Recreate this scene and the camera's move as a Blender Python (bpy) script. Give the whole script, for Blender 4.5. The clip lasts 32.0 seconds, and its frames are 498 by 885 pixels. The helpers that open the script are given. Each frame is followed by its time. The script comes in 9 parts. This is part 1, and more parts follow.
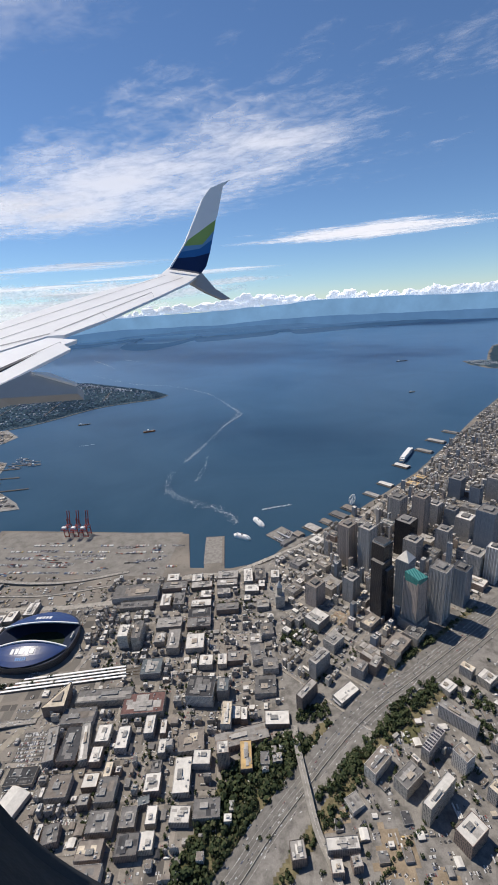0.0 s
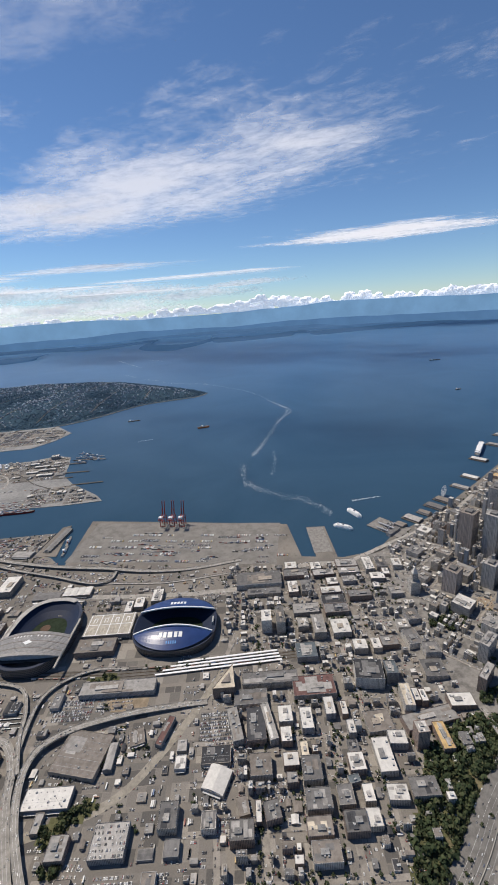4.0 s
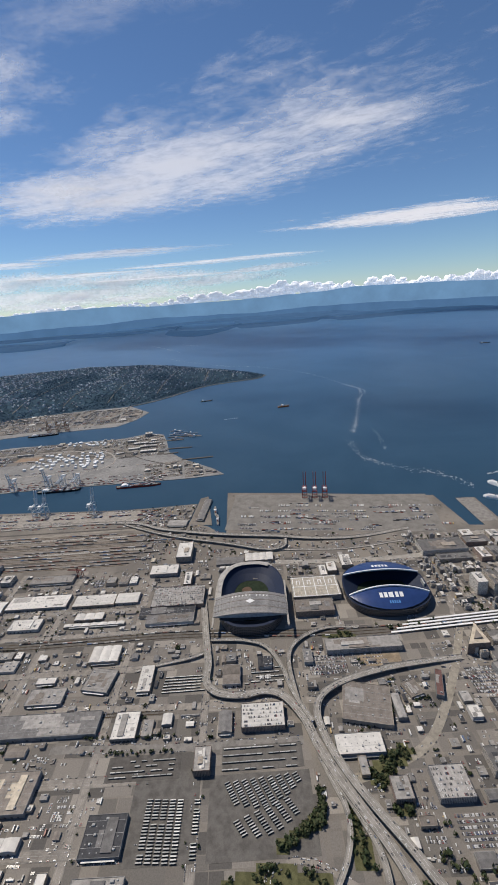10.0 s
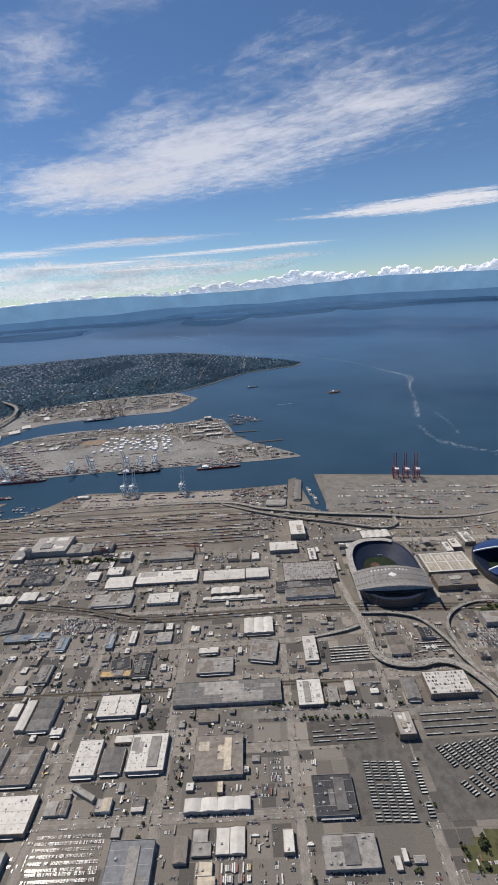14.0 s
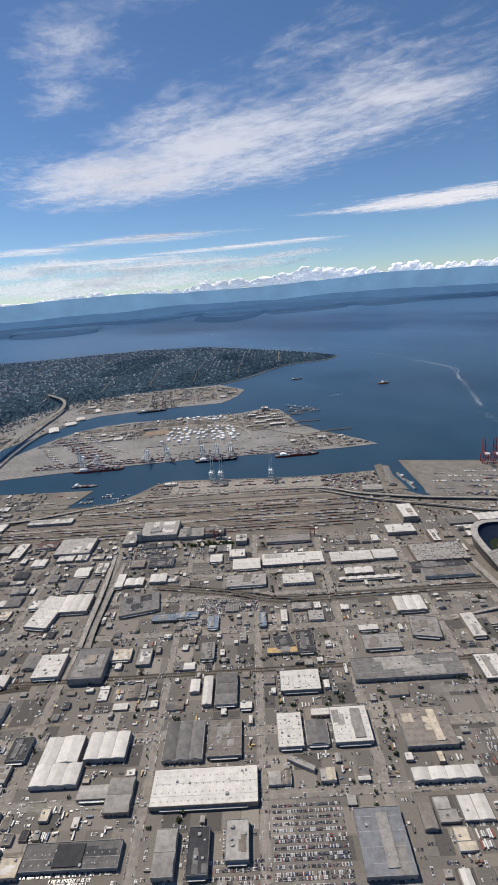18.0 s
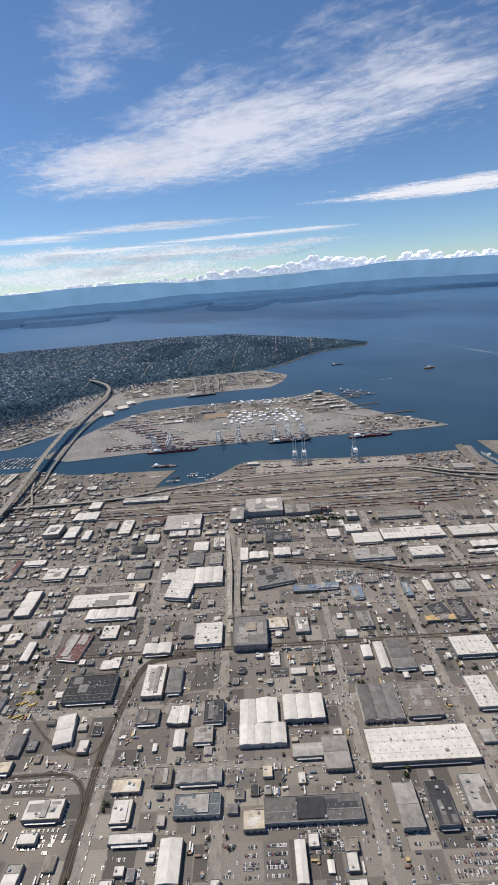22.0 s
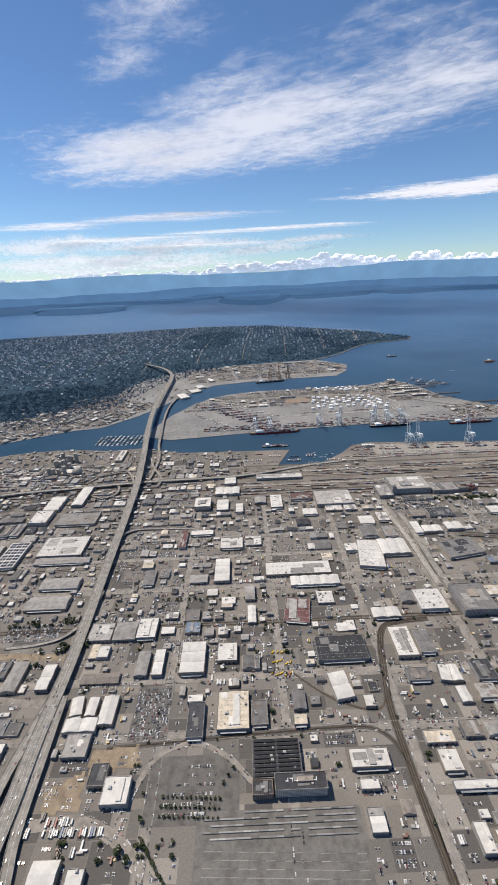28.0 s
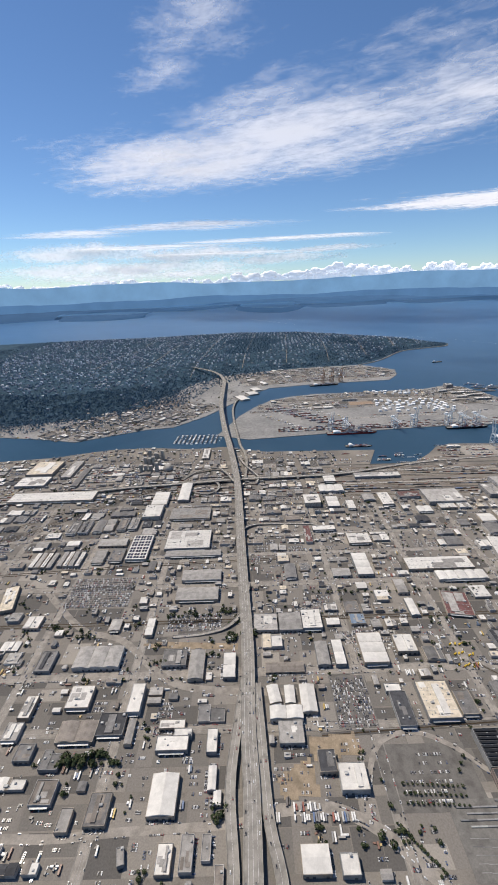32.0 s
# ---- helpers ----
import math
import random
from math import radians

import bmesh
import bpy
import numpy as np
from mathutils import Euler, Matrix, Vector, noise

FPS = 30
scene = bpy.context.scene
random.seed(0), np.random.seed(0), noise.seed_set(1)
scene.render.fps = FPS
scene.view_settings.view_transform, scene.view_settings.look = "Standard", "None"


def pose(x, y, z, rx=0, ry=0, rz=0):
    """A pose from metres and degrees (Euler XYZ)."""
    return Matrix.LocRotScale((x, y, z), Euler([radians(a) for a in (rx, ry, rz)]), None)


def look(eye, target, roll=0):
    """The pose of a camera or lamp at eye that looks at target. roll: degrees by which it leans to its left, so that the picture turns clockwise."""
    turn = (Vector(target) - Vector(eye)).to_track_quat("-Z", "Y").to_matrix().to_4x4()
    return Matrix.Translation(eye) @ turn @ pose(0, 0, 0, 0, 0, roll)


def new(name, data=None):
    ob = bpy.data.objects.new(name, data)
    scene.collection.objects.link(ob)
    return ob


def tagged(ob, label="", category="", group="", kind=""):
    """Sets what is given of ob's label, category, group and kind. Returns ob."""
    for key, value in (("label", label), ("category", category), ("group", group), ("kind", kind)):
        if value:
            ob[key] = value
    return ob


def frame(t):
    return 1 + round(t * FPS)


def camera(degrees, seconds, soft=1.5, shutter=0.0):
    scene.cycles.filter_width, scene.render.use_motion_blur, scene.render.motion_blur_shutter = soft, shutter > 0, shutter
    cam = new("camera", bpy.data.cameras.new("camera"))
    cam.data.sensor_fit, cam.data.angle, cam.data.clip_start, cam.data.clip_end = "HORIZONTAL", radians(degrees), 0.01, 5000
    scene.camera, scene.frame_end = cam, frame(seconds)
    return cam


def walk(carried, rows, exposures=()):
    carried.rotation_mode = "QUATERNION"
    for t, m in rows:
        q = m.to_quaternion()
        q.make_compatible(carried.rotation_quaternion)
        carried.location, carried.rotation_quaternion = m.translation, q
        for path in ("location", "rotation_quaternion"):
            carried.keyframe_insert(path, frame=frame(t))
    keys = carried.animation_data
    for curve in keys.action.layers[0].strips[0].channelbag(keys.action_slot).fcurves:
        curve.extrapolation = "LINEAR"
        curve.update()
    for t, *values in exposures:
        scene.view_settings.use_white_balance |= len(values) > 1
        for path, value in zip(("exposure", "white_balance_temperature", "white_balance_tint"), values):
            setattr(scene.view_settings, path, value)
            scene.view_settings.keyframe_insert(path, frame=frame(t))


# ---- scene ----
# The model is laid out at about 1:4 of the true size (x north, y west, z up).
cam = camera(62.0, 32.0, soft=1.7)
ROWS = [
    (0.0, -2.01, 2.00, 253.31, 71.706, 3.804, 1.294),
    (0.5, -15.93, 1.17, 252.44, 71.756, 3.998, 1.763),
    (1.0, -29.87, 0.33, 251.57, 71.839, 4.062, 1.790),
    (1.5, -43.83, -0.51, 250.71, 71.963, 3.998, 1.883),
    (2.0, -57.80, -1.36, 249.84, 72.041, 3.906, 1.932),
    (2.5, -71.78, -2.22, 248.98, 72.145, 3.912, 1.747),
    (3.0, -85.77, -3.10, 248.12, 72.120, 3.838, 1.691),
    (3.5, -99.75, -3.98, 247.25, 72.115, 3.862, 1.792),
    (5.5, -155.64, -7.59, 243.80, 71.859, 3.956, 2.006),
    (6.0, -169.59, -8.52, 242.93, 71.766, 3.935, 1.939),
    (6.5, -183.52, -9.46, 242.06, 71.818, 3.741, 2.015),
    (7.0, -197.44, -10.41, 241.19, 71.964, 3.895, 1.903),
    (7.5, -211.33, -11.37, 240.32, 71.940, 3.859, 1.955),
    (8.0, -225.20, -12.34, 239.45, 72.007, 3.926, 1.942),
    (8.5, -239.04, -13.32, 238.57, 71.932, 4.088, 2.113),
    (9.0, -252.86, -14.31, 237.70, 71.646, 4.157, 2.514),
    (9.5, -266.65, -15.31, 236.81, 71.150, 4.100, 2.594),
    (10.0, -280.40, -16.33, 235.93, 70.659, 4.031, 2.697),
    (10.5, -294.13, -17.35, 235.04, 70.265, 3.873, 3.041),
    (11.0, -307.82, -18.38, 234.16, 70.016, 3.868, 3.183),
    (11.5, -321.48, -19.43, 233.26, 69.985, 3.967, 3.051),
    (12.0, -335.10, -20.48, 232.37, 70.036, 3.973, 2.852),
    (12.5, -348.68, -21.55, 231.47, 70.096, 3.990, 2.681),
    (13.0, -362.22, -22.62, 230.57, 70.107, 4.031, 2.532),
    (13.5, -375.72, -23.70, 229.67, 69.971, 3.923, 2.637),
    (14.0, -389.19, -24.80, 228.76, 69.643, 3.894, 3.028),
    (14.5, -402.61, -25.90, 227.85, 69.316, 3.827, 3.329),
    (16.5, -455.87, -30.40, 224.19, 69.049, 4.238, 2.895),
    (17.0, -469.08, -31.54, 223.27, 69.034, 3.885, 1.849),
    (17.5, -482.25, -32.70, 222.34, 69.223, 4.149, 2.574),
    (18.0, -495.38, -33.86, 221.42, 69.410, 4.190, 3.073),
    (18.5, -508.46, -35.02, 220.49, 69.499, 4.163, 3.234),
    (19.0, -521.50, -36.20, 219.56, 69.448, 3.667, 2.088),
    (19.5, -534.50, -37.38, 218.63, 69.406, 3.858, 2.484),
    (20.0, -547.46, -38.56, 217.69, 69.322, 3.998, 2.821),
    (20.5, -560.37, -39.75, 216.76, 69.281, 4.008, 2.945),
    (21.0, -573.25, -40.94, 215.82, 69.112, 3.989, 2.962),
    (21.5, -586.09, -42.14, 214.89, 68.791, 3.964, 3.006),
    (22.0, -598.90, -43.34, 213.95, 68.284, 4.060, 2.903),
    (22.5, -611.67, -44.54, 213.02, 67.917, 4.044, 2.913),
    (23.0, -624.40, -45.75, 212.08, 67.767, 3.989, 2.898),
    (23.5, -637.10, -46.96, 211.15, 67.602, 3.970, 2.881),
    (24.0, -649.77, -48.16, 210.22, 67.457, 3.953, 2.585),
    (24.5, -662.41, -49.37, 209.28, 67.346, 3.527, 1.633),
    (25.0, -675.02, -50.58, 208.35, 67.433, 3.772, 2.916),
    (25.5, -687.61, -51.79, 207.43, 67.488, 3.615, 3.014),
    (27.5, -737.74, -56.58, 203.75, 67.803, 2.629, 2.985),
    (28.0, -750.23, -57.77, 202.84, 67.845, 2.334, 2.384),
    (28.5, -762.71, -58.96, 201.93, 68.089, 2.187, 2.278),
    (29.0, -775.18, -60.13, 201.03, 68.364, 2.110, 2.474),
    (29.5, -787.65, -61.30, 200.14, 68.584, 1.901, 2.320),
    (30.0, -800.11, -62.46, 199.25, 68.802, 2.150, 3.753),
    (30.5, -812.57, -63.61, 198.37, 68.917, 2.192, 4.019),
    (31.0, -825.04, -64.75, 197.50, 68.976, 1.960, 3.442),
    (31.5, -837.51, -65.88, 196.63, 68.973, 1.692, 2.720),
    (32.0, -849.99, -67.00, 195.78, 69.041, 1.903, 3.101),
]
walk(cam, [(t, pose(x, y, z, rx, ry, rz)) for t, x, y, z, rx, ry, rz in ROWS],
     exposures=[(0.0, 0.10), (4.0, 0.0), (9.0, -0.16), (14.0, -0.16), (19.0, -0.06), (25.0, 0.08), (32.0, 0.13)])

# ---- light ----
SUN_DIR = Vector((-0.72, 0.46, 1.42)).normalized()
world = bpy.data.worlds.new("sky")
scene.world = world
world.use_nodes = True
wn = world.node_tree.nodes
sky = wn.new("ShaderNodeTexSky")
sky.sky_type = "NISHITA"
sky.sun_disc = False
sky.sun_elevation = math.asin(SUN_DIR.z)
sky.sun_rotation = math.atan2(SUN_DIR.x, SUN_DIR.y)
sky.altitude = 1500
sky.air_density = 1.0
sky.dust_density = 0.0
sky.ozone_density = 3.0
wn["Background"].inputs["Strength"].default_value = 0.092
tint = wn.new("ShaderNodeMix")
tint.data_type, tint.blend_type = "RGBA", "MULTIPLY"
tint.inputs[0].default_value = 1.0
tint.inputs[7].default_value = (0.81, 0.955, 1.10, 1)
world.node_tree.links.new(sky.outputs[0], tint.inputs[6])
world.node_tree.links.new(tint.outputs[2], wn["Background"].inputs["Color"])
sun = new("sun", bpy.data.lights.new("sun", "SUN"))
sun.data.energy, sun.data.angle, sun.data.color = 4.5, radians(0.53), (1.0, 0.905, 0.78)
sun.matrix_world = look(SUN_DIR * 500, (0, 0, 0))

# ---- materials ----
MATS = {}


def node_mat(name):
    m = bpy.data.materials.new(name)
    m.use_nodes = True
    return m, m.node_tree.nodes, m.node_tree.links, m.node_tree.nodes["Principled BSDF"]


def mixer(n, l, kind, fac, a, b_):
    mx = n.new("ShaderNodeMix")
    mx.data_type, mx.blend_type = "RGBA", kind
    for sock, v in ((mx.inputs[0], fac), (mx.inputs[6], a), (mx.inputs[7], b_)):
        if hasattr(v, "is_output"):
            l.new(v, sock)
        elif isinstance(v, tuple):
            sock.default_value = (*v, 1) if len(v) == 3 else v
        else:
            sock.default_value = v
    return mx.outputs[2]


def ramp(n, l, fac, *stops):
    r = n.new("ShaderNodeValToRGB")
    while len(r.color_ramp.elements) < len(stops):
        r.color_ramp.elements.new(0.5)
    for e, (p, c) in zip(r.color_ramp.elements, stops):
        e.position, e.color = p, (*c, 1) if isinstance(c, tuple) else (c, c, c, 1)
    l.new(fac, r.inputs[0])
    return r.outputs[0]


def noise_tex(n, l, scale, detail=4.0, rough=0.6, vec=None, distort=0.0):
    t = n.new("ShaderNodeTexNoise")
    t.inputs["Scale"].default_value, t.inputs["Detail"].default_value = scale, detail
    t.inputs["Roughness"].default_value, t.inputs["Distortion"].default_value = rough, distort
    if vec is None:
        vec = n.new("ShaderNodeNewGeometry").outputs["Position"]
    l.new(vec, t.inputs["Vector"])
    return t.outputs["Fac"]


def own_random(n, l, info):
    """A number of its own for each thing and each loose piece of it."""
    geo = n.new("ShaderNodeNewGeometry")
    add, fr = n.new("ShaderNodeMath"), n.new("ShaderNodeMath")
    fr.operation = "FRACT"
    l.new(info.outputs["Random"], add.inputs[0])
    l.new(geo.outputs["Random Per Island"], add.inputs[1])
    l.new(add.outputs[0], fr.inputs[0])
    return fr.outputs[0]


def mat(name, col, rough=0.8, grain=0.25, scale=0.5, metal=0.0, spread=0.25, stains=0.3, bump=0.15):
    """A matt, weathered surface: fine grain, larger stains, and a shade of its own for each thing."""
    if name in MATS:
        return MATS[name]
    m, n, l, p = node_mat(name)
    fine = ramp(n, l, noise_tex(n, l, scale * 6, 5, 0.7), (0.25, 1 - grain), (0.75, 1 + grain * 0.4))
    wide = ramp(n, l, noise_tex(n, l, scale * 0.7, 3, 0.6), (0.35, 1 - stains), (0.6, 1.0))
    info = n.new("ShaderNodeObjectInfo")
    own = ramp(n, l, own_random(n, l, info), (0.0, 1 - spread), (1.0, 1 + spread * 0.3))
    c = mixer(n, l, "MULTIPLY", 1.0, col, fine)
    c = mixer(n, l, "MULTIPLY", 1.0, c, wide)
    c = mixer(n, l, "MULTIPLY", 1.0, c, own)
    l.new(c, p.inputs["Base Color"])
    p.inputs["Roughness"].default_value, p.inputs["Metallic"].default_value = rough, metal
    p.inputs["Specular IOR Level"].default_value = 0.25 if rough < 0.9 else 0.05
    if bump:
        bp = n.new("ShaderNodeBump")
        bp.inputs["Strength"].default_value, bp.inputs["Distance"].default_value = bump, 0.1
        l.new(noise_tex(n, l, scale * 8, 3), bp.inputs["Height"])
        l.new(bp.outputs[0], p.inputs["Normal"])
    MATS[name] = m
    return m


def facade(name, wall, glass, floor=0.85, bay=0.8, tall=0.5, wide=0.6):
    """Walls with rows of windows, by the wall's own height and length."""
    m, n, l, p = node_mat(name)
    co = n.new("ShaderNodeTexCoord").outputs["Object"]
    sep = n.new("ShaderNodeSeparateXYZ")
    l.new(co, sep.inputs[0])

    def mth(op, a, b_=0.0):
        k = n.new("ShaderNodeMath")
        k.operation = op
        for s, v in zip(k.inputs, (a, b_)):
            if hasattr(v, "is_output"):
                l.new(v, s)
            else:
                s.default_value = v
        return k.outputs[0]

    along = mth("ADD", sep.outputs[0], sep.outputs[1])
    fu = mth("FRACT", mth("DIVIDE", along, bay))
    fv = mth("FRACT", mth("DIVIDE", sep.outputs[2], floor))
    win = mth("MULTIPLY", mth("LESS_THAN", fu, wide), mth("LESS_THAN", fv, tall))
    info = n.new("ShaderNodeObjectInfo")
    own = ramp(n, l, own_random(n, l, info), (0.0, 0.65), (1.0, 1.15))
    grain = ramp(n, l, noise_tex(n, l, 1.5, 5), (0.3, 0.8), (0.7, 1.05))
    c = mixer(n, l, "MULTIPLY", 1.0, mixer(n, l, "MULTIPLY", 1.0, wall, own), grain)
    l.new(mixer(n, l, "MIX", win, c, glass), p.inputs["Base Color"])
    rg = n.new("ShaderNodeMapRange")
    l.new(win, rg.inputs[0])
    rg.inputs[3].default_value, rg.inputs[4].default_value = 0.8, 0.15
    l.new(rg.outputs[0], p.inputs["Roughness"])
    MATS[name] = m
    return m


TONES = {
    "w": ("white", mat("roof_white", (0.65, 0.625, 0.58), 0.6, 0.12, 0.5, stains=0.16, spread=0.14)),
    "g": ("pale grey", mat("roof_pale_grey", (0.40, 0.38, 0.355), 0.8, 0.25, 0.5, spread=0.3)),
    "m": ("grey", mat("roof_grey", (0.22, 0.212, 0.205), 0.85, 0.3, 0.5, spread=0.3)),
    "d": ("dark grey", mat("roof_dark", (0.075, 0.076, 0.082), 0.85, 0.3, 0.5, spread=0.3)),
    "b": ("brownish grey", mat("roof_brown", (0.27, 0.238, 0.208), 0.85, 0.3, 0.5, spread=0.3)),
    "y": ("cream", mat("roof_cream", (0.64, 0.56, 0.44), 0.75, 0.2, 0.5, spread=0.15)),
    "o": ("ochre", mat("roof_ochre", (0.60, 0.42, 0.20), 0.75, 0.2, 0.5, spread=0.1)),
    "r": ("dull red", mat("roof_red", (0.18, 0.09, 0.085), 0.8, 0.3, 0.5, spread=0.2)),
    "r2": ("brick-red", mat("roof_brick_red", (0.17, 0.095, 0.085), 0.8, 0.3, 0.5, spread=0.2)),
    "u": ("faded blue", mat("roof_blue", (0.20, 0.265, 0.35), 0.6, 0.2, 0.5, spread=0.2)),
    "u2": ("slate", mat("roof_slate", (0.13, 0.155, 0.17), 0.6, 0.2, 0.5, spread=0.2)),
    "v": ("blue-grey", mat("roof_blue_grey", (0.24, 0.25, 0.27), 0.7, 0.2, 0.5, spread=0.2)),
}
for k_, v_ in (("s", "w"), ("p", "w"), ("p2", "g"), ("x", "g"), ("h", "g")):
    TONES[k_] = TONES[v_]
WALL_PLAIN = [mat("wall_pale", (0.50, 0.475, 0.44), 0.85), mat("wall_tan", (0.42, 0.365, 0.30), 0.85), mat("wall_grey", (0.30, 0.295, 0.285), 0.85)]
WALL_MID = [facade("facade_brick", (0.30, 0.225, 0.185), (0.05, 0.055, 0.06)), facade("facade_tan", (0.46, 0.41, 0.345), (0.06, 0.065, 0.07)),
            facade("facade_grey", (0.36, 0.345, 0.33), (0.06, 0.065, 0.075)), facade("facade_pale", (0.58, 0.54, 0.48), (0.07, 0.075, 0.085))]
GLASS_DARK = facade("facade_black_glass", (0.035, 0.031, 0.032), (0.022, 0.021, 0.024), 0.95, 0.7, 0.62, 0.85)
GLASS_BLUE = facade("facade_blue_glass", (0.22, 0.25, 0.29), (0.11, 0.14, 0.18), 0.95, 0.9, 0.62, 0.85)
STONE_TOWER = facade("facade_stone_tower", (0.46, 0.385, 0.335), (0.14, 0.13, 0.13), 0.95, 1.1, 0.55, 0.5)
GREY_TOWER = facade("facade_grey_tower", (0.48, 0.46, 0.435), (0.14, 0.145, 0.16), 0.95, 1.0, 0.6, 0.6)
METAL = mat("galvanised_metal", (0.45, 0.46, 0.47), 0.5, 0.2, 2.0, metal=0.3)
UNIT = mat("roof_unit_metal", (0.45, 0.45, 0.44), 0.6, 0.2, 1.0)
CONCRETE = mat("concrete", (0.40, 0.375, 0.335), 0.9, 0.2, 0.4, stains=0.25, spread=0.1)
DECK = mat("deck_concrete", (0.315, 0.295, 0.265), 0.9, 0.2, 0.4, stains=0.3, spread=0.12)
CONCRETE_DARK = mat("worn_concrete", (0.27, 0.255, 0.235), 0.9, 0.25, 0.4, spread=0.1)
ASPHALT = mat("asphalt", (0.315, 0.287, 0.253), 0.9, 0.25, 0.35, stains=0.3, spread=0.1)
ASPHALT_DARK = mat("dark_asphalt", (0.125, 0.117, 0.108), 0.9, 0.25, 0.35, stains=0.3, spread=0.2)
BALLAST_GREY = mat("dark_ballast", (0.165, 0.152, 0.136), 0.95, 0.35, 0.6, spread=0.1)
BALLAST = mat("rail_ballast", (0.29, 0.255, 0.218), 0.95, 0.35, 0.6, spread=0.1)
LOT_DARK = mat("yard_asphalt", (0.172, 0.162, 0.149), 0.9, 0.25, 0.35, stains=0.3, spread=0.15)
DIRT = mat("bare_dirt", (0.33, 0.265, 0.19), 0.95, 0.3, 0.3, spread=0.1)
GRASS = mat("dry_grass", (0.135, 0.135, 0.07), 0.95, 0.4, 0.5, spread=0.15)
WHITE = mat("white_paint", (0.78, 0.78, 0.77), 0.4, 0.06, 1.0, stains=0.08, spread=0.05)
RED = mat("red_paint", (0.38, 0.06, 0.045), 0.5, 0.15, 1.0, spread=0.2)
ORANGE = mat("orange_paint", (0.62, 0.17, 0.06), 0.5, 0.15, 1.0, spread=0.1)
NAVY = mat("navy_paint", (0.026, 0.055, 0.17), 0.3, 0.1, 0.3, stains=0.15, spread=0.05)
STEEL_BLUE = mat("pale_blue_steel", (0.60, 0.65, 0.69), 0.5, 0.1, 1.0, spread=0.1)
BLACK = mat("black_paint", (0.02, 0.021, 0.024), 0.5, 0.2, 1.0)
WOOD = mat("pier_timber", (0.165, 0.15, 0.135), 0.9, 0.3, 1.0)
TRUNK = mat("bark", (0.10, 0.075, 0.05), 0.95)


def island_mat(name, *stops, rough=0.5):
    m, n, l, p = node_mat(name)
    geo = n.new("ShaderNodeNewGeometry")
    r = ramp(n, l, geo.outputs["Random Per Island"], *stops)
    r.node.color_ramp.interpolation = "CONSTANT"
    dirt = ramp(n, l, noise_tex(n, l, 1.5, 4), (0.3, 0.75), (0.7, 1.05))
    l.new(mixer(n, l, "MULTIPLY", 1.0, r, dirt), p.inputs["Base Color"])
    p.inputs["Roughness"].default_value = rough
    if rough > 0.85:
        p.inputs["Specular IOR Level"].default_value = 0.05
    return m


CAR_PAINT = island_mat("car_paint", (0.0, (0.72, 0.72, 0.70)), (0.34, (0.38, 0.385, 0.39)), (0.54, (0.12, 0.12, 0.125)), (0.70, (0.03, 0.03, 0.033)),
                       (0.88, (0.30, 0.04, 0.035)), (0.94, (0.04, 0.08, 0.20)), rough=0.3)
BOX_PAINT = island_mat("container_paint", (0.0, (0.24, 0.065, 0.055)), (0.20, (0.14, 0.065, 0.06)), (0.34, (0.055, 0.055, 0.06)), (0.48, (0.70, 0.69, 0.66)),
                       (0.78, (0.42, 0.41, 0.39)), (0.88, (0.11, 0.15, 0.24)), (0.95, (0.40, 0.17, 0.08)))
TRAIN_PAINT = island_mat("railcar_paint", (0.0, (0.09, 0.08, 0.078)), (0.34, (0.22, 0.10, 0.075)), (0.54, (0.36, 0.34, 0.31)), (0.74, (0.60, 0.58, 0.54)), (0.92, (0.12, 0.18, 0.30)))
BUS_PAINT = island_mat("bus_paint", (0.0, (0.66, 0.66, 0.62)), (0.7, (0.48, 0.49, 0.47)), (0.9, (0.30, 0.32, 0.30)))
# Bluish: distance haze is painted into these house colours.
HOUSE_PAINT = island_mat("hazed_house_colours", (0.0, (0.72, 0.74, 0.78)), (0.30, (0.40, 0.44, 0.50)), (0.5, (0.18, 0.22, 0.28)), (0.78, (0.25, 0.28, 0.33)), (0.92, (0.48, 0.46, 0.46)))
LOT_PAINT = island_mat("lot_surfaces", (0.0, (0.118, 0.111, 0.103)), (0.18, (0.168, 0.156, 0.141)), (0.42, (0.205, 0.188, 0.168)), (0.72, (0.245, 0.224, 0.198)), (0.92, (0.31, 0.284, 0.25)), rough=0.95)
TRAILER_PAINT = island_mat("trailer_paint", (0.0, (0.70, 0.69, 0.66)), (0.52, (0.50, 0.49, 0.47)), (0.68, (0.24, 0.235, 0.23)), (0.80, (0.30, 0.11, 0.08)), (0.87, (0.11, 0.16, 0.27)), (0.94, (0.48, 0.34, 0.10)))
CLUTTER_PAINT = island_mat("yard_clutter", (0.0, (0.66, 0.65, 0.62)), (0.32, (0.34, 0.32, 0.29)), (0.52, (0.14, 0.125, 0.115)), (0.74, (0.22, 0.12, 0.085)), (0.86, (0.12, 0.16, 0.22)), (0.93, (0.50, 0.36, 0.16)))
# Tree greens shifted to blue, with distance haze painted into the colour.
LEAF_HAZED = island_mat("hazy_tree_blues", (0.0, (0.066, 0.120, 0.180)), (0.3, (0.082, 0.140, 0.204)), (0.6, (0.098, 0.158, 0.218)), (0.85, (0.118, 0.176, 0.222)), rough=0.95)
LEAF_STUFF = island_mat("tree_greens", (0.0, (0.040, 0.056, 0.030)), (0.3, (0.055, 0.072, 0.036)), (0.6, (0.072, 0.086, 0.042)), (0.85, (0.090, 0.096, 0.052)), rough=0.9)

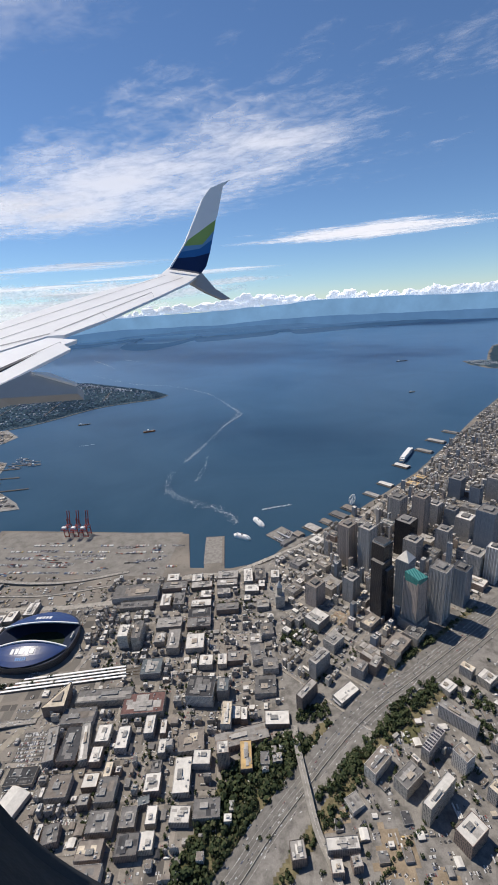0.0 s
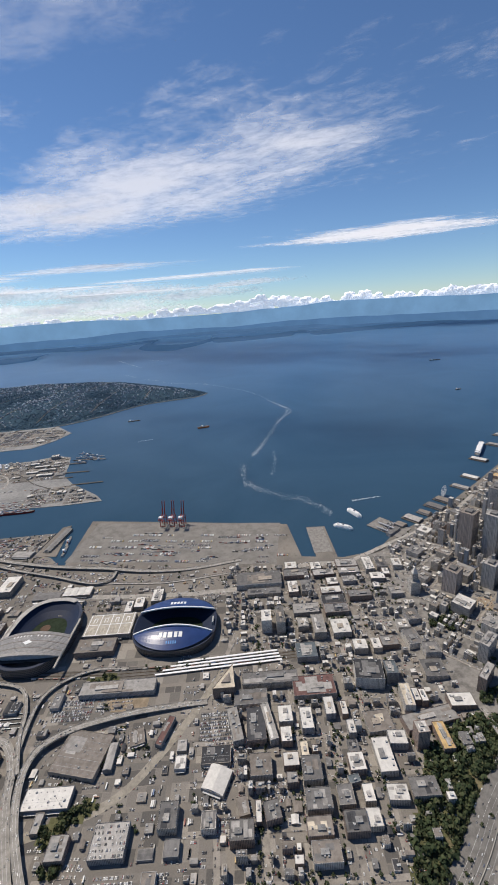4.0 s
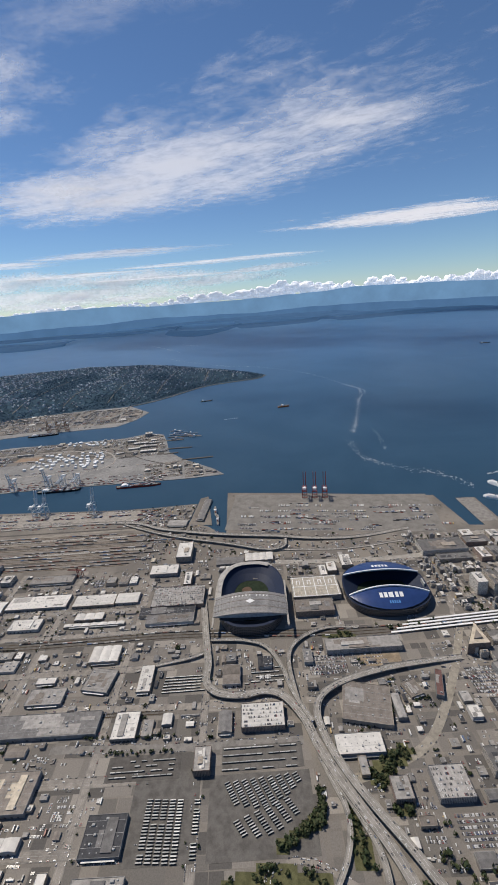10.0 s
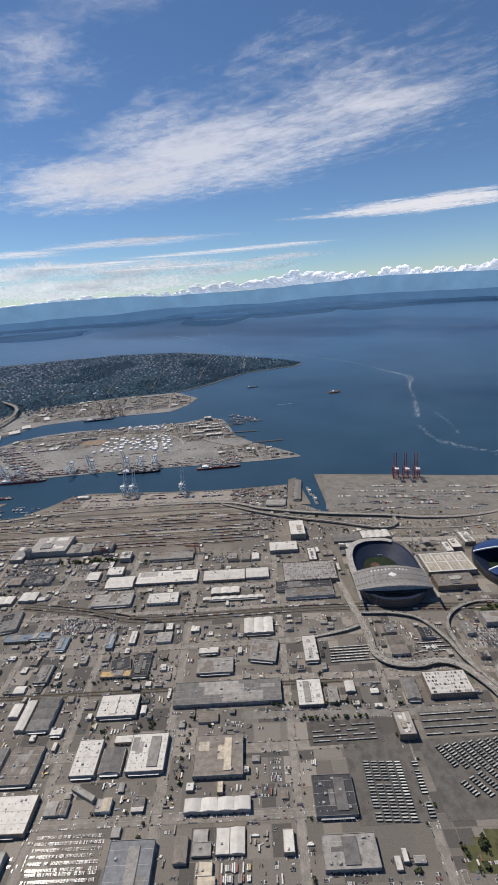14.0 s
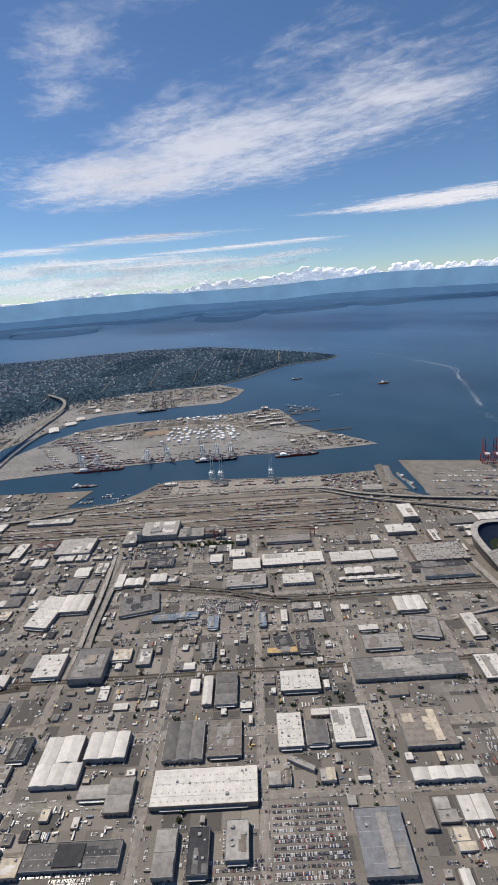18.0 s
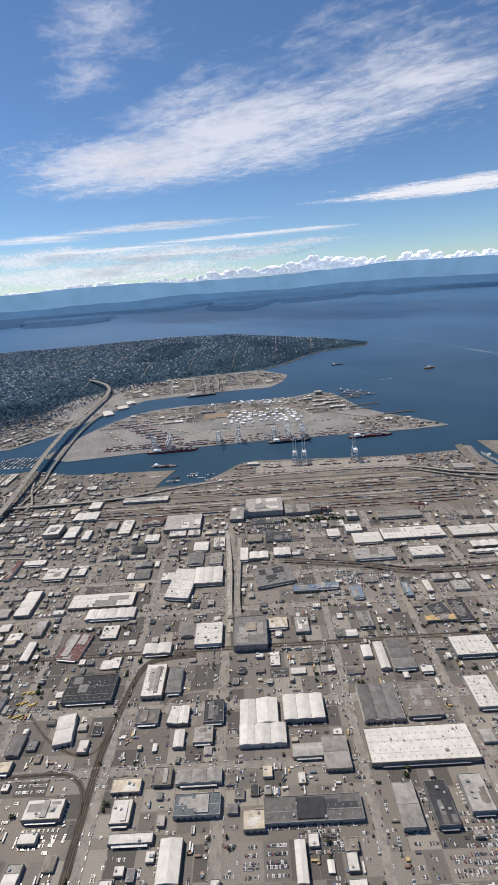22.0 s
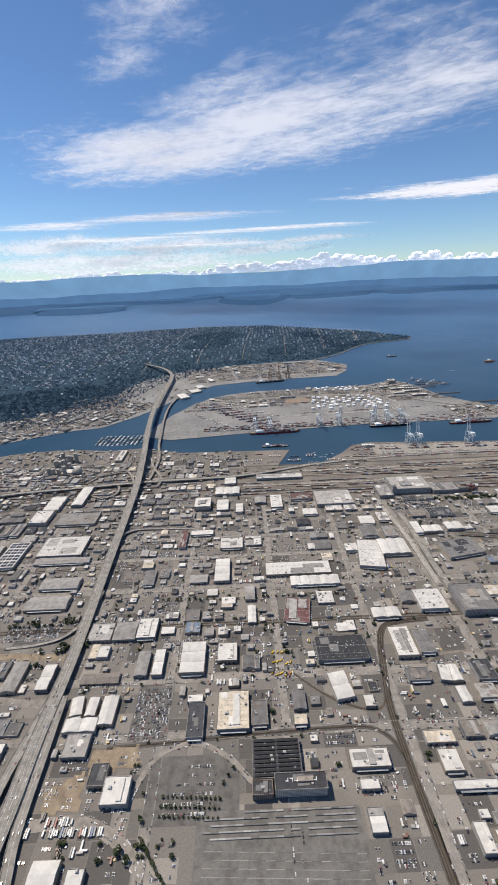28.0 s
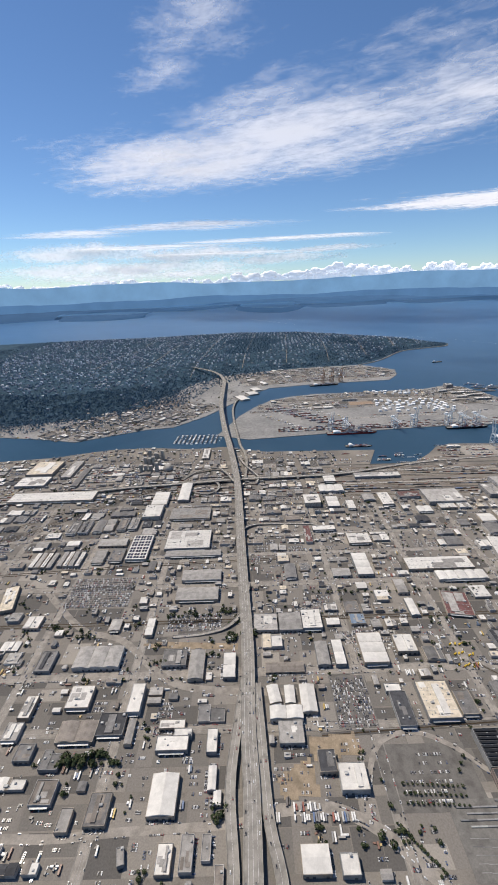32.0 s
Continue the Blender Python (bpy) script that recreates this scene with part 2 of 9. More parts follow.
# water: dark, with fine waves that mirror little of the sky
WATER, n, l, p = node_mat("sea_water")
p.inputs["Roughness"].default_value = 0.28
p.inputs["IOR"].default_value = 1.33
p.inputs["Specular IOR Level"].default_value = 0.05
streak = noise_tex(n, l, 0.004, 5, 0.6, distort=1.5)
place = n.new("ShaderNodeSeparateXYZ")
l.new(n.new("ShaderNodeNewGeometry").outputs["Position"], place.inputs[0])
# Out to sea: deeper water's blue, plus haze and mirrored sky painted in.
seaward = n.new("ShaderNodeMapRange")
seaward.inputs[1].default_value, seaward.inputs[2].default_value = 420.0, 1900.0
l.new(place.outputs[1], seaward.inputs[0])
inshore = ramp(n, l, streak, (0.3, (0.023, 0.056, 0.096)), (0.7, (0.033, 0.072, 0.118)))
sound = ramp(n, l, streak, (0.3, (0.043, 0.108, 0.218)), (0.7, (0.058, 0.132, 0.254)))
l.new(mixer(n, l, "MIX", seaward.outputs[0], inshore, sound), p.inputs["Base Color"])
bp = n.new("ShaderNodeBump")
bp.inputs["Strength"].default_value, bp.inputs["Distance"].default_value = 0.08, 0.5
l.new(noise_tex(n, l, 0.35, 6, 0.65), bp.inputs["Height"])
l.new(bp.outputs[0], p.inputs["Normal"])

# open ground: patches of asphalt, concrete and dust
GROUND, n, l, p = node_mat("city_ground")
big = noise_tex(n, l, 0.03, 3, 0.5)
mid = noise_tex(n, l, 0.12, 4, 0.6)
fine = ramp(n, l, noise_tex(n, l, 1.6, 6, 0.7), (0.25, 0.7), (0.75, 1.12))
c = mixer(n, l, "MIX", ramp(n, l, big, (0.42, 0.0), (0.62, 1.0)), (0.176, 0.161, 0.143), (0.244, 0.220, 0.190))
c = mixer(n, l, "MIX", ramp(n, l, mid, (0.56, 0.0), (0.70, 0.8)), c, (0.135, 0.123, 0.110))
l.new(mixer(n, l, "MULTIPLY", 1.0, c, fine), p.inputs["Base Color"])
p.inputs["Roughness"].default_value = 0.92
p.inputs["Specular IOR Level"].default_value = 0.08

# ---- building blocks ----


def smooth(a, b_, x):
    k = min(1.0, max(0.0, (x - a) / (b_ - a)))
    return k * k * (3 - 2 * k)


def gz(x, y):
    """Height of the mainland: level ground, and a hill under the centre of the town."""
    return 0.6 + 13 * smooth(-45, 70, x) * smooth(430, 270, y)


def mesh_of(name, verts, faces, material, flat=True):
    me = bpy.data.meshes.new(name)
    me.from_pydata([tuple(map(float, v)) for v in verts], [], [tuple(map(int, f)) for f in faces])
    me.materials.append(material)
    me.update()
    return me


def part(name, me, parent, label="", at=None):
    ob = new(name, me)
    ob.parent = parent
    if at is not None:
        ob.matrix_basis = at
    if label:
        ob["label"] = label
    return ob


def thing(name, x, y, z, rot=0.0, label="", category="", group="", kind=""):
    ob = new(name)
    ob.empty_display_size = 0.5
    ob.matrix_basis = pose(x, y, z, 0, 0, rot)
    return tagged(ob, label, category, group, kind)


CUBE_V = np.array([(-.5, -.5, 0), (.5, -.5, 0), (.5, .5, 0), (-.5, .5, 0), (-.5, -.5, 1), (.5, -.5, 1), (.5, .5, 1), (-.5, .5, 1)])
CUBE_F = np.array([(0, 1, 5, 4), (1, 2, 6, 5), (2, 3, 7, 6), (3, 0, 4, 7), (4, 5, 6, 7), (3, 2, 1, 0)])


def boxes(name, rows, material):
    """One mesh of many boxes, each (x, y, z of its base, length, width, height, turn)."""
    a = np.array(rows, float).reshape(-1, 7)
    v = CUBE_V[None] * a[:, None, 3:6]
    c_, s_ = np.cos(np.radians(a[:, 6]))[:, None], np.sin(np.radians(a[:, 6]))[:, None]
    w = np.stack([v[..., 0] * c_ - v[..., 1] * s_, v[..., 0] * s_ + v[..., 1] * c_, v[..., 2]], -1) + a[:, None, 0:3]
    f = CUBE_F[None] + 8 * np.arange(len(a))[:, None, None]
    return mesh_of(name, w.reshape(-1, 3), f.reshape(-1, 4), material)


def box(name, sx, sy, sz, material):
    return boxes(name, [(0, 0, 0, sx, sy, sz, 0)], material)


def cyl(name, r0, r1, h, material, sides=16, cap=True):
    ang = np.linspace(0, 2 * np.pi, sides, endpoint=False)
    lo = [(r0 * math.cos(q), r0 * math.sin(q), 0) for q in ang]
    hi = [(r1 * math.cos(q), r1 * math.sin(q), h) for q in ang]
    f = [(i, (i + 1) % sides, sides + (i + 1) % sides, sides + i) for i in range(sides)]
    me = mesh_of(name, lo + hi, f, material)
    if cap:
        bm = bmesh.new()
        bm.from_mesh(me)
        bm.verts.ensure_lookup_table()
        bm.faces.new([bm.verts[sides + i] for i in range(sides)])
        bm.to_mesh(me)
        bm.free()
    return me


TAKEN = set()


def mark(x, y, w, d, rot, pad=0.6):
    c_, s_ = math.cos(radians(rot)), math.sin(radians(rot))
    for i in np.arange(-w / 2 - pad, w / 2 + pad + 0.1, 1.0):
        for j in np.arange(-d / 2 - pad, d / 2 + pad + 0.1, 1.0):
            TAKEN.add((round((x + i * c_ - j * s_) / 1.5), round((y + i * s_ + j * c_) / 1.5)))


def is_free(x, y, w, d, rot):
    c_, s_ = math.cos(radians(rot)), math.sin(radians(rot))
    for i in np.linspace(-w / 2, w / 2, max(2, int(w / 1.5) + 1)):
        for j in np.linspace(-d / 2, d / 2, max(2, int(d / 1.5) + 1)):
            if (round((x + i * c_ - j * s_) / 1.5), round((y + i * s_ + j * c_) / 1.5)) in TAKEN:
                return False
    return True


def inside(x, y, poly):
    hit = False
    for (x0, y0), (x1, y1) in zip(poly, poly[1:] + poly[:1]):
        if (y0 > y) != (y1 > y) and x < (x1 - x0) * (y - y0) / (y1 - y0) + x0:
            hit = not hit
    return hit


UNIT_ME = boxes("rooftop_unit", [(0, 0, 0, 1, 1, 0.7, 0), (0, 0, 0.7, 0.7, 0.7, 0.12, 0)], UNIT)
rng = random.Random(4)


def walls_mesh(w, d, h, lip, material):
    """Four walls with a parapet that has thickness."""
    t = 0.18
    o = [(-w / 2, -d / 2), (w / 2, -d / 2), (w / 2, d / 2), (-w / 2, d / 2)]
    i_ = [(-w / 2 + t, -d / 2 + t), (w / 2 - t, -d / 2 + t), (w / 2 - t, d / 2 - t), (-w / 2 + t, d / 2 - t)]
    v = [(*q, -1.5) for q in o] + [(*q, h + lip) for q in o] + [(*q, h + lip) for q in i_] + [(*q, h - 0.05) for q in i_]
    f = []
    for k in range(4):
        j = (k + 1) % 4
        f += [(k, j, 4 + j, 4 + k), (4 + k, 4 + j, 8 + j, 8 + k), (8 + k, 8 + j, 12 + j, 12 + k)]
    return mesh_of("wall", v, f, material)


def roof_mesh(w, d, h, rise, material):
    w, d = w - 0.36, d - 0.36
    if rise > 0:
        if w >= d:
            v = [(-w / 2, -d / 2, h), (w / 2, -d / 2, h), (w / 2, 0, h + rise), (-w / 2, 0, h + rise), (w / 2, d / 2, h), (-w / 2, d / 2, h)]
            f = [(0, 1, 2, 3), (3, 2, 4, 5), (1, 4, 2), (0, 3, 5)]
        else:
            v = [(-w / 2, -d / 2, h), (0, -d / 2, h + rise), (0, d / 2, h + rise), (-w / 2, d / 2, h), (w / 2, -d / 2, h), (w / 2, d / 2, h)]
            f = [(0, 1, 2, 3), (1, 4, 5, 2), (0, 4, 1), (3, 2, 5)]
    else:
        v = [(-w / 2, -d / 2, h), (w / 2, -d / 2, h), (w / 2, d / 2, h), (-w / 2, d / 2, h)]
        f = [(0, 1, 2, 3)]
    return mesh_of("roof", v, f, material)


CARS = []
TREES = []


def park(x, y, w, d, rot, full=0.7, step=0.62, aisle=2.6, z=None):
    """Cars in rows on an open lot."""
    c_, s_ = math.cos(radians(rot)), math.sin(radians(rot))
    j = -d / 2 + 0.8
    while j < d / 2 - 0.5:
        i = -w / 2 + 0.5
        while i < w / 2 - 0.3:
            if rng.random() < full:
                px_, py_ = x + i * c_ - j * s_, y + i * s_ + j * c_
                CARS.append((px_, py_, gz(px_, py_) + 0.02 if z is None else z, rot + 90 + rng.uniform(-4, 4)))
            i += step
        j += aisle if rng.random() < 0.7 else 1.4


WALLS, ROOF_SLABS, GABLES, UNITS, LOTS, CLUTTER, TRAILERS = {}, {}, {}, [], [], [], []


def car_row(x, y, w, d, rot):
    """A row of parked cars along one side of a building."""
    c_, s_ = math.cos(radians(rot)), math.sin(radians(rot))
    side = rng.choice(("east", "east", "south", "north", ""))
    if side == "east":
        rows = [(i, -d / 2 - 0.75, 90) for i in np.arange(-w / 2 + 0.4, w / 2, 0.62)]
    elif side:
        o = (w / 2 + 0.75) * (1 if side == "north" else -1)
        rows = [(o, j, 0) for j in np.arange(-d / 2 + 0.4, d / 2, 0.62)]
    else:
        rows = []
    for i, j, a in rows:
        if rng.random() < 0.55:
            px_, py_ = x + i * c_ - j * s_, y + i * s_ + j * c_
            CARS.append((px_, py_, gz(px_, py_) + 0.03, rot + a + rng.uniform(-4, 4)))


def small_b(x, y, w, d, h, tone, rot):
    """A building of the crowd: it goes into the joined blocks of the town."""
    h += 0.012 * (int(abs(x * 5 + y * 3)) % 11)
    if y < 330:
        car_row(x, y, w, d, rot)
    z = gz(x, y)
    if -960 < x < -40 and 0 < y < 205 and len(NEAR_SMALL) < 230 and y < 125 and w * d > 14:
        NEAR_SMALL.append(x)
        return near_b(x, y, w, d, h, tone, rot)
    wall = rng.choice(WALL_PLAIN) if h <= 3.4 else rng.choice(WALL_MID[1:] + WALL_MID[3:]) if h <= 9 else rng.choice(WALL_MID[2:] + [GREY_TOWER, GREY_TOWER, GLASS_BLUE, STONE_TOWER])
    gable = h <= 3.4 and rng.random() < 0.35
    WALLS.setdefault(wall.name, []).append((x, y, z - 1.5, w, d, h + 1.5 + (0 if gable else 0.15), rot))
    if gable:
        GABLES.setdefault(tone, []).append((x, y, z + h, w + 0.1, d + 0.1, min(w, d) * 0.12, rot))
    else:
        ROOF_SLABS.setdefault(tone, []).append((x, y, z + h, w - 0.36, d - 0.36, 0.17, rot))
        c_, s_ = math.cos(radians(rot)), math.sin(radians(rot))
        for _ in range(min(6, int(w * d / 14) + 1)):
            i, j, k = rng.uniform(-0.38, 0.38) * w, rng.uniform(-0.38, 0.38) * d, rng.uniform(0.35, 0.95)
            UNITS.append((x + i * c_ - j * s_, y + i * s_ + j * c_, z + h + 0.15, k * rng.uniform(0.7, 2.0), k, k * 0.7, rot))
        if h > 4 and rng.random() < 0.7:
            UNITS.append((x, y, z + h + 0.15, w * 0.35, d * 0.3, 0.9, rot))
    mark(x, y, w, d, rot, 0.3)


NEAR_SMALL = []


def near_b(x, y, w, d, h, tone, rot):
    """A smaller building near the flight line: walls, a roof and one unit on it."""
    word, roof = TONES[tone]
    e = thing("workshop" if h <= 3.4 else "commercial_building", x, y, gz(x, y), rot, f"small {'low' if h <= 3.4 else 'brick'} building with a {word} roof among parked cars", "building", "smaller buildings of the town")
    pitched = h <= 3.4 and rng.random() < 0.45
    part("wall", walls_mesh(w, d, h, 0.0 if pitched else 0.22, rng.choice(WALL_PLAIN if h <= 3.4 else WALL_MID)), e)
    part("roof", roof_mesh(w, d, h, min(w, d) * 0.1 if pitched else 0, roof), e)
    if not pitched:
        part("rooftop_unit", UNIT_ME, e, "", Matrix.Translation((rng.uniform(-0.3, 0.3) * w, rng.uniform(-0.3, 0.3) * d, h)) @ Matrix.Diagonal((0.9, 0.7, 0.7, 1)))
    mark(x, y, w, d, rot, 0.3)


def gables(name, rows, material):
    """One mesh of many pitched roofs."""
    v, f = [], []
    for x, y, z, w, d, h, r_ in rows:
        c_, s_ = math.cos(radians(r_)), math.sin(radians(r_))
        q = [(-w / 2, -d / 2, 0), (w / 2, -d / 2, 0), (w / 2, d / 2, 0), (-w / 2, d / 2, 0)]
        q += [(-w / 2, 0, h), (w / 2, 0, h)] if w >= d else [(0, -d / 2, h), (0, d / 2, h)]
        k = len(v)
        v += [(x + a * c_ - e_ * s_, y + a * s_ + e_ * c_, z + g_) for a, e_, g_ in q]
        t = [(0, 1, 5, 4), (2, 3, 4, 5), (1, 2, 5), (3, 0, 4)] if w >= d else [(0, 4, 5, 3), (4, 1, 2, 5), (0, 1, 4), (2, 3, 5)]
        f += [tuple(k + i for i in e_) for e_ in t]
    return mesh_of(name, v, f, material)


def clutter(x, y, w, d, rot, count):
    """Trailers, sheds and stock lying about on a lot."""
    c_, s_ = math.cos(radians(rot)), math.sin(radians(rot))
    for _ in range(count):
        i, j = rng.uniform(-0.45, 0.45) * w, rng.uniform(-0.45, 0.45) * d
        px_, py_ = x + i * c_ - j * s_, y + i * s_ + j * c_
        if rng.random() < 0.45:
            CLUTTER.append((px_, py_, gz(px_, py_), rng.uniform(2.0, 3.4), 0.66, 0.9, rot + rng.choice((0, 90, 90))))
        else:
            CLUTTER.append((px_, py_, gz(px_, py_), rng.uniform(0.4, 1.8), rng.uniform(0.4, 1.3), rng.uniform(0.25, 0.9), rot + rng.uniform(-20, 20)))


def trailer_rows(x, y, w, d, rot):
    """Truck trailers parked side by side in rows."""
    c_, s_ = math.cos(radians(rot)), math.sin(radians(rot))
    j = -d / 2 + 1.6
    while j < d / 2 - 1.2:
        for i in np.arange(-w / 2 + 0.5, w / 2 - 0.3, 0.92):
            if rng.random() < 0.66:
                px_, py_ = x + i * c_ - j * s_, y + i * s_ + j * c_
                TRAILERS.append((px_, py_, gz(px_, py_) + 0.02, rng.choice((2.0, 2.9, 3.3)), 0.64, 0.9, rot + 90 + rng.uniform(-1.5, 1.5)))
        j += rng.choice((3.5, 5.2))


def yard(x, y, w, d, rot, trucks=True):
    """What stands on a lot without a building: cars, trailers or stock."""
    pick = rng.random()
    if pick < 0.55 or not trucks:
        park(x, y, w, d, rot, rng.uniform(0.5, 0.95))
    elif pick < 0.72 and min(w, d) > 3:
        trailer_rows(x, y, w, d, rot)
    elif pick < 0.90:
        clutter(x, y, w, d, rot, int(w * d / 7) + 2)
    else:
        park(x, y, w, d, rot, 0.25)
    if rng.random() < 0.12:
        for _ in range(rng.randint(2, 6)):
            px_, py_ = rng.uniform(-0.5, 0.5) * w, rng.choice((-0.52, 0.52)) * d
            TREES.append((x + px_ * math.cos(radians(rot)) - py_ * math.sin(radians(rot)), y + px_ * math.sin(radians(rot)) + py_ * math.cos(radians(rot)), rng.uniform(0.5, 1.1)))


def shed_row(x, y, w, d, h, tones, rot):
    """A building grown bit by bit: one to three parts wall to wall, most of them alike."""
    c_, s_ = math.cos(radians(rot)), math.sin(radians(rot))
    n_ = 1 if max(w, d) < 5 else rng.choice((1, 2, 2, 3))
    tone = rng.choice(tones)
    cuts = sorted(rng.uniform(0.25, 0.75) for _ in range(n_ - 1))
    for a, e_ in zip([0] + cuts, cuts + [1]):
        if e_ - a < 0.12:
            continue
        if w >= d:
            i, j, ww, dd = (a + e_ - 1) / 2 * w, 0, (e_ - a) * w - 0.04, d * rng.choice((1, 1, 0.8))
            j = (dd - d) / 2
        else:
            i, j, ww, dd = 0, (a + e_ - 1) / 2 * d, w * rng.choice((1, 1, 0.8)), (e_ - a) * d - 0.04
            i = (ww - w) / 2
        small_b(x + i * c_ - j * s_, y + i * s_ + j * c_, ww, dd, round(h * rng.choice((1, 1, 0.8, 1.15)), 2), tone if rng.random() < 0.65 else rng.choice(tones), rot)


def b(x, y, w, d, h, tone="g", rot=3.5, wall=None):
    """A building: walls with a parapet, a roof, and what stands on the roof."""
    low, mid = h <= 3.4, h <= 9
    h += 0.013 * (int(abs(x * 7 + y * 3)) % 9)
    name = ("warehouse" if w * d > 90 else "workshop") if low else "commercial_building" if mid else "office_building"
    word, roof = TONES[tone]
    if wall is None:
        wall = rng.choice(WALL_PLAIN) if low else rng.choice(WALL_MID) if mid else rng.choice(WALL_MID + [GREY_TOWER])
        if tone == "v":
            wall = GLASS_BLUE
    shape = "low-built" if low else "several-storey" if mid else "tall"
    label = f"{shape} {name.replace('_', ' ')} with a {word} roof beside a street"
    z = gz(x, y)
    e = thing(name, x, y, z, rot, label, "building", "buildings of the town")
    if low:
        car_row(x, y, w, d, rot)
    gable = low and tone in "wgmb" and rng.random() < 0.3 and min(w, d) < 14
    part("wall", walls_mesh(w, d, h, 0.0 if gable else 0.28, wall), e)
    bays = int(max(w, d) / 6.5) if low and not gable and tone in "wgmb" and 45 < w * d < 420 and rng.random() < 0.45 else 0
    if bays > 1:
        for q, at in bay_roofs(w, d, h, bays, roof):
            part("roof", q, e, f"pitched {word} roof bay", at)
    else:
        part("roof", roof_mesh(w, d, h, min(w, d) * 0.09 if gable else 0, roof), e, f"{word} roof")
    if low and w > 6:
        doors = min(7, int(w / 2.4))
        for k in range(doors):
            if rng.random() < 0.75:
                part("loading_door", DOOR, e, "", Matrix.Translation(((k + 0.5) / doors * w * 0.9 - w * 0.45, -d / 2 - 0.02, 0)))
        if rng.random() < 0.5:
            part("dock_canopy", CANOPY, e, "", Matrix.Translation((0, -d / 2 - 0.5, 1.25)) @ Matrix.Diagonal((w * 0.8, 1, 1, 1)))
    mark(x, y, w, d, rot)
    area = w * d
    if tone == "s":
        for i in range(6):
            for j in range(8):
                part("solar_panel", SOLAR, e, "dark solar panels on a white roof",
                     Matrix.Translation((((i - 2.5) * 0.135 + (i // 2 - 1) * 0.035) * w, ((j - 3.5) * 0.108 + (j // 2 - 1.5) * 0.025) * d, h + 0.1)) @ Matrix.Diagonal((w * 0.108, d * 0.078, 1, 1)))
        return e
    if tone in ("p", "p2"):
        park_roof = [(i, j) for i in np.arange(-w / 2 + 0.9, w / 2 - 0.8, 0.62) for j in np.arange(-d / 2 + 1.2, d / 2 - 0.8, 2.4)]
        c_, s_ = math.cos(radians(rot)), math.sin(radians(rot))
        for i, j in park_roof:
            if rng.random() < 0.38:
                CARS.append((x + i * c_ - j * s_, y + i * s_ + j * c_, z + h + 0.02, rot + 90))
        return e
    if not gable and bays < 2 and area > 40:
        rows = []
        for k in range(rng.randint(2, 4)):
            pw, pd = rng.uniform(0.12, 0.4) * w, rng.uniform(0.12, 0.45) * d
            rows.append((rng.uniform(-0.5, 0.5) * (w - pw - 0.8), rng.uniform(-0.5, 0.5) * (d - pd - 0.8), h - 0.05, pw, pd, 0.075 + 0.008 * k, 0))
        if rng.random() < 0.35:
            rows.append((rng.uniform(-0.2, 0.2) * w, 0, h - 0.05, w * rng.uniform(0.12, 0.3), d * 0.8, 0.55, 0))
        part("roof_patch", boxes("roof_patch", rows, TONES[{"w": rng.choice("wwg"), "g": rng.choice("mwb"), "m": rng.choice("gdb"), "d": "m", "b": rng.choice("gmy"), "y": "w"}.get(tone, "g")][1]), e, "mended roof sheets of another shade")["kind"] = "stuff"
    if not gable and bays < 2:
        k = max(1, min(7, int(area / 34)))
        for _ in range(k):
            s_ = rng.uniform(0.45, 1.1)
            part("rooftop_unit", UNIT_ME, e, "", Matrix.Translation((rng.uniform(-0.4, 0.4) * w, rng.uniform(-0.4, 0.4) * d, h))
                 @ Matrix.Diagonal((s_ * rng.uniform(0.7, 1.6), s_, s_, 1)))
        if area > 150 and low:
            rows = [(i, j, h, 0.45, 0.45, 0.18, 0) for i in np.arange(-w / 2 + 2, w / 2 - 1.5, 3.2) for j in np.arange(-d / 2 + 2, d / 2 - 1.5, 3.4)]
            part("skylight", boxes("skylights", rows, SKYLIGHT), e, "small square skylights in rows")["kind"] = "stuff"
            seams = [(0, j, h - 0.02, w - 0.6, 0.12, 0.06, 0) for j in np.arange(-d / 2 + 4, d / 2 - 2, 5.2)]
            if seams:
                part("roof_seam", boxes("roof_seam", seams, UNIT), e)["kind"] = "stuff"
    if h > 4:
        ph = part("penthouse", box("penthouse", max(1.2, w * 0.3), max(1.2, d * 0.28), 0.9, rng.choice(WALL_PLAIN)), e, "",
             Matrix.Translation((rng.uniform(-0.15, 0.15) * w, rng.uniform(-0.15, 0.15) * d, h)))
        part("vent", VENT, ph, "", Matrix.Translation((0.2, 0.1, 0.9)))
    return e


def bay_roofs(w, d, h, bays, material):
    """Several low pitched or barrel roofs side by side."""
    long_x = w >= d
    span = (w if long_x else d) / bays - 0.12
    deep = (d if long_x else w) - 0.3
    v, f, k = [], [], 6
    for i in range(k + 1):
        s_ = -1 + 2 * i / k
        z = h + 0.09 * span * (1 - abs(s_) ** 1.6)
        v += [(s_ * span / 2, -deep / 2, z), (s_ * span / 2, deep / 2, z)]
    for i in range(k):
        f.append((2 * i, 2 * i + 2, 2 * i + 3, 2 * i + 1))
    f += [tuple(range(0, 2 * k + 2, 2)), tuple(range(2 * k + 1, 0, -2))]
    me = mesh_of("roof", v, f, material)
    turn = Matrix.Rotation(0 if long_x else radians(90), 4, "Z")
    return [(me, turn @ Matrix.Translation((((i + 0.5) / bays - 0.5) * (w if long_x else d), 0, 0.1))) for i in range(bays)]


VENT = cyl("vent", 0.22, 0.18, 0.45, METAL, 10)
DOOR = box("loading_door", 1.1, 0.08, 1.2, mat("dark_roller_door", (0.10, 0.095, 0.09), 0.6))
CANOPY = box("dock_canopy", 1, 1.0, 0.12, METAL)
SKYLIGHT = mat("skylight_plastic", (0.30, 0.31, 0.32), 0.3)
SOLAR = box("solar_panel", 1, 1, 0.12, mat("solar_cells", (0.03, 0.035, 0.06), 0.25, 0.1))


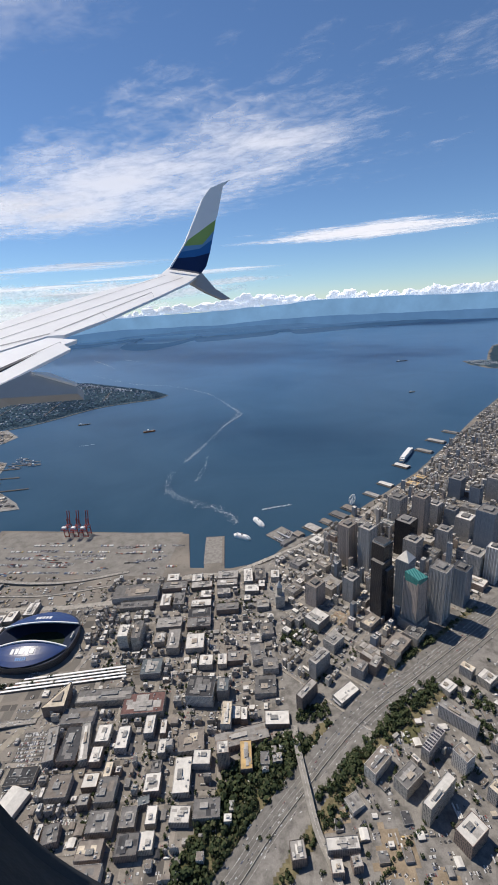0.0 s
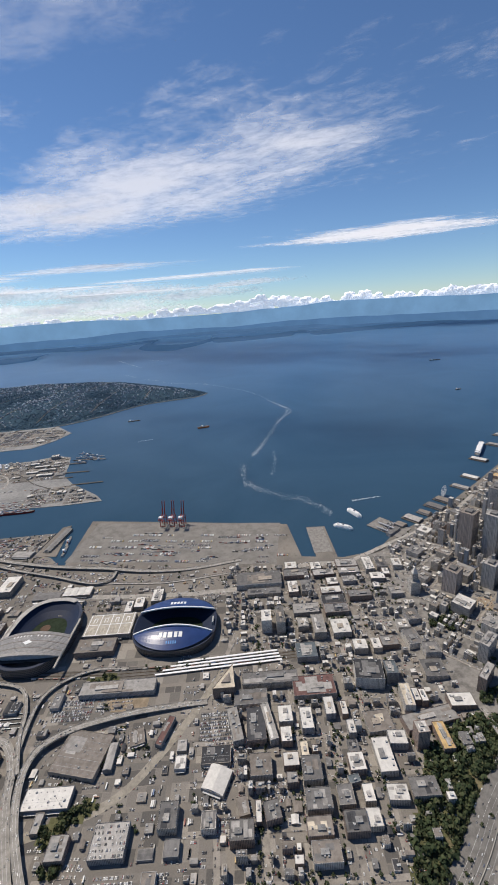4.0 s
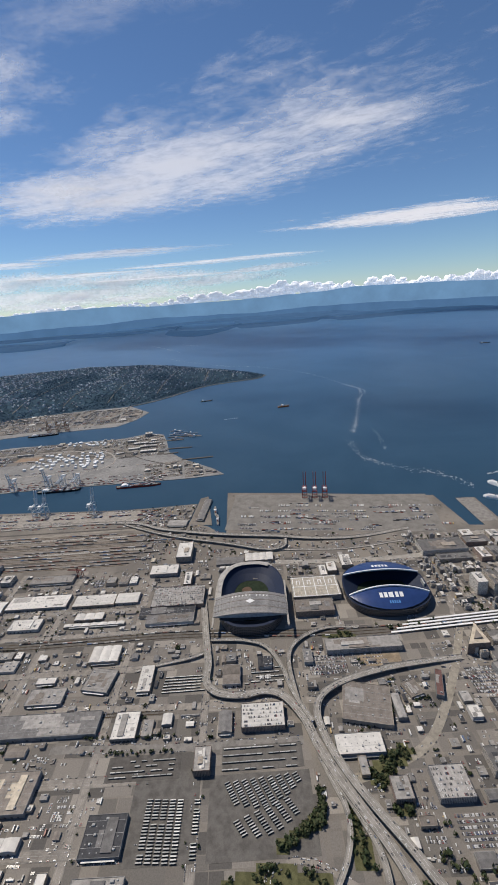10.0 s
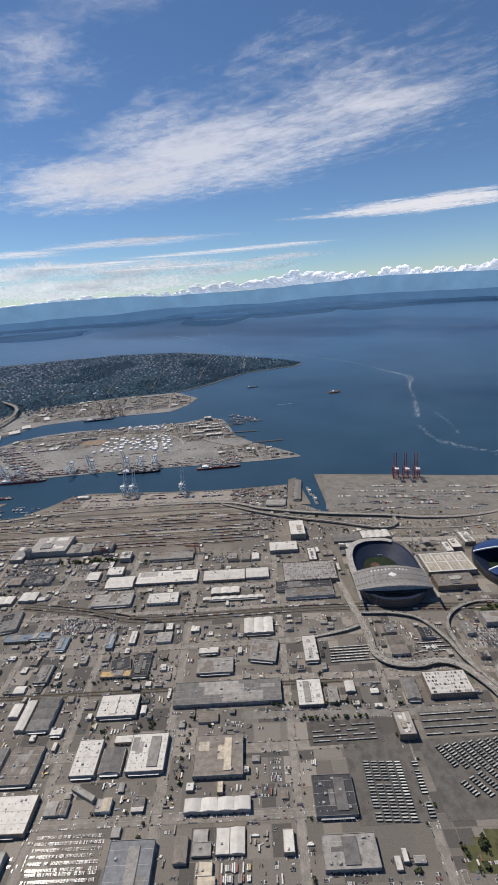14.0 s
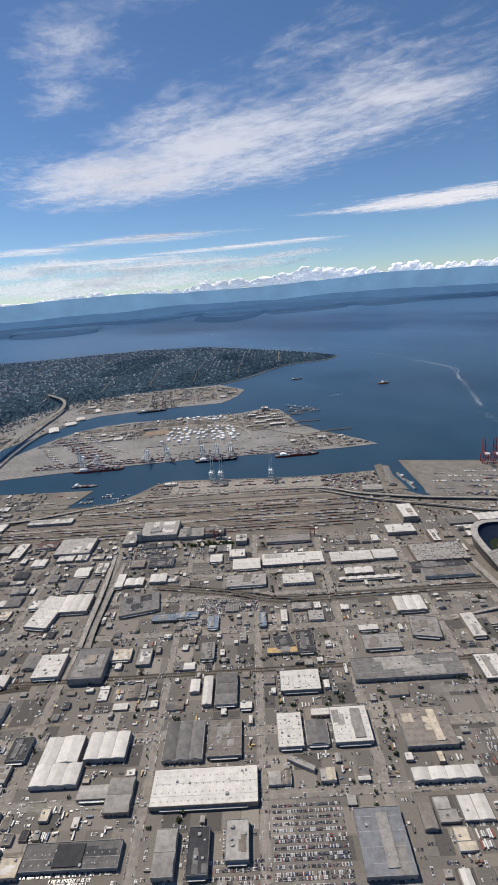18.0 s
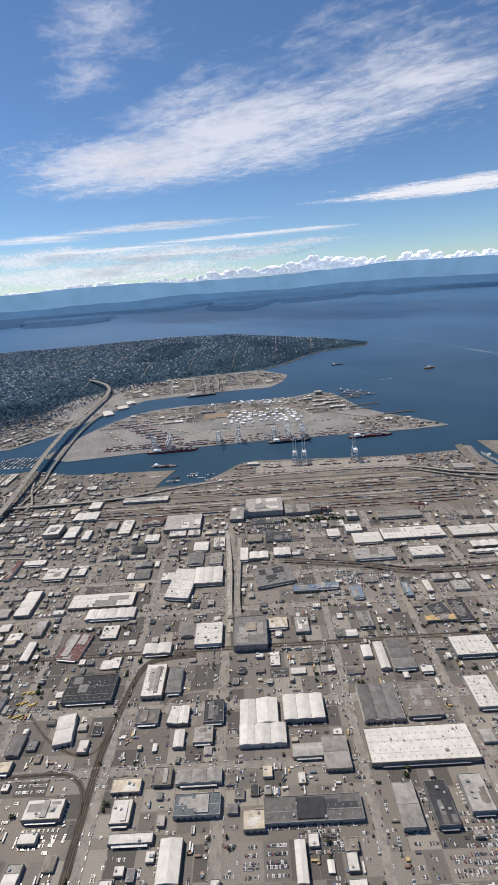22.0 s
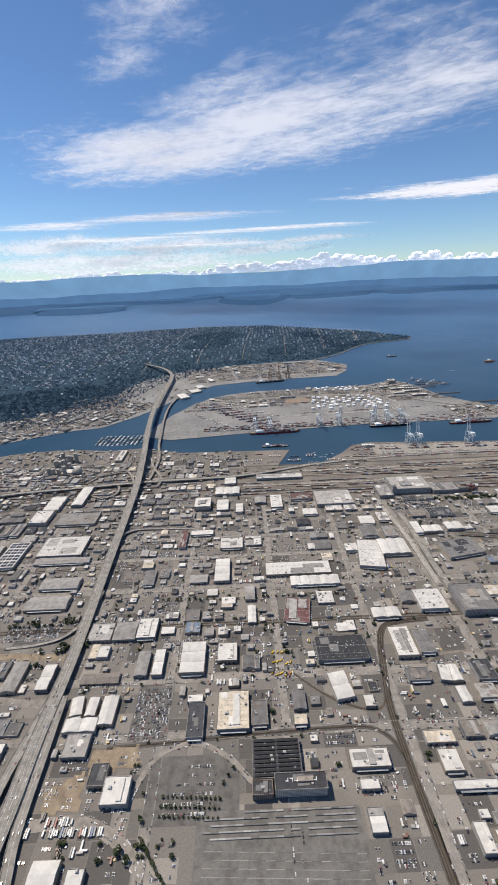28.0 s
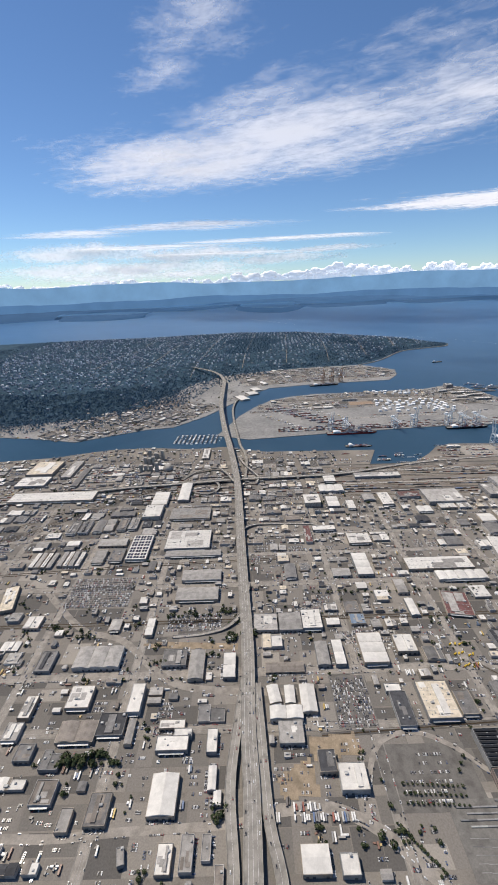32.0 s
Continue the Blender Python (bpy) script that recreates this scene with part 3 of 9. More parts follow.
def curve_points(pts, per=8):
    """A smooth line through the points, densely sampled."""
    p_ = [Vector(q) for q in pts]
    p_ = [p_[0] * 2 - p_[1]] + p_ + [p_[-1] * 2 - p_[-2]]
    out = []
    for a, b_, c_, d_ in zip(p_, p_[1:], p_[2:], p_[3:]):
        for k in range(per):
            t = k / per
            out.append(0.5 * ((2 * b_) + (c_ - a) * t + (2 * a - 5 * b_ + 4 * c_ - d_) * t * t + (3 * b_ - a - 3 * c_ + d_) * t ** 3))
    return out + [p_[-2]]


def strip(name, line, offset, width, lo, hi, material):
    """A beam of the given width that follows a line, from lo to hi above it."""
    v, f = [], []
    for i, q in enumerate(line):
        t = (line[min(i + 1, len(line) - 1)] - line[max(i - 1, 0)])
        t.z = 0
        t.normalize()
        s_ = Vector((-t.y, t.x, 0))
        a, b_ = q + s_ * (offset - width / 2), q + s_ * (offset + width / 2)
        v += [(a.x, a.y, q.z + lo), (b_.x, b_.y, q.z + lo), (b_.x, b_.y, q.z + hi), (a.x, a.y, q.z + hi)]
    for i in range(len(line) - 1):
        k = 4 * i
        f += [(k + 3, k + 2, k + 6, k + 7), (k + 1, k, k + 4, k + 5), (k + 2, k + 1, k + 5, k + 6), (k, k + 3, k + 7, k + 4)]
    e = 4 * (len(line) - 1)
    f += [(0, 1, 2, 3), (e + 3, e + 2, e + 1, e)]
    return mesh_of(name, v, f, material)


def elevated(name, label, pts, width, cars=0.25, material=None, lanes=2, sides=True):
    """A raised road: deck, two barriers, and columns down to the ground."""
    line = curve_points(pts)
    e = thing(name, 0, 0, 0, 0, label, "road", "raised roads", "structure")
    part("deck", strip("deck", line, 0, width, -0.45, 0, material or DECK), e)
    if sides:
        for o in (-1, 1):
            part("barrier", strip("barrier", line, o * (width / 2 - 0.08), 0.16, 0, 0.3, CONCRETE), e)
    for k in range(1, lanes):
        part("lane_line", strip("lane_line", line, (k / lanes - 0.5) * width, 0.05, 0.002, 0.012, WHITE), e)
    col = cyl("column", 0.35, 0.35, 1.0, CONCRETE_DARK, 8, False)
    run = 0.0
    for a, q in zip(line, line[1:]):
        run += (q - a).length
        if run > 9:
            run = 0
            g_ = min(q.z - 0.5, gz(q.x, q.y) if q.y < 400 or q.x > -60 else -0.5)
            if q.z - g_ > 1.0:
                part("column", col, e, "", Matrix.Translation((q.x, q.y, g_)) @ Matrix.Diagonal((1, 1, q.z - 0.4 - g_, 1)))
        t = (q - a).normalized()
        for k in range(lanes):
            if rng.random() < cars:
                o = ((k + 0.5) / lanes - 0.5) * width
                CARS.append((q.x - t.y * o, q.y + t.x * o, q.z + 0.02, math.degrees(math.atan2(t.y, t.x))))
    for q in line:
        mark(q.x, q.y, width, width, 0, 0.2)
    return e


def road(pts, width, material=None, lift=0.03, cars=0.0, lanes=2, name="road", label="worn grey asphalt street between low buildings"):
    line = curve_points([(x, y, gz(x, y)) for x, y in pts], 10)
    for q in line:
        q.z = gz(q.x, q.y)
        mark(q.x, q.y, width, width, 0, 0.0)
    ob = tagged(new(name, strip(name, line, 0, width, -0.3, lift, material or ASPHALT)), label, "road", "", "structure")
    if cars and width > 2.3:
        for a, q in zip(line, line[1:]):
            t = q - a
            for s_ in range(max(1, int(t.length / 1.5))):
                for side in (-1, 1):
                    if rng.random() < 0.34:
                        w_, u = a + t * (s_ / max(1, int(t.length / 1.5))), t.normalized()
                        o = side * (width / 2 + 0.1)
                        CARS.append((w_.x - u.y * o, w_.y + u.x * o, w_.z + lift + 0.01, math.degrees(math.atan2(u.y, u.x))))
    for a, q in zip(line, line[1:]):
        t = (q - a)
        steps = max(1, int(t.length / 2.4))
        for s_ in range(steps):
            for k in range(lanes):
                if rng.random() < cars:
                    w_ = a + t * (s_ / steps)
                    o = ((k + 0.5) / lanes - 0.5) * width * 0.85
                    u = t.normalized()
                    CARS.append((w_.x - u.y * o, w_.y + u.x * o, w_.z + lift + 0.02, math.degrees(math.atan2(u.y, u.x))))
    return ob

# ---- water and land ----
from mathutils.geometry import tessellate_polygon


def slab(name, poly, top, material, label, bottom=-3.0):
    """A piece of level ground with a quay edge all round."""
    tris = tessellate_polygon([[Vector((x, y, 0)) for x, y in poly]])
    k = len(poly)
    sides = [(i, (i + 1) % k, k + (i + 1) % k, k + i) for i in range(k)]
    me = mesh_of(name, [(x, y, top) for x, y in poly] + [(x, y, bottom) for x, y in poly], [], material)
    bm = bmesh.new()
    vs = [bm.verts.new((x, y, z)) for z in (top, bottom) for x, y in poly]
    for q in list(tris) + sides:
        try:
            bm.faces.new([vs[i] for i in q])
        except ValueError:
            pass
    bmesh.ops.recalc_face_normals(bm, faces=bm.faces)
    bm.to_mesh(me)
    bm.free()
    return tagged(new(name, me), label, "ground", "", "structure")


sea = 4990.0
wv = [(0, 0, 0)] + [(sea * math.cos(q), sea * math.sin(q) , 0) for q in np.linspace(0, 2 * np.pi, 64, endpoint=False)]
wf = [(0, 1 + i, 1 + (i + 1) % 64) for i in range(64)]
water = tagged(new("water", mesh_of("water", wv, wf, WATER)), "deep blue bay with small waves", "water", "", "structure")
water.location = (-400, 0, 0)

MAINLAND = [(2600, 3300), (1500, 2100), (760, 1240), (565, 1005), (449, 869), (329, 716), (222, 585), (163, 526), (123, 488), (79, 445), (39, 417), (10, 396),
            (-10, 372), (-46, 362), (-88, 366), (-345, 366), (-362, 382), (-385, 392), (-382, 436), (-434, 430), (-474, 427), (-537, 428), (-632, 430), (-652, 420), (-668, 398),
            (-690, 376), (-712, 371), (-744, 366), (-775, 368), (-779, 411), (-860, 409), (-891, 418), (-914, 427), (-956, 420), (-1011, 426), (-1061, 420),
            (-1093, 409), (-1124, 396), (-1190, 384), (-1500, 300), (-2600, 100)]
BACK = [(-2600, -900), (2600, -900)]
MAINLAND = MAINLAND + BACK
slab("ground", MAINLAND, 0.6, GROUND, "grey city ground with worn asphalt and concrete")
PIERHEADS = [[(-88, 364), (-100, 434), (-226, 450), (-347, 463), (-339, 364)], [(-52, 360), (-57, 425), (-78, 425), (-73, 360)],
             [(-384, 388), (-380, 450), (-371, 455), (-357, 384)], [(-776, 366), (-744, 366), (-728, 412), (-780, 411)]]
for q in PIERHEADS:
    slab("quay", q, 0.56, GROUND, "flat concrete quay standing out into the bay")
YARD, n, l, p = node_mat("port_ground")
c = mixer(n, l, "MIX", ramp(n, l, noise_tex(n, l, 0.02, 4, 0.6), (0.4, 0.0), (0.62, 1.0)), (0.195, 0.192, 0.186), (0.265, 0.258, 0.246))
c = mixer(n, l, "MULTIPLY", 1.0, c, ramp(n, l, noise_tex(n, l, 0.25, 5, 0.7), (0.3, 0.62), (0.6, 1.06)))
l.new(c, p.inputs["Base Color"])
p.inputs["Roughness"].default_value = 0.92
HARBOR = [(-930, 470), (-885, 453), (-839, 462), (-741, 480), (-626, 497), (-509, 506), (-413, 514), (-358, 524), (-375, 545), (-400, 566), (-430, 590), (-462, 628),
          (-478, 680), (-495, 725), (-525, 738), (-570, 712), (-640, 704), (-708, 695), (-772, 690), (-825, 672), (-856, 650), (-884, 607), (-905, 560)]
slab("harbor_island", HARBOR, 0.55, YARD, "flat industrial island with grey container yards")
TERMINAL = [(-585, 842), (-612, 795), (-764, 772), (-860, 742), (-890, 700), (-960, 560), (-1000, 508), (-1040, 498), (-1080, 475), (-1125, 450), (-1160, 460),
            (-1250, 474), (-1500, 440), (-1500, 800), (-928, 893), (-764, 945), (-637, 968), (-572, 900)]
slab("terminal_ground", TERMINAL, 0.5, YARD, "flat grey container terminal below a wooded hill")


def edge_distance(x, y, poly):
    best = 1e9
    for (x0, y0), (x1, y1) in zip(poly, poly[1:] + poly[:1]):
        dx, dy = x1 - x0, y1 - y0
        t = min(1, max(0, ((x - x0) * dx + (y - y0) * dy) / (dx * dx + dy * dy)))
        best = min(best, math.hypot(x - x0 - t * dx, y - y0 - t * dy))
    return best


def heights(name, x0, x1, y0, y1, step, rule, material, label, cat="hill"):
    xs, ys = np.arange(x0, x1 + step, step), np.arange(y0, y1 + step, step)
    v = [(x, y, rule(x, y)) for y in ys for x in xs]
    w = len(xs)
    f = [(j * w + i, j * w + i + 1, (j + 1) * w + i + 1, (j + 1) * w + i) for j in range(len(ys) - 1) for i in range(w - 1)]
    return tagged(new(name, mesh_of(name, v, f, material)), label, cat, "", "structure")


def hill_town(x, y):
    k = gz(x, y)
    return k + 0.02 if k > 0.66 and inside(x, y, MAINLAND) and edge_distance(x, y, MAINLAND) > 4 else -2.0


PAVED = mat("city_paving", (0.25, 0.236, 0.218), 0.9, 0.3, 0.25, stains=0.45, spread=0.0)
heights("town_hill", -60, 420, 20, 440, 5, hill_town, PAVED, "built-up city hill of streets and lots", "ground")

# the wooded peninsula beyond the port
PENINSULA = [(-300, 1290), (-325, 1245), (-400, 1212), (-483, 1165), (-562, 1050), (-600, 1005), (-640, 972), (-764, 945), (-928, 893), (-1010, 800), (-1060, 640),
             (-1120, 560), (-1260, 520), (-1600, 480), (-2600, 500), (-2600, 1500), (-1900, 1500), (-1400, 1580), (-1000, 1680), (-700, 1640), (-480, 1470), (-360, 1370)]


def wooded(x, y):
    if not inside(x, y, PENINSULA):
        return -3.0
    d_ = edge_distance(x, y, PENINSULA)
    n_ = noise.noise(Vector((x * 0.006, y * 0.006, 3)))
    return 0.7 + 19 * smooth(10, 130, d_) + 6 * smooth(60, 260, d_) * (1 + n_) + 1.2 * n_ * smooth(5, 40, d_) + 0.9 * noise.noise(Vector((x * 0.11, y * 0.11, 8)))


# The slope's blue is aerial haze painted into its base colour.
WOODS = mat("hazed_wooded_slope", (0.060, 0.108, 0.150), 0.95, 0.6, 0.10, stains=0.5, bump=0)
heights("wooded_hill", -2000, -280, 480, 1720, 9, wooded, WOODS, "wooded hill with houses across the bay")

# far shores and mountains


def haze_glow_mat(name, col):
    """A plain far backdrop; distance haze is painted on as a pale blue glow."""
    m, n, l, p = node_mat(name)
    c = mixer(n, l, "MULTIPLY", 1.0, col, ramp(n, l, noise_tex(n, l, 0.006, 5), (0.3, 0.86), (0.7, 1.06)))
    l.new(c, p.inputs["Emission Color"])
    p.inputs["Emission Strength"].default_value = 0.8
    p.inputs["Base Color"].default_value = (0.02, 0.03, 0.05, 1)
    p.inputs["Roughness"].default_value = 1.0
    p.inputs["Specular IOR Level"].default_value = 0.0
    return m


FAR_RIDGE = haze_glow_mat("far_ridge", (0.105, 0.225, 0.42))
FAR_WOOD = haze_glow_mat("hazed_forest", (0.050, 0.118, 0.235))
FAR_WOOD_PALE = haze_glow_mat("hazier_forest", (0.068, 0.158, 0.31))


def shore(name, line, deep, high, material, label, seed):
    """A long low wooded shore: a beach line, a bluff and a rolling top."""
    pts = curve_points([(x, y, 0) for x, y in line], 10)
    v, f, rows = [], [], 6
    for i, q in enumerate(pts):
        for k in range(rows):
            t = k / (rows - 1)
            n_ = noise.noise(Vector((q.x * 0.004, seed, k * 0.7))) + 0.5 * noise.noise(Vector((q.x * 0.02, seed, k)))
            z = (0, 0.5, 0.8, 0.95, 1.0, 0.8)[k] * high * (1 + 0.45 * n_)
            v.append((q.x, q.y + t ** 1.4 * deep, z if k else -1))
    for i in range(len(pts) - 1):
        for k in range(rows - 1):
            a = i * rows + k
            f.append((a, a + rows, a + rows + 1, a + 1))
    return tagged(new(name, mesh_of(name, v, f, material)), label, "land", "", "structure")


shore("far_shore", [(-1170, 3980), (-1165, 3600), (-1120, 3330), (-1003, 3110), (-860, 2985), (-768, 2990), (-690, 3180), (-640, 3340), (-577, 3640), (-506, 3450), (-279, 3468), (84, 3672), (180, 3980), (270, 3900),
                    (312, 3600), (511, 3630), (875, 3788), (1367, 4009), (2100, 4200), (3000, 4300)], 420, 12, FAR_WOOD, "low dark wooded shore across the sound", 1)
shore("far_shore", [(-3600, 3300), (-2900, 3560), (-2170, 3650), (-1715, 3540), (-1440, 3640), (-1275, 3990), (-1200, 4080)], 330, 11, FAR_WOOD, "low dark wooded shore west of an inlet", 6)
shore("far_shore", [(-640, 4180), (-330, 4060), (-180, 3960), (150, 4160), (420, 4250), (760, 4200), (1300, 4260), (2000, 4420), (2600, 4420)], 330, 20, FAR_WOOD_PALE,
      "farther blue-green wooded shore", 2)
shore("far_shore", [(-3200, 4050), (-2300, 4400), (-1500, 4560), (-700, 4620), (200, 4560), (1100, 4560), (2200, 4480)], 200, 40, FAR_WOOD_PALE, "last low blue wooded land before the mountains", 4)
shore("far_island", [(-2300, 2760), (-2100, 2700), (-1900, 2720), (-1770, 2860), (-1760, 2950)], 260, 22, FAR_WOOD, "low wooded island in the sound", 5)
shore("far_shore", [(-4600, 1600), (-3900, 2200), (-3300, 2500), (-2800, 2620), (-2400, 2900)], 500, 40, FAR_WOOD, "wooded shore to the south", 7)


def ridge(name, dist, a0, a1, base, high, material, label, seed, steps=160):
    """A mountain skyline on a wide arc."""
    v, f = [], []
    for i in range(steps + 1):
        q = radians(a0 + (a1 - a0) * i / steps)
        h = base + high * (0.45 + 0.9 * max(0, noise.noise(Vector((i * 0.035, seed, 0))) + 0.35) + 0.3 * noise.noise(Vector((i * 0.12, seed, 4)))
                           + 0.14 * noise.noise(Vector((i * 0.4, seed, 9))))
        x, y = -400 + dist * math.sin(q), dist * math.cos(q)
        v += [(x, y, 0), (x * 1.006, y * 1.006, h)]
    for i in range(steps):
        f.append((2 * i, 2 * i + 2, 2 * i + 3, 2 * i + 1))
    return tagged(new(name, mesh_of(name, v, f, material)), label, "mountains", "", "structure")


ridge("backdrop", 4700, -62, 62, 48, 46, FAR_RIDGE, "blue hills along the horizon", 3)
FAR_PEAK = haze_glow_mat("far_peaks", (0.20, 0.38, 0.62))
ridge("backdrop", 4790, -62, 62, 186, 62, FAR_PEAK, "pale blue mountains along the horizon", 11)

# ---- clouds ----


def cloud_mat(name, along, scale, low, high, dense, rim_low=-0.42, core=0.2, shares=(0.85, 0.6, 0.55)):
    """Thin cloud: long fibres along the sheet's x, broad lumps and fine curds, fading towards the rim."""
    m, n, l, p = node_mat(name)
    co = n.new("ShaderNodeTexCoord").outputs["Object"]

    def layer(sx, sy, detail, rough, distort):
        mp = n.new("ShaderNodeMapping")
        l.new(co, mp.inputs[0])
        mp.inputs["Scale"].default_value = (sx, sy, 1)
        return noise_tex(n, l, 1.0, detail, rough, mp.outputs[0], distort)

    def mth(op, a, b_):
        k = n.new("ShaderNodeMath")
        k.operation = op
        for s, v in zip(k.inputs, (a, b_)):
            if hasattr(v, "is_output"):
                l.new(v, s)
            else:
                s.default_value = v
        return k.outputs[0]

    fib = layer(scale * along, scale, 8, 0.66, 0.35)
    lump = layer(scale * 0.45, scale * 0.55, 4, 0.6, 0.3)
    curd = layer(scale * 3.2, scale * 4.2, 6, 0.68, 0.5)
    at = n.new("ShaderNodeVectorMath")
    at.operation = "LENGTH"
    l.new(n.new("ShaderNodeTexCoord").outputs["UV"], at.inputs[0])
    rim = n.new("ShaderNodeMapRange")
    rim.interpolation_type = "SMOOTHSTEP"
    l.new(at.outputs["Value"], rim.inputs[0])
    rim.inputs[1].default_value, rim.inputs[2].default_value = 1.0, core
    rim.inputs[3].default_value, rim.inputs[4].default_value = rim_low, 0.22
    tot = mth("ADD", mth("ADD", mth("ADD", mth("MULTIPLY", fib, shares[0]), mth("MULTIPLY", lump, shares[1])), mth("MULTIPLY", curd, shares[2])), rim.outputs[0])
    al = n.new("ShaderNodeMapRange")
    al.interpolation_type = "SMOOTHSTEP"
    l.new(tot, al.inputs[0])
    al.inputs[1].default_value, al.inputs[2].default_value, al.inputs[3].default_value, al.inputs[4].default_value = low, high, 0.0, dense
    tr = n.new("ShaderNodeBsdfTranslucent")
    tr.inputs[0].default_value = (0.80, 0.815, 0.84, 1)
    df = n.new("ShaderNodeBsdfDiffuse")
    df.inputs[0].default_value = (0.80, 0.815, 0.84, 1)
    mix1 = n.new("ShaderNodeMixShader")
    mix1.inputs[0].default_value = 0.2
    l.new(tr.outputs[0], mix1.inputs[1])
    l.new(df.outputs[0], mix1.inputs[2])
    ts = n.new("ShaderNodeBsdfTransparent")
    mix2 = n.new("ShaderNodeMixShader")
    l.new(al.outputs[0], mix2.inputs[0])
    l.new(ts.outputs[0], mix2.inputs[1])
    l.new(mix1.outputs[0], mix2.inputs[2])
    l.new(mix2.outputs[0], n["Material Output"].inputs["Surface"])
    return m


def cloud_sheet(name, x, y, z, rx, ry, turn, material, label, tilt=0):
    """A thin, level sheet of high cloud, soft at its rim."""
    me = bpy.data.meshes.new(name)
    v = [(-rx, -ry, 0), (rx, -ry, 0), (rx, ry, 0), (-rx, ry, 0)]
    me.from_pydata(v, [], [(0, 1, 2, 3)])
    uv = me.uv_layers.new(name="UVMap")
    for lp, c_ in zip(uv.data, ((-1, -1), (1, -1), (1, 1), (-1, 1))):
        lp.uv = c_
    me.materials.append(material)
    ob = tagged(new(name, me), label, "cloud", "clouds in the sky", "structure")
    ob.matrix_basis = pose(x, y, z, tilt, 0, turn)
    return ob


CIRRUS = cloud_mat("cirrus", 0.42, 0.0030, 0.745, 1.34, 0.78, -0.42, 0.0)
cloud_sheet("cirrus_cloud", -800, 2880, 950, 2800, 1500, -32, CIRRUS, "large feathery white cirrus cloud")
cloud_sheet("cirrus_cloud", -1620, 3150, 955, 1350, 950, -24, CIRRUS, "thick white end of the large cirrus cloud")
PATCH = cloud_mat("cirrus_patch", 0.6, 0.0062, 0.90, 1.60, 0.62, -0.38, 0.0)
cloud_sheet("cirrus_cloud", -1060, 1560, 930, 480, 420, -20, PATCH, "broken puffs of cirrus high overhead")
cloud_sheet("cirrus_cloud", -1240, 1860, 932, 420, 260, -20, PATCH, "small wispy cirrus patch")
VEIL = cloud_mat("thin_cirrus", 0.4, 0.0036, 0.90, 1.60, 0.5, -0.36, 0.0)
cloud_sheet("cirrus_cloud", -480, 1180, 925, 1000, 360, -12, VEIL, "thin wispy veil of cirrus")
STREAK = cloud_mat("cloud_streak", 0.30, 0.0042, 0.74, 1.16, 1.0, -0.42, 0.0)
cloud_sheet("cloud_streak", 1050, 4250, 830, 1750, 950, -6, STREAK, "long flat white cloud streak")
BANK = cloud_mat("cloud_veil", 0.30, 0.0040, 0.80, 1.40, 0.85, -0.40, 0.1)
for cx, cy, cz, rx, ry in ((-1500, 3600, 640, 1300, 520), (-900, 4050, 560, 1500, 420), (-1900, 3900, 520, 1500, 500), (-300, 4250, 590, 1000, 330), (-1300, 4200, 470, 1900, 480), (-2400, 3500, 600, 900, 500)):
    cloud_sheet("cloud_streak", cx, cy, cz, rx, ry, 4, BANK, "flat white cloud layer near the horizon")
LAYER = cloud_mat("cloud_layer", 0.30, 0.0065, 0.80, 1.34, 0.85, -0.42, 0.1)
for cx, cy, cz, rx, ry in ((-1500, 4250, 470, 1250, 130), (-2500, 3900, 490, 1300, 150), (-700, 4400, 420, 1000, 95), (-1900, 4300, 370, 1500, 115), (-2600, 4000, 360, 1400, 125), (-2300, 4250, 300, 1500, 90), (-1500, 4500, 318, 1100, 70), (-200, 4450, 500, 800, 60)):
    cloud_sheet("cloud_layer", cx, cy, cz, rx, ry, math.degrees(math.atan2(-(cx + 400), cy)), LAYER, "low layered white cloud above the horizon", -70)

PUFF, n, l, p = node_mat("cumulus_glow_white")
p.inputs["Base Color"].default_value = (0.88, 0.89, 0.92, 1)
p.inputs["Roughness"].default_value = 1.0
# Glow added in place of daylight scattered through the backlit puffs.
p.inputs["Emission Color"].default_value = (0.85, 0.90, 1.0, 1)
p.inputs["Emission Strength"].default_value = 0.34
bp = n.new("ShaderNodeBump")
bp.inputs["Strength"].default_value, bp.inputs["Distance"].default_value = 0.9, 9.0
l.new(noise_tex(n, l, 0.05, 6, 0.65), bp.inputs["Height"])
l.new(bp.outputs[0], p.inputs["Normal"])


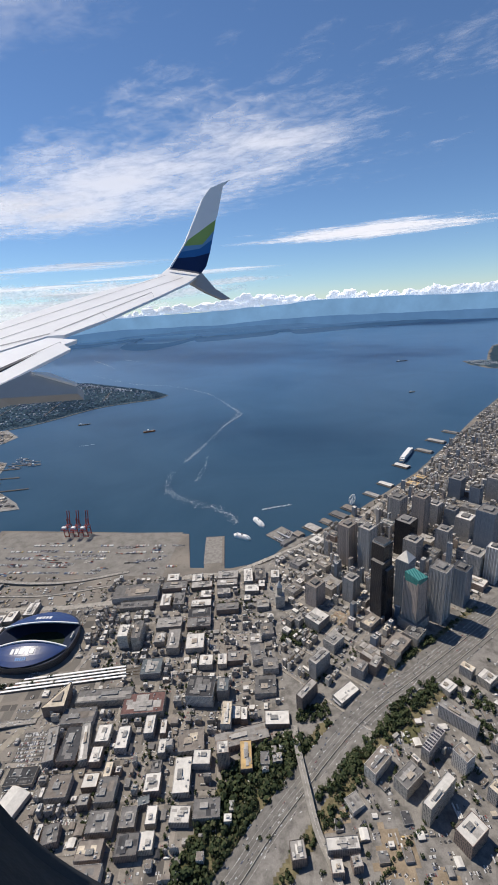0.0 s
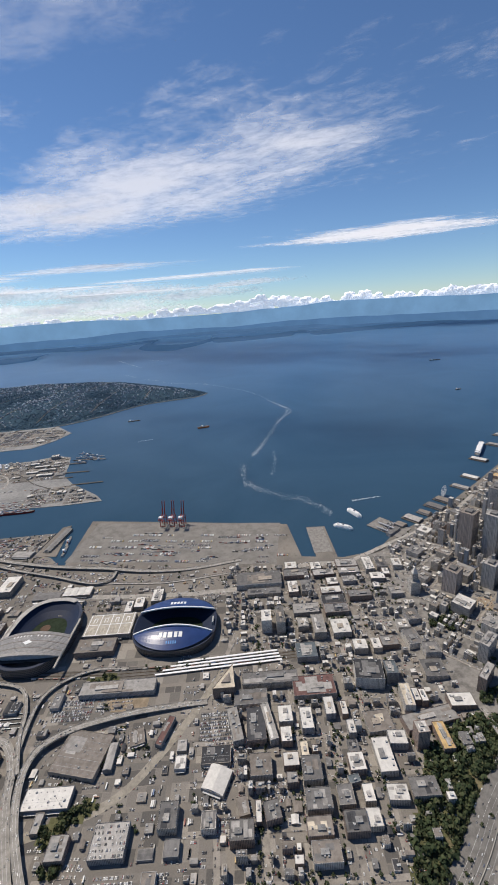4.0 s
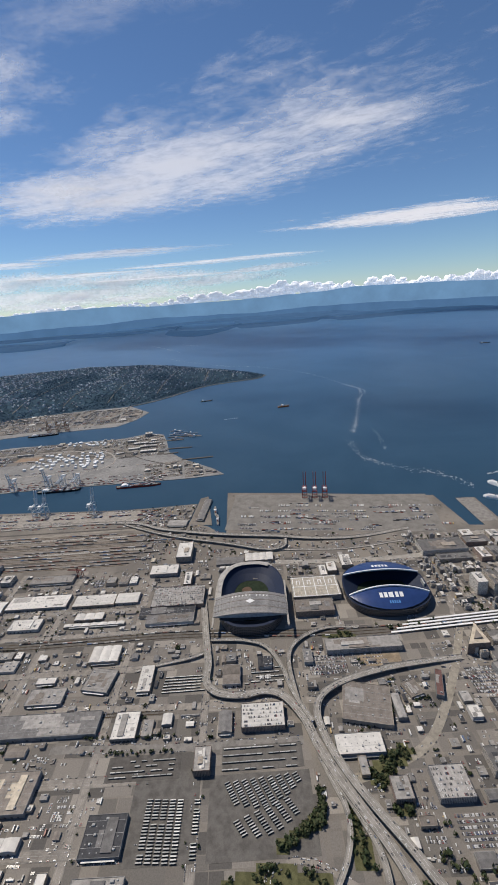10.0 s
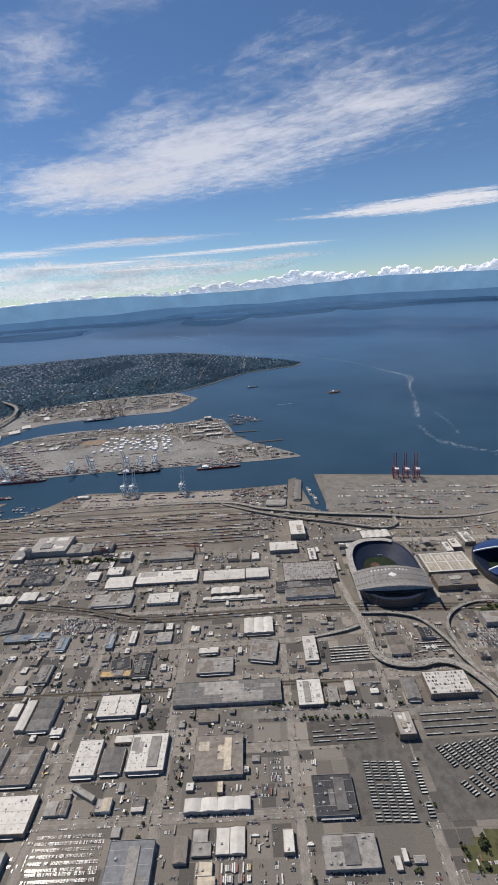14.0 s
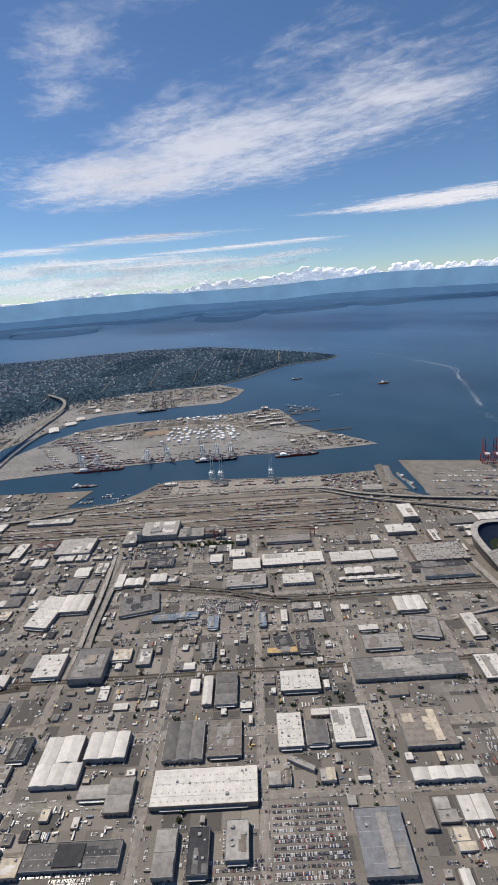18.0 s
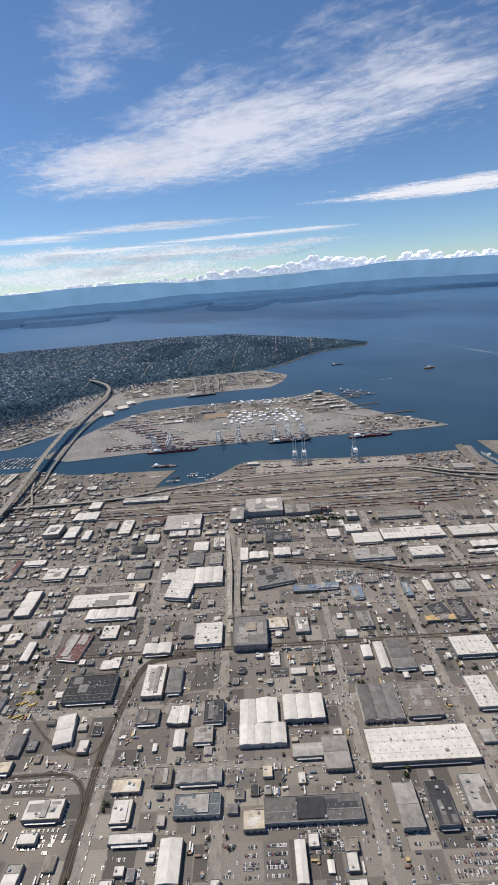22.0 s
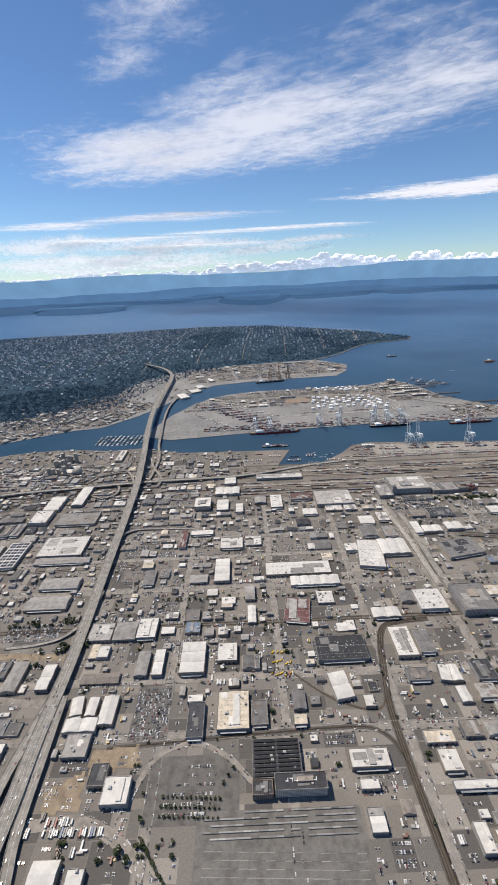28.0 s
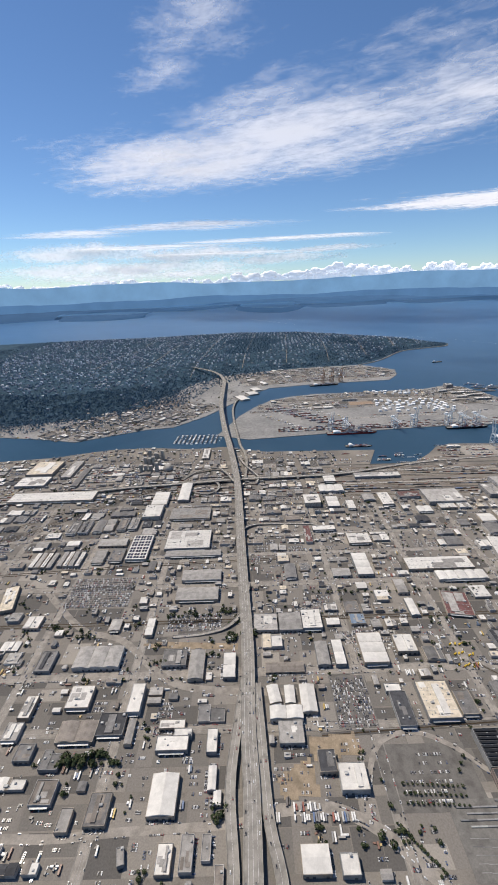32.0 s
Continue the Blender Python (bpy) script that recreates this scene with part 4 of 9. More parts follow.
def cumulus(name, a0, a1, dist, z0, size, count, label, seed):
    """A bank of heaped cloud: many uneven puffs, flat below."""
    r_ = random.Random(seed)
    bm = bmesh.new()
    for _ in range(count):
        q = radians(r_.uniform(a0, a1))
        s_ = size * (0.14 + 0.62 * r_.random() ** 2.2)
        lift = z0 + (r_.random() ** 1.7 * size * 1.55 - 0.1 * size) * (0.6 + 0.8 * noise.noise(Vector((math.degrees(q) * 0.11, seed, 0))))
        m_ = Matrix.Translation((-400 + dist * math.sin(q), dist * math.cos(q), lift)) @ Matrix.Diagonal((s_ * r_.uniform(1.0, 1.8), s_ * 0.6, s_ * r_.uniform(0.6, 0.95), 1))
        got = bmesh.ops.create_icosphere(bm, subdivisions=3 if s_ > size * 0.4 else 2, radius=1, matrix=m_)
        for v in got["verts"]:
            n_ = noise.noise(v.co * (2.2 / size)) + 0.6 * noise.noise(v.co * (5.0 / size)) + 0.4 * noise.noise(v.co * (11.0 / size)) + 0.2 * noise.noise(v.co * (23.0 / size))
            v.co += (v.co - m_.translation).normalized() * n_ * s_ * 0.35
            if v.co.z < z0 - size * 0.1:
                v.co.z = z0 - size * 0.1 + (v.co.z - z0 + size * 0.1) * 0.15
    me = bpy.data.meshes.new(name)
    bm.to_mesh(me)
    bm.free()
    me.materials.append(PUFF)
    me.polygons.foreach_set("use_smooth", [True] * len(me.polygons))
    return tagged(new(name, me), label, "cloud", "clouds in the sky", "structure")


cumulus("cumulus_bank", -10, 52, 4920, 232, 86, 620, "long bank of heaped white cumulus over the mountains", 5)
cumulus("cumulus_bank", -58, -8, 4920, 206, 52, 420, "low heaped cumulus near the horizon", 8)

# ---- main roads ----
elevated("viaduct", "long raised concrete highway over the industrial district",
         [(-857, -20, 3.2), (-859, 11, 3.4), (-861, 39, 3.5), (-864, 67, 3.5), (-867, 113, 3.6), (-875, 184, 4), (-884, 270, 6), (-890, 320, 7.5), (-903, 393, 10), (-920, 476, 11.5),
          (-938, 591, 11), (-948, 709, 9), (-957, 800, 8.5), (-985, 860, 12), (-1040, 900, 17)], 7.0, 0.22, lanes=4)
elevated("ramp", "raised concrete slip road beside the highway", [(-866, -15, 1.5), (-866, 11, 2), (-870, 40, 2.5), (-869, 65, 3), (-867, 90, 3.3)], 4.4, 0.2)
elevated("ramp", "raised concrete slip road beside the highway", [(-846, -15, 1.5), (-849, 12, 2), (-854, 31, 2.5), (-858, 63, 3), (-861, 88, 3.3)], 4.4, 0.2)
elevated("ramp", "curving concrete slip road down to the street", [(-869, 165, 3.4), (-871, 142, 2.6), (-879, 128, 1.8), (-893, 122, 1.2), (-912, 119, 0.8)], 2.4, 0.1)
elevated("bridge", "low concrete bridge across the waterway", [(-882, 328, 3), (-884, 385, 3), (-895, 430, 3.2), (-902, 472, 3.4), (-912, 531, 3.4), (-919, 597, 3), (-916, 652, 2), (-900, 700, 1)], 3.0, 0.2)
elevated("ramp", "curving concrete slip road down to the street", [(-877, 205, 3.4), (-880, 222, 3.0), (-877, 234, 2.6), (-868, 241, 2.0), (-853, 243, 1.4), (-818, 244, 0.8)], 2.4, 0.1)
elevated("ramp", "round loop ramp under the highway interchange", [(-940, 300, 0.9), (-936, 318, 1.4), (-928, 328, 2.0), (-916, 326, 2.6), (-908, 314, 2.8), (-910, 302, 2.4), (-921, 297, 1.8), (-934, 304, 1.3)], 2.2, 0.1)
elevated("ramp", "curving concrete ramp of the interchange", [(-870, 318, 2.8), (-868, 332, 3.2), (-874, 345, 3.6), (-884, 362, 4.2), (-893, 385, 5.0)], 2.2, 0.1)
elevated("highway", "raised concrete waterfront highway beside rail yards", [(-1230, 240, 2.2), (-1109, 279, 2.6), (-1028, 304, 3), (-961, 316, 3), (-878, 329, 3.2), (-782, 341, 2.6),
         (-690, 372, 1.2), (-570, 392, 1.0), (-459, 395, 1.6), (-409, 376, 2.6), (-348, 362, 3), (-290, 355, 3), (-247, 349, 2.4), (-202, 351, 1.4), (-151, 364, 0.9)], 4.6, 0.2, lanes=3)
elevated("ramp", "raised concrete loop ramp by the waterfront", [(-459, 391, 1.6), (-402, 363, 2.8), (-338, 344, 3), (-296, 331, 3), (-279, 336, 3), (-277, 350, 2.6)], 3.0, 0.15)
elevated("ramp", "raised concrete ramp by the waterfront", [(-300, 330, 1.4), (-273, 332, 1.0), (-219, 331, 0.9), (-162, 342, 0.8)], 3.0, 0.15)
elevated("ramp", "raised ramp near interchange loops", [(-950, 330, 1), (-938, 347, 2.4), (-916, 356, 3.5), (-903, 340, 4.5), (-893, 318, 5.5)], 2.4, 0.1)
elevated("ramp", "curving concrete freeway ramp around the ballpark", [(-351, 275, 0.8), (-347, 258, 1.6), (-340, 223, 2.6), (-335, 199, 3), (-334, 184, 3), (-326, 176, 3), (-310, 174, 3), (-296, 177, 3), (-284, 173, 3.2),
         (-273, 159, 3.6), (-266, 142, 4), (-257, 126, 4), (-248, 112, 4), (-240, 100, 4), (-233, 86, 4), (-224, 62, 4)], 5.0, 0.25, lanes=3)
elevated("ramp", "curving concrete freeway ramp around the ballpark", [(-336, 219, 2.4), (-313, 218, 2.8), (-296, 212, 3), (-285, 195, 3.2), (-279, 177, 3.6), (-268, 156, 4.2)], 2.6, 0.2)
elevated("ramp", "looping concrete ramp by the ballpark", [(-270, 150, 3.2), (-276, 172, 3), (-280, 202, 3), (-272, 218, 2.6), (-252, 229, 2), (-227, 231, 1)], 2.6, 0.2)
elevated("ramp", "wide curving concrete freeway ramp", [(-165, 202, 1.2), (-183, 199, 2.4), (-214, 193, 3.4), (-243, 184, 4), (-260, 174, 4), (-265, 162, 4), (-262, 147, 4.4), (-254, 130, 5), (-243, 114, 5), (-230, 97, 5),
         (-210, 68, 4)], 4.2, 0.3, lanes=3)
elevated("ramp", "concrete ramp curving down below the freeway", [(-266, 137, 3.4), (-260, 123, 3.0), (-256.5, 115, 2.8), (-256, 105, 2.6), (-259, 95, 2.4), (-265, 85, 2.2), (-272, 72, 2)], 2.6, 0.15)
elevated("ramp", "concrete ramp branching from the freeway", [(-262, 131, 3.6), (-256, 121, 3.4), (-250, 110, 3.2), (-245, 100, 3), (-243, 90, 2.8), (-244, 76, 2.6)], 2.8, 0.2)
elevated("ramp", "short raised road to the bus depot", [(-385, 194, 0.9), (-372, 198, 1.4), (-350, 203, 2.2), (-337, 208, 2.6)], 2.6, 0.1)
elevated("overpass", "pale concrete overpass across the rail lines", [(-631, 160, 0.7), (-632, 172, 1.4), (-634, 187, 2.4), (-636, 222, 2.8), (-637, 250, 1.6), (-638, 265, 0.8)], 4.2, 0.1)

I5 = [(-60, 86), (-28, 116), (-6, 140), (41, 183), (85, 213), (122, 238), (172, 272), (260, 330)]
FREEWAY = mat("freeway_concrete", (0.205, 0.195, 0.18), 0.9, 0.25, 0.3, stains=0.3, spread=0.0)
road(I5, 22, FREEWAY, 0.25, 0.30, 10, "freeway", "wide concrete freeway busy with cars")
lines = curve_points([(x, y, gz(x, y) + 0.26) for x, y in I5], 10)
for q in lines:
    q.z = gz(q.x, q.y) + 0.26
for o in (-6.6, -4.4, -2.2, 2.2, 4.4, 6.6):
    tagged(new("lane_line", strip("lane_line", lines, o, 0.05, 0, 0.012, WHITE)), "painted white lane line on the freeway", "road marking", "lane lines", "structure")
tagged(new("median_barrier", strip("median_barrier", lines, 0.0, 0.35, 0, 0.5, CONCRETE)), "concrete barrier along the freeway's middle", "barrier", "", "structure")
tagged(new("median_barrier", strip("median_barrier", lines, -8.2, 0.3, 0, 0.45, CONCRETE)), "concrete barrier beside the express lanes", "barrier", "", "structure")
def beside(line, near_, far_):
    """A plan along one side of a line, between two offsets."""
    a, c_ = [], []
    for i, q in enumerate(line):
        t = line[min(i + 1, len(line) - 1)] - line[max(i - 1, 0)]
        t.z = 0
        t.normalize()
        a.append((q.x - t.y * near_, q.y + t.x * near_))
        c_.append((q.x - t.y * far_, q.y + t.x * far_))
    return a + c_[::-1]


BANKS = [beside(lines[:45], -11.5, -19), beside(lines[8:30], 11.5, 17), beside(lines[38:60], 11.5, 15)]
elevated("overpass", "concrete street bridge across the freeway", [(21, 104, 9), (18, 118, 10.2), (12, 134, 10.6), (9, 152, 10.6), (6, 175, 9.5), (5, 189, 7.8)], 3.6, 0.2)

# ---- streets ----
TH = radians(3.5)


def grid(u, v):
    """From the street grid's north and west to the plan."""
    return -450 + u * math.cos(TH) - v * math.sin(TH), 150 + u * math.sin(TH) + v * math.cos(TH)


EW = [-600, -540, -480, -360, -300, -243, -188, -121, -65, -8, 59, 118]
NS = [-58, -28, 9, 42, 76, 102]
LINE_PAINT = mat("worn_line_paint", (0.46, 0.45, 0.43), 0.8, 0.4, 1.5, stains=0.5)
PAVING = mat("pavement_concrete", (0.27, 0.253, 0.228), 0.9, 0.25, 0.5, stains=0.3, spread=0.1)


def edged_street(pts, width, lift):
    """Pavements along both sides of a street and its painted middle line."""
    line = curve_points([(x, y, gz(x, y)) for x, y in pts], 10)
    for o in (-1, 1):
        tagged(new("pavement", strip("pavement", line, o * (width / 2 + 0.28), 0.5, -0.3, lift + 0.03, PAVING)), "narrow concrete pavement beside a street", "pavement", "", "structure")
        tagged(new("lane_line", strip("lane_line", line, o * width * 0.27, 0.09, lift + 0.002, lift + 0.012, LINE_PAINT)), "worn white lane line on a street", "road marking", "lane lines", "structure")
    tagged(new("lane_line", strip("lane_line", line, 0, 0.10, lift + 0.002, lift + 0.014, LINE_PAINT)), "worn pale middle line of a street", "road marking", "lane lines", "structure")


for u in EW:
    wide = 4.0 if u not in (-8, -188) else 5.2
    road([grid(u, v) for v in (-150, -60, 40, 158 if u < 60 else 75)], wide, None, 0.03, 0.10)
    edged_street([grid(u, v) for v in (-150, -60, 40, 158 if u < 60 else 75)], wide, 0.03)
for v in NS:
    if v != 9:
        edged_street([grid(u, v) for u in (-720, -500, -250, 0, 95)], 3.8 if v not in (-28, 42) else 4.8, 0.04)
    road([grid(u, v) for u in (-720, -500, -250, 0, 95)], 3.8 if v not in (-28, 42) else 4.8, ASPHALT if v != 9 else BALLAST_GREY, 0.04, 0.10 if v != 9 else 0.0)
road([(-433, 166), (-327, 169), (-275, 172), (-262, 172)], 4.5, ASPHALT, 0.05, 0.12)
road([(-418, 142), (-337, 144), (-274, 148)], 4.6, CONCRETE_DARK, 0.05, 0.10)
road([(-252, 127), (-230, 134), (-208, 145), (-191, 165), (-172, 196), (-150, 240)], 5.0, mat("tan_concrete", (0.33, 0.30, 0.25), 0.9, 0.25, 0.4, stains=0.3, spread=0.0), 0.05, 0.06, label="tan concrete busway curving past the lots")
road([(-150, 262), (-160, 210), (-150, 120), (-148, 90)], 3.2, None, 0.03, 0.2)
for k, xx in enumerate((-130, -108, -86, -64, -40)):
    road([(xx + 6, 90), (xx, 180), (xx - 6, 260), (xx - 10, 355)], 2.8 if k % 2 else 3.6, None, 0.03, 0.22)
for yy in (112, 133, 155, 178, 202, 222, 246, 268, 290, 312, 335):
    road([(-170 if yy < 210 else -140, yy - 4), (-90, yy), (-8, yy + 4)], 2.6, None, 0.035, 0.18)
for k in range(12):
    u = -110 + 22 * k
    road([(40 + u * math.cos(radians(44)) - v * math.sin(radians(44)), 350 + u * math.sin(radians(44)) + v * math.cos(radians(44))) for v in (-128, -60, 0, 44)], 2.4, None, 0.06, 0.25)
for k in range(8):
    v = -130 + 22 * k
    road([(40 + u * math.cos(radians(44)) - v * math.sin(radians(44)), 350 + u * math.sin(radians(44)) + v * math.cos(radians(44))) for u in (-80 + k * 4, 0, 100, 250, 480)], 2.4, None, 0.065, 0.25)
road([(-46, 352), (10, 385), (80, 430), (160, 510), (330, 698)], 5.0, CONCRETE, 0.05, 0.2, name="waterfront_road", label="pale waterfront road beside the piers")
road([(-330, 316), (-250, 312), (-150, 318), (-90, 350), (-46, 352)], 6.0, CONCRETE, 0.05, 0.15)
road([(-250, 84), (-263, 90), (-272, 94), (-282, 95), (-292, 91), (-294, 86), (-291, 78), (-282, 74)], 2.4, ASPHALT, 0.08, 0.2, label="looping street below the freeway ramps")
mark(-265, 92, 64, 40, 0)
# rail yards
RAIL_STEEL = mat("rail_steel", (0.055, 0.048, 0.043), 0.6, 0.2, 1.0, spread=0.1)


def tracks(pts, offset, lift):
    """One track: a dark band of sleepers with the two rails proud of it."""
    line = curve_points(pts, 10)
    for q in line:
        q.z = gz(q.x, q.y)
    e = tagged(new("rail_track", strip("rail_track", line, offset, 0.62, lift, lift + 0.03, TRUNK)), "dark railway track on brown gravel", "rail track", "rail tracks", "structure")
    for o in (-0.19, 0.19):
        part("rail", strip("rail", line, offset + o, 0.05, lift + 0.03, lift + 0.07, RAIL_STEEL), e)


for o in (-2.6, 0.2, 3.0):
    tracks([(-600, 232, 0), (-545, 225, 0), (-503, 216, 0), (-460, 218, 0), (-358, 226, 0), (-230, 226, 0), (-100, 240, 0)], o, 0.07)
for o in (-1.0, 1.0):
    tracks([(*grid(u, 9), 0) for u in (-720, -500, -250, 0, 95)], o, 0.05)
for k in range(9):
    v = 165 + k * 7.0
    road([grid(u, v - 0.02 * u * (k > 4)) for u in (-330, -230, -120, 30)], 4.6, BALLAST, 0.02 + 0.002 * k, 0, name="rail_bed", label="brown gravel rail bed with tracks")
    for o in (-1.2, 1.2):
        tracks([(*grid(u, v - 0.02 * u * (k > 4)), 0) for u in (-330, -230, -120, 30)], o, 0.03 + 0.002 * k)
road([(-600, 232), (-545, 225), (-503, 216), (-460, 218), (-358, 226), (-230, 226), (-100, 240)], 9.0, BALLAST_GREY, 0.06, 0, name="rail_bed", label="curved brown gravel rail bed")
MAIN_LINE = [(-688, 8), (-690, 30), (-693, 65), (-694, 88), (-692, 106), (-689, 126), (-684, 137), (-672, 141), (-656, 143)]
SPUR = [(-830, 64), (-763, 71.5), (-738, 74), (-714, 76), (-704, 75), (-697, 70), (-693, 60)]
SPUR_EAST = [(-742, 105), (-728, 94), (-717, 88), (-705, 84.5), (-698, 86), (-694.5, 92)]
road(MAIN_LINE, 4.0, ASPHALT_DARK, 0.06, 0, name="rail_bed", label="dark rail line beside a yard")
road(SPUR, 2.4, ASPHALT_DARK, 0.065, 0, name="rail_bed", label="curved dark rail spur")
road(SPUR_EAST, 1.8, BALLAST_GREY, 0.05, 0, name="rail_bed", label="narrow rail spur")
for o in (-1.1, 0.0, 1.1):
    tracks([(x, y, 0) for x, y in MAIN_LINE], o, 0.075)
tracks([(x, y, 0) for x, y in SPUR], 0.0, 0.075)
for o in (-3.2, -1.2, 1.0, 3.0):
    tracks([(-1110, 196, 0), (-1063, 226, 0), (-1046, 246, 0), (-1020, 271, 0), (-996, 291, 0), (-960, 314, 0), (-900, 322, 0)], o, 0.08)
for o in (6.5, 9.5):
    tracks([(-1110, 206, 0), (-1071, 232, 0), (-1051, 250, 0), (-1016, 274, 0), (-980, 300, 0)], o, 0.084)
for o in (-1.0, 1.0):
    tracks([(-1110, 166, 0), (-1031, 175, 0), (-978, 182, 0), (-934, 187, 0), (-881, 192, 0), (-840, 196, 0)], o, 0.082)
tracks([(x, y, 0) for x, y in SPUR_EAST], 0.0, 0.06)
road([(-1010, 158), (-995, 144), (-968, 123), (-942, 116), (-920, 99), (-902, 88), (-872, 85), (-840, 86)], 4.2, ASPHALT, 0.055, 0.12, label="curving street under the long viaduct")
road([(-960, 21), (-935, 22), (-911, 25), (-870, 29), (-853, 33)], 3.2, ASPHALT, 0.05, 0.12)
road([(-675, 95), (-668, 110), (-655, 118), (-610, 122)], 1.6, BALLAST, 0.05, 0, name="rail_bed", label="narrow rail spur")

# ---- placed buildings ----
BALLPARK = (-306, 250)
FIELD = (-200, 268)
for q in ((*BALLPARK, 66, 70, 0), (*FIELD, 76, 62, 2), (-225, 400, 230, 80, -5), (-310, 115, 80, 60, 0), (-355, 115, 40, 60, 0), (-375, 133, 40, 14, 0), (-347, 183, 30, 18, 0), (-215, 215, 60, 24, 0), (-752, 30, 70, 28, 3.5), (-787, 49, 46, 30, 0), (-813, 82, 20, 30, 0)):
    mark(*q)
b(-461, 71, 20, 23, 3, 'v', 3.5, WALL_PLAIN[2])
b(-522, 70, 10, 14, 3, 'g')
b(-592, 63.5, 42, 9.5, 2.2, 'm')
b(-552, 65, 9, 16, 3, 'g')
b(-538, 66, 9, 16, 3, 'd')
b(-370, 418, 8, 50, 2.2, 'm', -4)
b(-396, 388, 22, 12, 2.2, 'g', -4)
for x, y, w_, d_, fl in ((-491, 71, 32, 29, 0.85), (-156, 186, 23, 19, 0.9), (-197, 108, 19, 15, 0.85), (-175, 110, 8, 13, 0.8), (-254, 198, 26, 16, 0.8), (-709, 52, 18, 7, 0.6)):
    mark(x, y, w_, d_, 3.5, 0)
    park(x, y, w_, d_, 3.5, fl, aisle=2.3)
for x, y, w_, d_, fl in ((-970, 157, 44, 30, 0.7), (-901, 131, 34, 14, 0.6)):
    mark(x, y, w_, d_, 3.5, 0)
    park(x, y, w_, d_, 3.5, fl, aisle=2.0)
    LOTS.append((x, y, gz(x, y) - 0.2, w_, d_, 0.24, 3.5))
b(-892, 17, 5.7, 9.1, 2, 'w')
b(-884, 19, 4.8, 10.9, 2, 'g')
b(-877, 21, 3.4, 7.9, 1.6, 'g')
b(-908, 17, 2.6, 5.5, 2, 'g', 19)
b(-934, 27, 4.9, 8.0, 2, 'g')
b(-947, 36, 9.2, 9.2, 2, 'b')
b(-922, 31, 8.7, 11.5, 2.2, 'm')
b(-897, 37, 11.3, 15.5, 2.5, 'w')
b(-878, 44, 3.7, 9.5, 2, 'w')
b(-875, 37, 3.4, 5.5, 1.6, 'w')
b(-898, 57, 14.5, 6.6, 2.5, 'w')
b(-894, 62, 8.3, 3.6, 2.5, 'w')
b(-900, 66, 12.2, 4.3, 2, 'w')
b(-880, 59, 4.8, 10.5, 2.2, 'w')
b(-944, 61, 17.6, 10.1, 2, 'b')
b(-929, 65, 12.9, 10.8, 2, 'd')
b(-919, 62, 3.5, 12.1, 2.2, 'g')
b(-921, 78, 6.5, 15.3, 3, 'w')
b(-950, 78, 11.9, 12.2, 2.5, 'w')
b(-974, 72, 6.0, 11.8, 2.3, 'w')
b(-964, 51, 7.6, 7.4, 2, 'm')
b(-975, 60, 7.6, 8.7, 2, 'g')
b(-979, 99, 8.5, 13.4, 2, 'm')
b(-950, 102, 25.6, 14.2, 2.4, 'g')
b(-907, 103, 13.2, 10.6, 2.2, 'm')
b(-894, 99, 8.3, 18.6, 2.4, 'g')
b(-876, 99, 6.8, 15.8, 2.4, 'w')
b(-927, 125, 4.8, 13.6, 2, 'w')
b(-949, 126, 6.8, 9.1, 2, 'g')
b(-1030, 147, 8.9, 24.2, 2.5, 'y', 19)
b(-1002, 127, 10.0, 10.3, 2, 'w')
b(-903, 154, 28.5, 12.3, 2.5, 'g')
b(-903, 173, 27.7, 11.1, 2.5, 'g')
b(-958, 206, 16.2, 32.4, 2.6, 's')
b(-921, 217, 35.7, 25.6, 2.6, 'w')
b(-914, 199, 43.1, 7.1, 2, 'g')
b(-986, 194, 9, 16, 2, 'g')
b(-973, 196, 10, 16, 2, 'm')
b(-982, 213, 23, 10, 2, 'g')
for k in range(4):
    b(-1035 + 4.6 * k, 189, 3.6, 18, 2, 'wgwg'[k])
    b(-1014 + 4.6 * k, 191, 3.6, 18, 2, 'gwgw'[k])
b(-938, 148, 5.4, 6.3, 1.5, 'w')
b(-837, 19, 10.5, 8.6, 2.5, 'w')
b(-825, 18, 6.5, 6.3, 2.5, 'w')
b(-819, 46, 11.4, 10.4, 3, 'w')
b(-829, 52, 7.6, 9.0, 2.5, 'd')
b(-844, 64, 11.4, 10.6, 2.3, 'g')
b(-846, 73, 16.0, 6.8, 2.6, 'w')
b(-852, 83, 6.2, 10.2, 2, 'w', 13)
b(-844, 83, 5.3, 9.9, 2, 'w')
b(-835, 81, 7.8, 15.0, 2.4, 'w')
b(-846, 99, 21.0, 6.3, 1.6, 'b')
b(-825, 108, 7.0, 15.9, 2.4, 'g')
b(-816, 109, 5.8, 16.7, 2.4, 'w')
b(-797, 112, 13.7, 20.4, 3, 'w')
b(-778, 116, 11.2, 12.2, 2.5, 'w')
b(-857, 130, 14.3, 13.4, 2.2, 'g')
b(-842, 131, 13.8, 13.8, 2.4, 'g')
b(-829, 133, 11.9, 15.3, 2.6, 'w')
b(-816, 132, 8.3, 5.4, 1.6, 'w')
b(-816, 144, 8.3, 5.9, 1.6, 'w')
b(-803, 144, 9.3, 9.9, 2, 'm')
b(-801, 134, 9.0, 8.3, 2, 'u')
b(-765, 145, 5.5, 14.8, 2, 'w')
b(-788, 187, 10.9, 24.8, 2.6, 'w')
b(-733, 189, 46.9, 13.6, 2.4, 'w')
b(-722, 176, 34.3, 9.4, 2, 'w')
b(-804, 178, 12.8, 8.0, 2, 'g')
b(-840, 179, 8.0, 16.0, 2, 'm')
b(-784, 220, 17.9, 14.0, 2.2, 'w')
b(-810, 235, 18.9, 6.9, 2, 'w')
b(-940, 299, 10.8, 36.1, 3, 'w')
